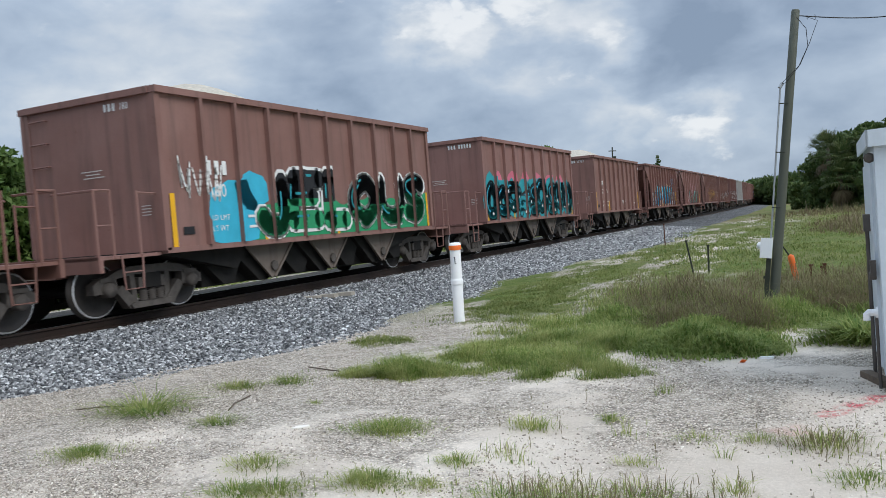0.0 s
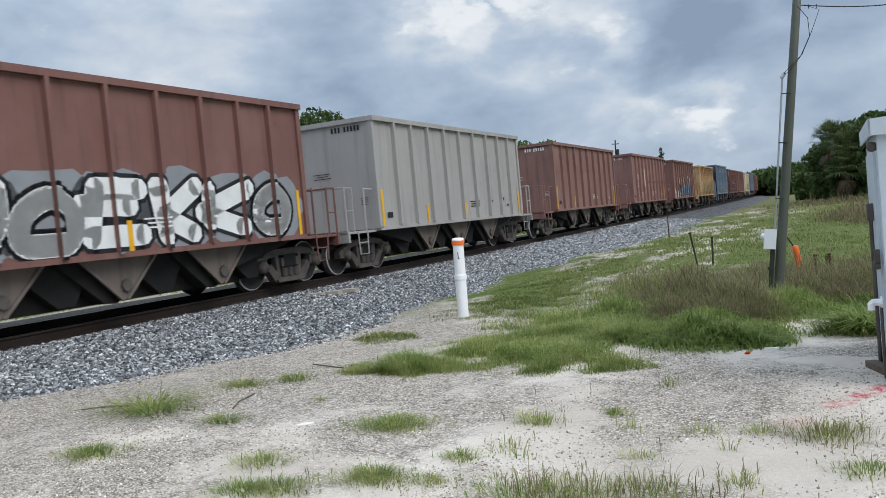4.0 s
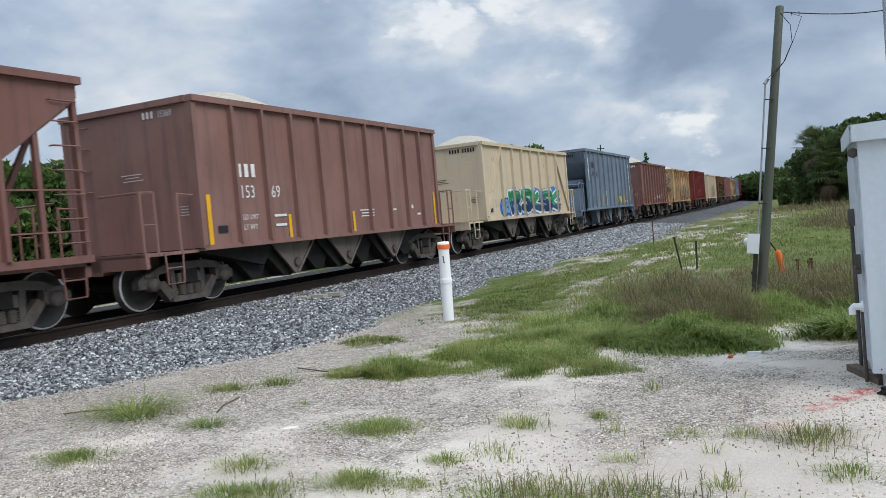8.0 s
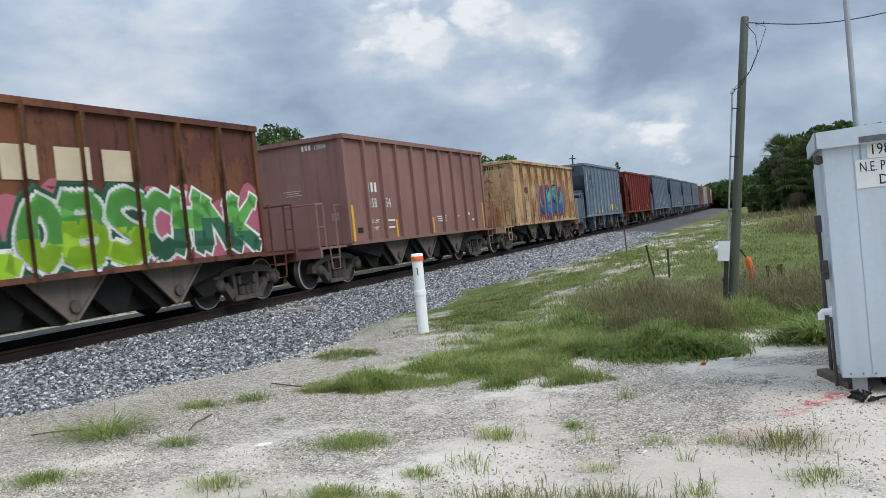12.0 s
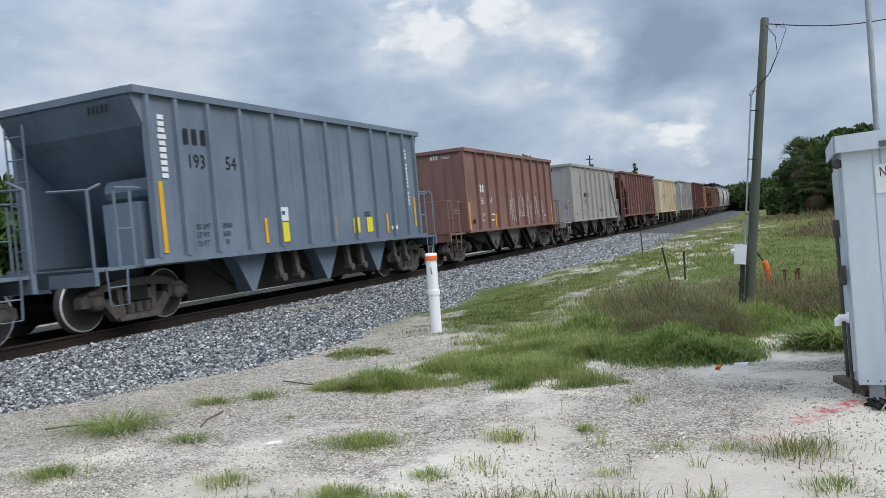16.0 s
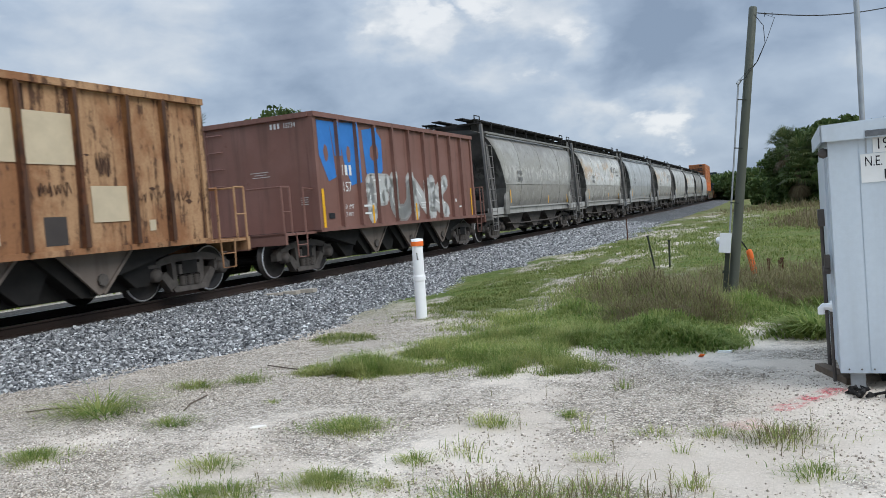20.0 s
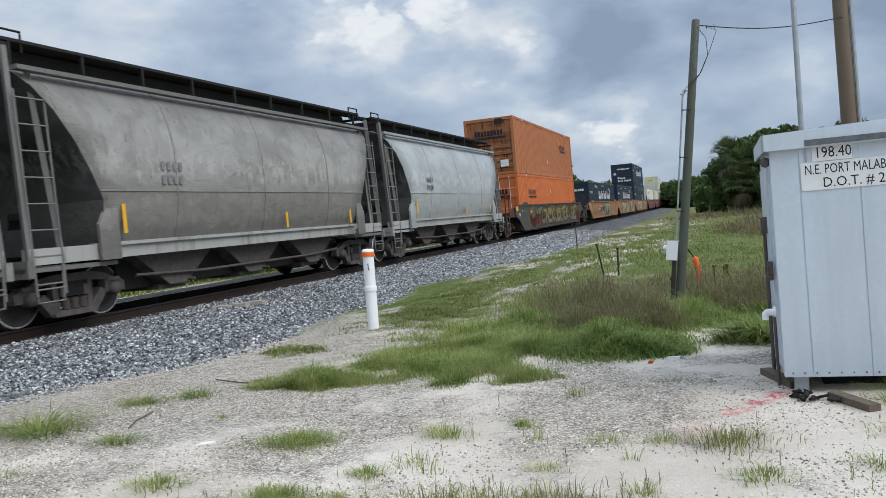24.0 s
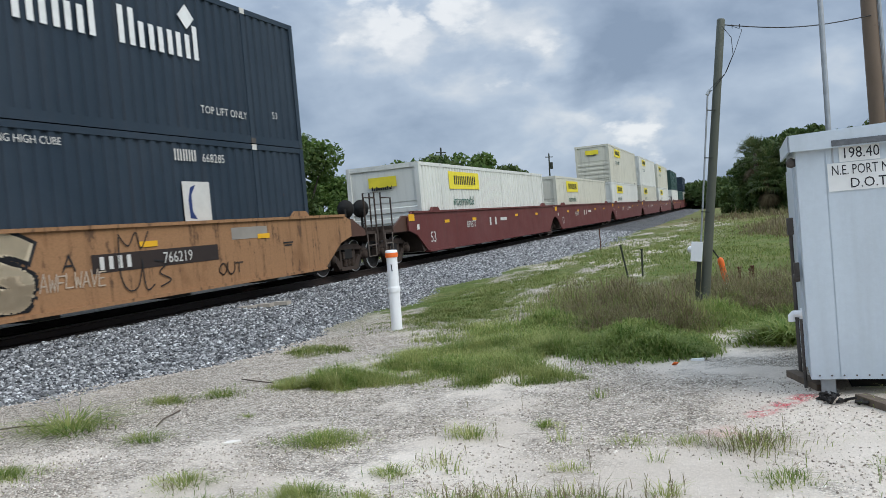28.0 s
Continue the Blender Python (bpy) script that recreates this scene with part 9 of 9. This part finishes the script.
def twigs(name, spots, n, h, blade, w, lean, mat, seed, label):
    """A low bush of short twigs or leaves standing at all heights: (x, y, rx, ry, share)."""
    rng = np.random.default_rng(seed)
    xs, ys, zs, tall = [], [], [], []
    total = sum(s[4] for s in spots)
    for x, y, rx, ry, share in spots:
        m = int(n * share / total)
        a, r = rng.uniform(0, 6.283, m), np.sqrt(rng.random(m)) * (0.9 + 0.2 * np.abs(rng.normal(0, 1, m)))
        px, py = x + rx * r * np.cos(a), y + ry * r * np.sin(a)
        hump = np.clip(1.05 - 0.75 * r ** 2, 0.12, 1) * (0.65 + 0.5 * np.sin(px * 4.1 + 2 * np.sin(py * 3)) * np.sin(py * 3.7 + px))
        f = rng.random(m) ** 0.8
        xs.append(px)
        ys.append(py)
        zs.append(f * np.clip(hump, 0.1, 1.1) * h)
        tall.append(rng.uniform(0.5, 1.4, m))
    x, y, z, k = map(np.concatenate, (xs, ys, zs, tall))
    me = blades_mesh(name, x, y, blade * k, w * rng.uniform(0.6, 1.4, len(x)), lean, mat, rng, z=ground_height(x, y) + z)
    return tagged(new(name, me), label, "weeds", kind="stuff")


def sprigs():
    """Thin weeds with side leaves, dotted over the sand."""
    rng = np.random.default_rng(52)
    spots = [(9.2, 4.9, 0.35, 9), (9.55, 4.1, 0.3, 16), (10.1, 4.15, 0.4, 18), (10.6, 4.3, 0.35, 10), (8.9, 4.0, 0.4, 9), (8.0, 3.8, 0.4, 7), (9.3, 5.5, 0.3, 8), (9.9, 5.5, 0.15, 4), (10.75, 4.5, 0.2, 6), (11.2, 5.4, 0.3, 12),
             (11.8, 4.9, 0.4, 12), (9.9, 6.8, 0.15, 5), (5.5, 6.6, 0.3, 8), (6.0, 6.9, 0.3, 8), (9.75, 4.6, 0.6, 9), (12.2, 5.5, 0.4, 12), (10.6, 8.6, 0.6, 10), (9.2, 6.5, 0.3, 4)]
    for i, (x, y, r, n) in enumerate(spots):
        n = max(3, int(n * 0.75))
        bx, by = x + rng.normal(0, r * 0.6, n), y + rng.normal(0, r * 0.5, n)
        bh = rng.uniform(0.05, 0.17, n)
        k = 7
        lx, ly = np.repeat(bx, k), np.repeat(by, k)
        lz = np.repeat(ground_height(bx, by), k) + np.repeat(bh, k) * rng.uniform(0.15, 1.0, n * k)
        X, Y = np.concatenate([bx, lx]), np.concatenate([by, ly])
        H = np.concatenate([bh, rng.uniform(0.006, 0.018, n * k)])
        Wd = np.concatenate([np.full(n, 0.0013), rng.uniform(0.001, 0.0028, n * k)])
        Z = np.concatenate([ground_height(bx, by), lz])
        lean = np.concatenate([rng.uniform(0.05, 0.35, n), np.full(n * k, 3.2)])
        mat = (GRASS_DRY, WEEDS, GRASS_DRY)[i % 3]
        tagged(new("weed_sprigs", blades_mesh("weed_sprigs", X, Y, H, Wd, lean, mat, rng, z=Z)), "thin leggy weeds sprouting from the sand", "weeds", kind="stuff")


def make_fields():
    sprigs()
    field("grass_patch", [(6.95, 7.45, 0.62, 0.40, 3), (8.3, 7.8, 0.95, 0.6, 5), (7.7, 8.5, 0.7, 0.7, 3), (8.6, 9.2, 1.2, 1.1, 9), (8.95, 7.5, 0.5, 0.3, 1.5), (8.0, 10.2, 1.1, 0.9, 3)], 78000, 0.18, 0.0030, 1.6, GRASS, 31, "thick green grass on the sand")
    field("low_grass", [(5.6, 9.5, 0.6, 0.35, 1), (6.2, 13.4, 0.8, 1.2, 5), (5.6, 15.5, 0.7, 1.8, 5), (5.7, 19.5, 0.8, 3.0, 4), (6.3, 12.6, 1.1, 1.6, 4), (7.2, 11.4, 1.3, 1.2, 3), (7.6, 15.0, 1.8, 2.4, 6), (9.5, 16.5, 2.2, 2.6, 6), (6.8, 18.5, 1.3, 2.4, 4), (10.9, 10.6, 1.2, 0.8, 3)], 76000, 0.10, 0.0045, 1.6, MEADOW, 32, "low green grass by the ballast")
    field("meadow", [(9.5, 24, 4.0, 6.0, 5), (14.5, 20, 4.0, 6.0, 4), (6.9, 28, 1.6, 6.0, 3), (9, 38, 5.0, 9.0, 6), (17, 36, 7.0, 10.0, 5), (10, 56, 6.5, 12.0, 5), (20, 60, 9.0, 14.0, 4)], 80000, 0.15, 0.012, 1.6, MEADOW, 33, "open green meadow beside the line")
    twigs("dry_weeds", [(9.3, 11.7, 1.0, 1.1, 6), (9.8, 10.5, 0.8, 0.8, 5), (8.6, 13.2, 0.9, 1.2, 3), (11.8, 12.8, 1.2, 1.2, 7), (12.6, 11.8, 0.9, 1.0, 3), (10.6, 14.0, 1.2, 1.0, 3), (11.1, 11.9, 0.6, 0.6, 2)], 30000, 0.52, 0.17, 0.0030, 1.9, GRASS_DRY, 34, "tangled dry reddish weeds with seed heads")
    twigs("seeding_grass", [(9.1, 11.9, 1.1, 1.2, 6), (8.4, 12.6, 0.9, 1.1, 3), (9.9, 10.8, 1.0, 0.8, 4), (11.9, 12.8, 1.2, 1.1, 3)], 5000, 0.42, 0.22, 0.0026, 1.0, GRASS, 39, "tall green grass among the dry weeds")
    twigs("green_weeds", [(9.9, 9.2, 0.75, 0.85, 7), (9.6, 10.4, 1.0, 0.7, 4), (10.35, 8.75, 0.4, 0.35, 2), (11.2, 12.0, 1.1, 0.9, 3), (8.9, 11.0, 0.9, 0.8, 3), (10.6, 11.0, 0.8, 0.7, 2)], 36000, 0.27, 0.055, 0.007, 2.2, WEEDS, 35, "leafy green weeds round the pole")
    twigs("scrub", [(-8.6, 4, 0.9, 8, 3), (-8.6, 16, 0.9, 8, 3), (-9.2, 30, 1.1, 10, 3), (-10, 48, 1.5, 12, 3), (-12, 72, 2, 14, 2)], 30000, 1.0, 0.25, 0.03, 0.9, LEAVES_DARK, 38, "dark low scrub beyond the line")
    field("dry_meadow", [(13, 70, 6, 9, 3), (19, 68, 8, 10, 3), (14.5, 46, 4, 7, 3), (12.6, 40, 1.8, 5, 3), (24, 60, 8, 12, 2), (13.4, 33, 1.6, 3, 1)], 22000, 0.6, 0.03, 0.6, GRASS_DRY, 36, "tall dry grass before the trees")
    field("verge_grass", [(-9, 6, 2, 7, 3), (-9, 20, 2.2, 9, 4), (-10, 42, 2.5, 14, 4), (-14, 6, 2, 7, 2), (-14, 20, 2, 9, 2), (-15, 42, 2.5, 14, 2), (-17, 75, 3, 22, 2)], 30000, 0.3, 0.03, 0.8, GRASS, 37, "rank green grass beyond the line")


def crown_mesh(name, clumps, per, leaf, mat, seed):
    """A crown of many small leaves in uneven clumps: (x, y, z, radius)."""
    rng = np.random.default_rng(seed)
    pos = []
    for x, y, z, r in clumps:
        m = int(per * r * r)
        d = rng.normal(size=(m, 3))
        d /= np.linalg.norm(d, axis=1)[:, None]
        rad = r * (0.45 + 0.6 * rng.random(m) ** 0.6)
        p = d * rad[:, None] * np.array([1, 1, 0.8]) + np.array([x, y, z])
        pos.append(p)
    p = np.concatenate(pos)
    n = len(p)
    u = rng.normal(size=(n, 3))
    u /= np.linalg.norm(u, axis=1)[:, None]
    v = np.cross(u, rng.normal(size=(n, 3)))
    v /= np.linalg.norm(v, axis=1)[:, None]
    s = (leaf * rng.uniform(0.6, 1.4, n))[:, None]
    q = np.stack([p - u * s, p + v * s * 0.45, p + u * s, p - v * s * 0.45], 1).reshape(-1, 3)
    return raw_mesh(name, q, np.arange(4 * n).reshape(-1, 4), [mat])


def tree(x, y, h, spread, seed, mat=None, leaf=0.16, label="leafy green tree beyond the line", per=420, low=0.15):
    rng = random.Random(seed)
    z = GROUND_Z
    ob = thing("tree", label, "tree", pose(x, y, z), "trees")
    h, spread = h * 1.04, spread * 1.15
    limbs = []
    def build(bm):
        rod(bm, (0, 0, -0.2), (0.05, 0, h * 0.4), 0.16, 8, 0.11)
        for i in range(6):
            a = 6.283 * i / 6 + rng.uniform(-0.4, 0.4)
            r = spread * rng.uniform(0.4, 0.8)
            tip = (r * math.cos(a), r * math.sin(a), h * rng.uniform(0.5, 0.85))
            rod(bm, (0.03, 0, h * rng.uniform(0.2, 0.4)), tip, 0.07, 6, 0.02)
            limbs.append(tip)
    part("trunk", build, BARK, ob)
    clumps = [(tx, ty, tz, spread * rng.uniform(0.22, 0.4)) for tx, ty, tz in limbs]
    for i in range(24):
        a, f = rng.uniform(0, 6.283), rng.random()
        zz = h * (low + (0.93 - low) * f)
        rr = spread * math.sqrt(max(0.05, 1 - (2 * f - 0.75) ** 2 * 0.7)) * rng.uniform(0.3, 0.85)
        clumps.append((rr * math.cos(a), rr * math.sin(a), zz, spread * rng.uniform(0.16, 0.36)))
    part("crown", crown_mesh("crown", clumps, per, leaf, mat or LEAVES, seed), None, ob)
    return ob


def frond(bm, origin, azimuth, up, length, width=0.5, droop=1.0, fan=True):
    """A fan palm leaf: a stalk and a spread of narrow blades."""
    o = Vector(origin)
    d = Vector((math.cos(azimuth) * math.cos(up), math.sin(azimuth) * math.cos(up), math.sin(up)))
    side = Vector((-math.sin(azimuth), math.cos(azimuth), 0))
    hub = o + d * length * 0.55
    rod(bm, o, hub, 0.02, 4, 0.012)
    for i in range(11):
        a = (i - 5) / 5 * 1.25
        t = (d * math.cos(a) + side * math.sin(a)).normalized()
        L = length * 0.6 * (1 - 0.25 * abs(a) / 1.25)
        mid = hub + t * L * 0.6
        tip = hub + t * L + Vector((0, 0, -0.28 * droop * L))
        w = side * math.cos(a) * 0.045 - d * math.sin(a) * 0.045
        v = [bm.verts.new(p) for p in (hub - w * 0.3, hub + w * 0.3, mid + w, tip, mid - w)]
        bm.faces.new(v)


def palm(x, y, h, seed, label="cabbage palm with a round head of fronds", size=1.9):
    rng = random.Random(seed)
    ob = thing("palm", label, "palm tree", pose(x, y, GROUND_Z), "palms")
    part("trunk", lambda bm: lathe(bm, [(0.22, -0.2), (0.2, 0.5), (0.17, h * 0.6), (0.19, h - size * 0.7), (0.1, h - size * 0.55)], "z", (0, 0, 0), 10), BARK, ob)
    top = h - size * 0.75
    def green(bm):
        for i in range(40):
            frond(bm, (0, 0, top), rng.uniform(0, 6.283), rng.uniform(-0.5, 1.45), size * rng.uniform(0.85, 1.1), droop=rng.uniform(0.4, 1.4))
    def dead(bm):
        for i in range(16):
            frond(bm, (0, 0, top - 0.15), rng.uniform(0, 6.283), rng.uniform(-1.35, -0.75), size * rng.uniform(0.7, 0.95), droop=1.0)
    part("crown", green, PALM, ob)
    part("dead_fronds", dead, PALM_DEAD, ob, "hanging dead brown fronds")


def on_bearing(azimuth, dist):
    a = radians(azimuth)
    return 11.34 - dist * math.sin(a), dist * math.cos(a)


def make_trees():
    # the row beyond the line
    row = [(64, 30, 4.6, 3.2), (58, 31, 4.5, 3.0), (54, 32, 5.0, 2.6), (51, 33, 4.4, 2.6), (48.4, 34, 5.2, 2.6), (45.3, 36, 4.7, 2.4), (42.0, 37, 4.6, 2.2), (38.2, 40, 6.5, 2.3), (36.2, 42, 7.2, 2.5), (34.0, 44, 7.7, 2.8), (31.6, 46, 7.2, 2.6),
           (29.4, 52, 5.0, 2.4), (27.2, 55, 5.2, 2.6), (25.4, 58, 6.0, 2.4), (23.4, 62, 6.6, 2.6), (21.9, 66, 7.0, 2.2), (20.3, 70, 7.1, 2.8), (18.6, 76, 7.2, 3.2), (16.9, 84, 6.6, 3.2), (15.2, 92, 5.4, 3.2), (13.0, 105, 5.4, 4.0), (10.5, 120, 5.0, 4.2), (8.4, 135, 4.6, 4.0)]
    for i, (az, d, h, s) in enumerate(row):
        x, y = on_bearing(az, d)
        tree(x, y, h, s, 100 + i, LEAVES if i % 3 else LEAVES_DARK, 0.15 if d < 60 else 0.26, per=430 if d < 60 else 170, low=0.05)
    for az, d, h in ((40.9, 38, 6.6), (41.9, 40, 5.8), (39.5, 41, 5.9), (22.3, 64, 6.6), (53.0, 36, 5.0)):
        x, y = on_bearing(az, d)
        palm(x, y, h, int(az * 10))
    # the dark clump beyond the meadow
    for i, (az, d, h, s) in enumerate(((1.2, 92, 3.2, 2.4), (0.5, 82, 5.2, 2.3), (-0.4, 80, 6.3, 2.6), (-1.8, 80, 6.9, 2.8), (-3.0, 78, 6.8, 3.2), (-5.0, 76, 6.4, 3.2), (-7.2, 74, 6.4, 3.4), (-9.6, 72, 6.2, 3.4), (-12.2, 70, 6.4, 3.4), (0.0, 76, 3.2, 2.2), (-1.2, 75, 3.8, 2.6), (-2.8, 73, 3.8, 2.6))):
        x, y = on_bearing(az, d)
        tree(x, y, h, s, 200 + i, LEAVES_DARK, 0.24, "dark green tree in a dense clump beyond the meadow", 230, 0.04)
    for az, d, h in ((0.3, 76, 6.4), (-0.6, 74, 5.4), (-2.2, 74, 6.0), (-0.4, 73, 4.0), (-3.6, 72, 5.2)):
        x, y = on_bearing(az, d)
        palm(x, y, h, int(300 + az * 10), "cabbage palm at the edge of the dark clump", 2.0)
    # low far woods where the line bends away
    for i, (az, d, h) in enumerate(((7.0, 210, 4.0), (5.8, 200, 4.2), (4.7, 190, 4.4), (3.9, 180, 4.2), (3.2, 170, 3.8), (2.4, 165, 4.4))):
        x, y = on_bearing(az, d)
        tree(x, y, h, 5.5, 300 + i, LEAVES_DARK, 0.5, "far dark tree where the line bends", 60, 0.04)
    # a lone conifer and two poles far off
    x, y = on_bearing(10.85, 150)
    ob = thing("conifer", "tall thin conifer far beyond the line", "tree", pose(x, y, GROUND_Z), "trees")
    part("trunk", lambda bm: rod(bm, (0, 0, 0), (0, 0, 10.6), 0.2, 8, 0.03), BARK, ob)
    clumps = [(0.5 * math.cos(i * 2.1) * (1.9 - 0.16 * i), 0.5 * math.sin(i * 2.1) * (1.9 - 0.16 * i), 3.0 + 0.72 * i, 1.25 - 0.10 * i) for i in range(11)]
    part("crown", crown_mesh("crown", clumps, 140, 0.35, LEAVES_DARK, 77), None, ob)
    for az, d, h in ((14.0, 100, 9.0), (21.6, 74, 8.5)):
        x, y = on_bearing(az, d)
        ob = thing("line_pole", "far wooden line pole with a crossarm", "utility pole", pose(x, y, GROUND_Z, 0, 2, 30), "line poles")
        part("shaft", lambda bm: rod(bm, (0, 0, -0.3), (0, 0, h), 0.13, 8, 0.08), DARK_STICK, ob)
        part("crossarm", lambda bm: (box(bm, -0.45, 0.45, -0.05, 0.05, h - 0.5, h - 0.4), rod(bm, (0.25, 0, h - 1.9), (0.25, 0, h - 1.1), 0.2, 8)), DARK_STICK, ob)


make_tufts()
make_fields()
make_trees()


def motions():
    """The train runs past at a steady speed, every car and container along the curve."""
    for item in CARS:
        ob, centre = item[0], item[1]
        z = item[2] if len(item) > 2 else 0.0
        walk(ob, [(t, line_pose(centre - SPEED * t, 0.0, z)) for t in np.arange(0.0, 28.01, 2.0)])


motions()
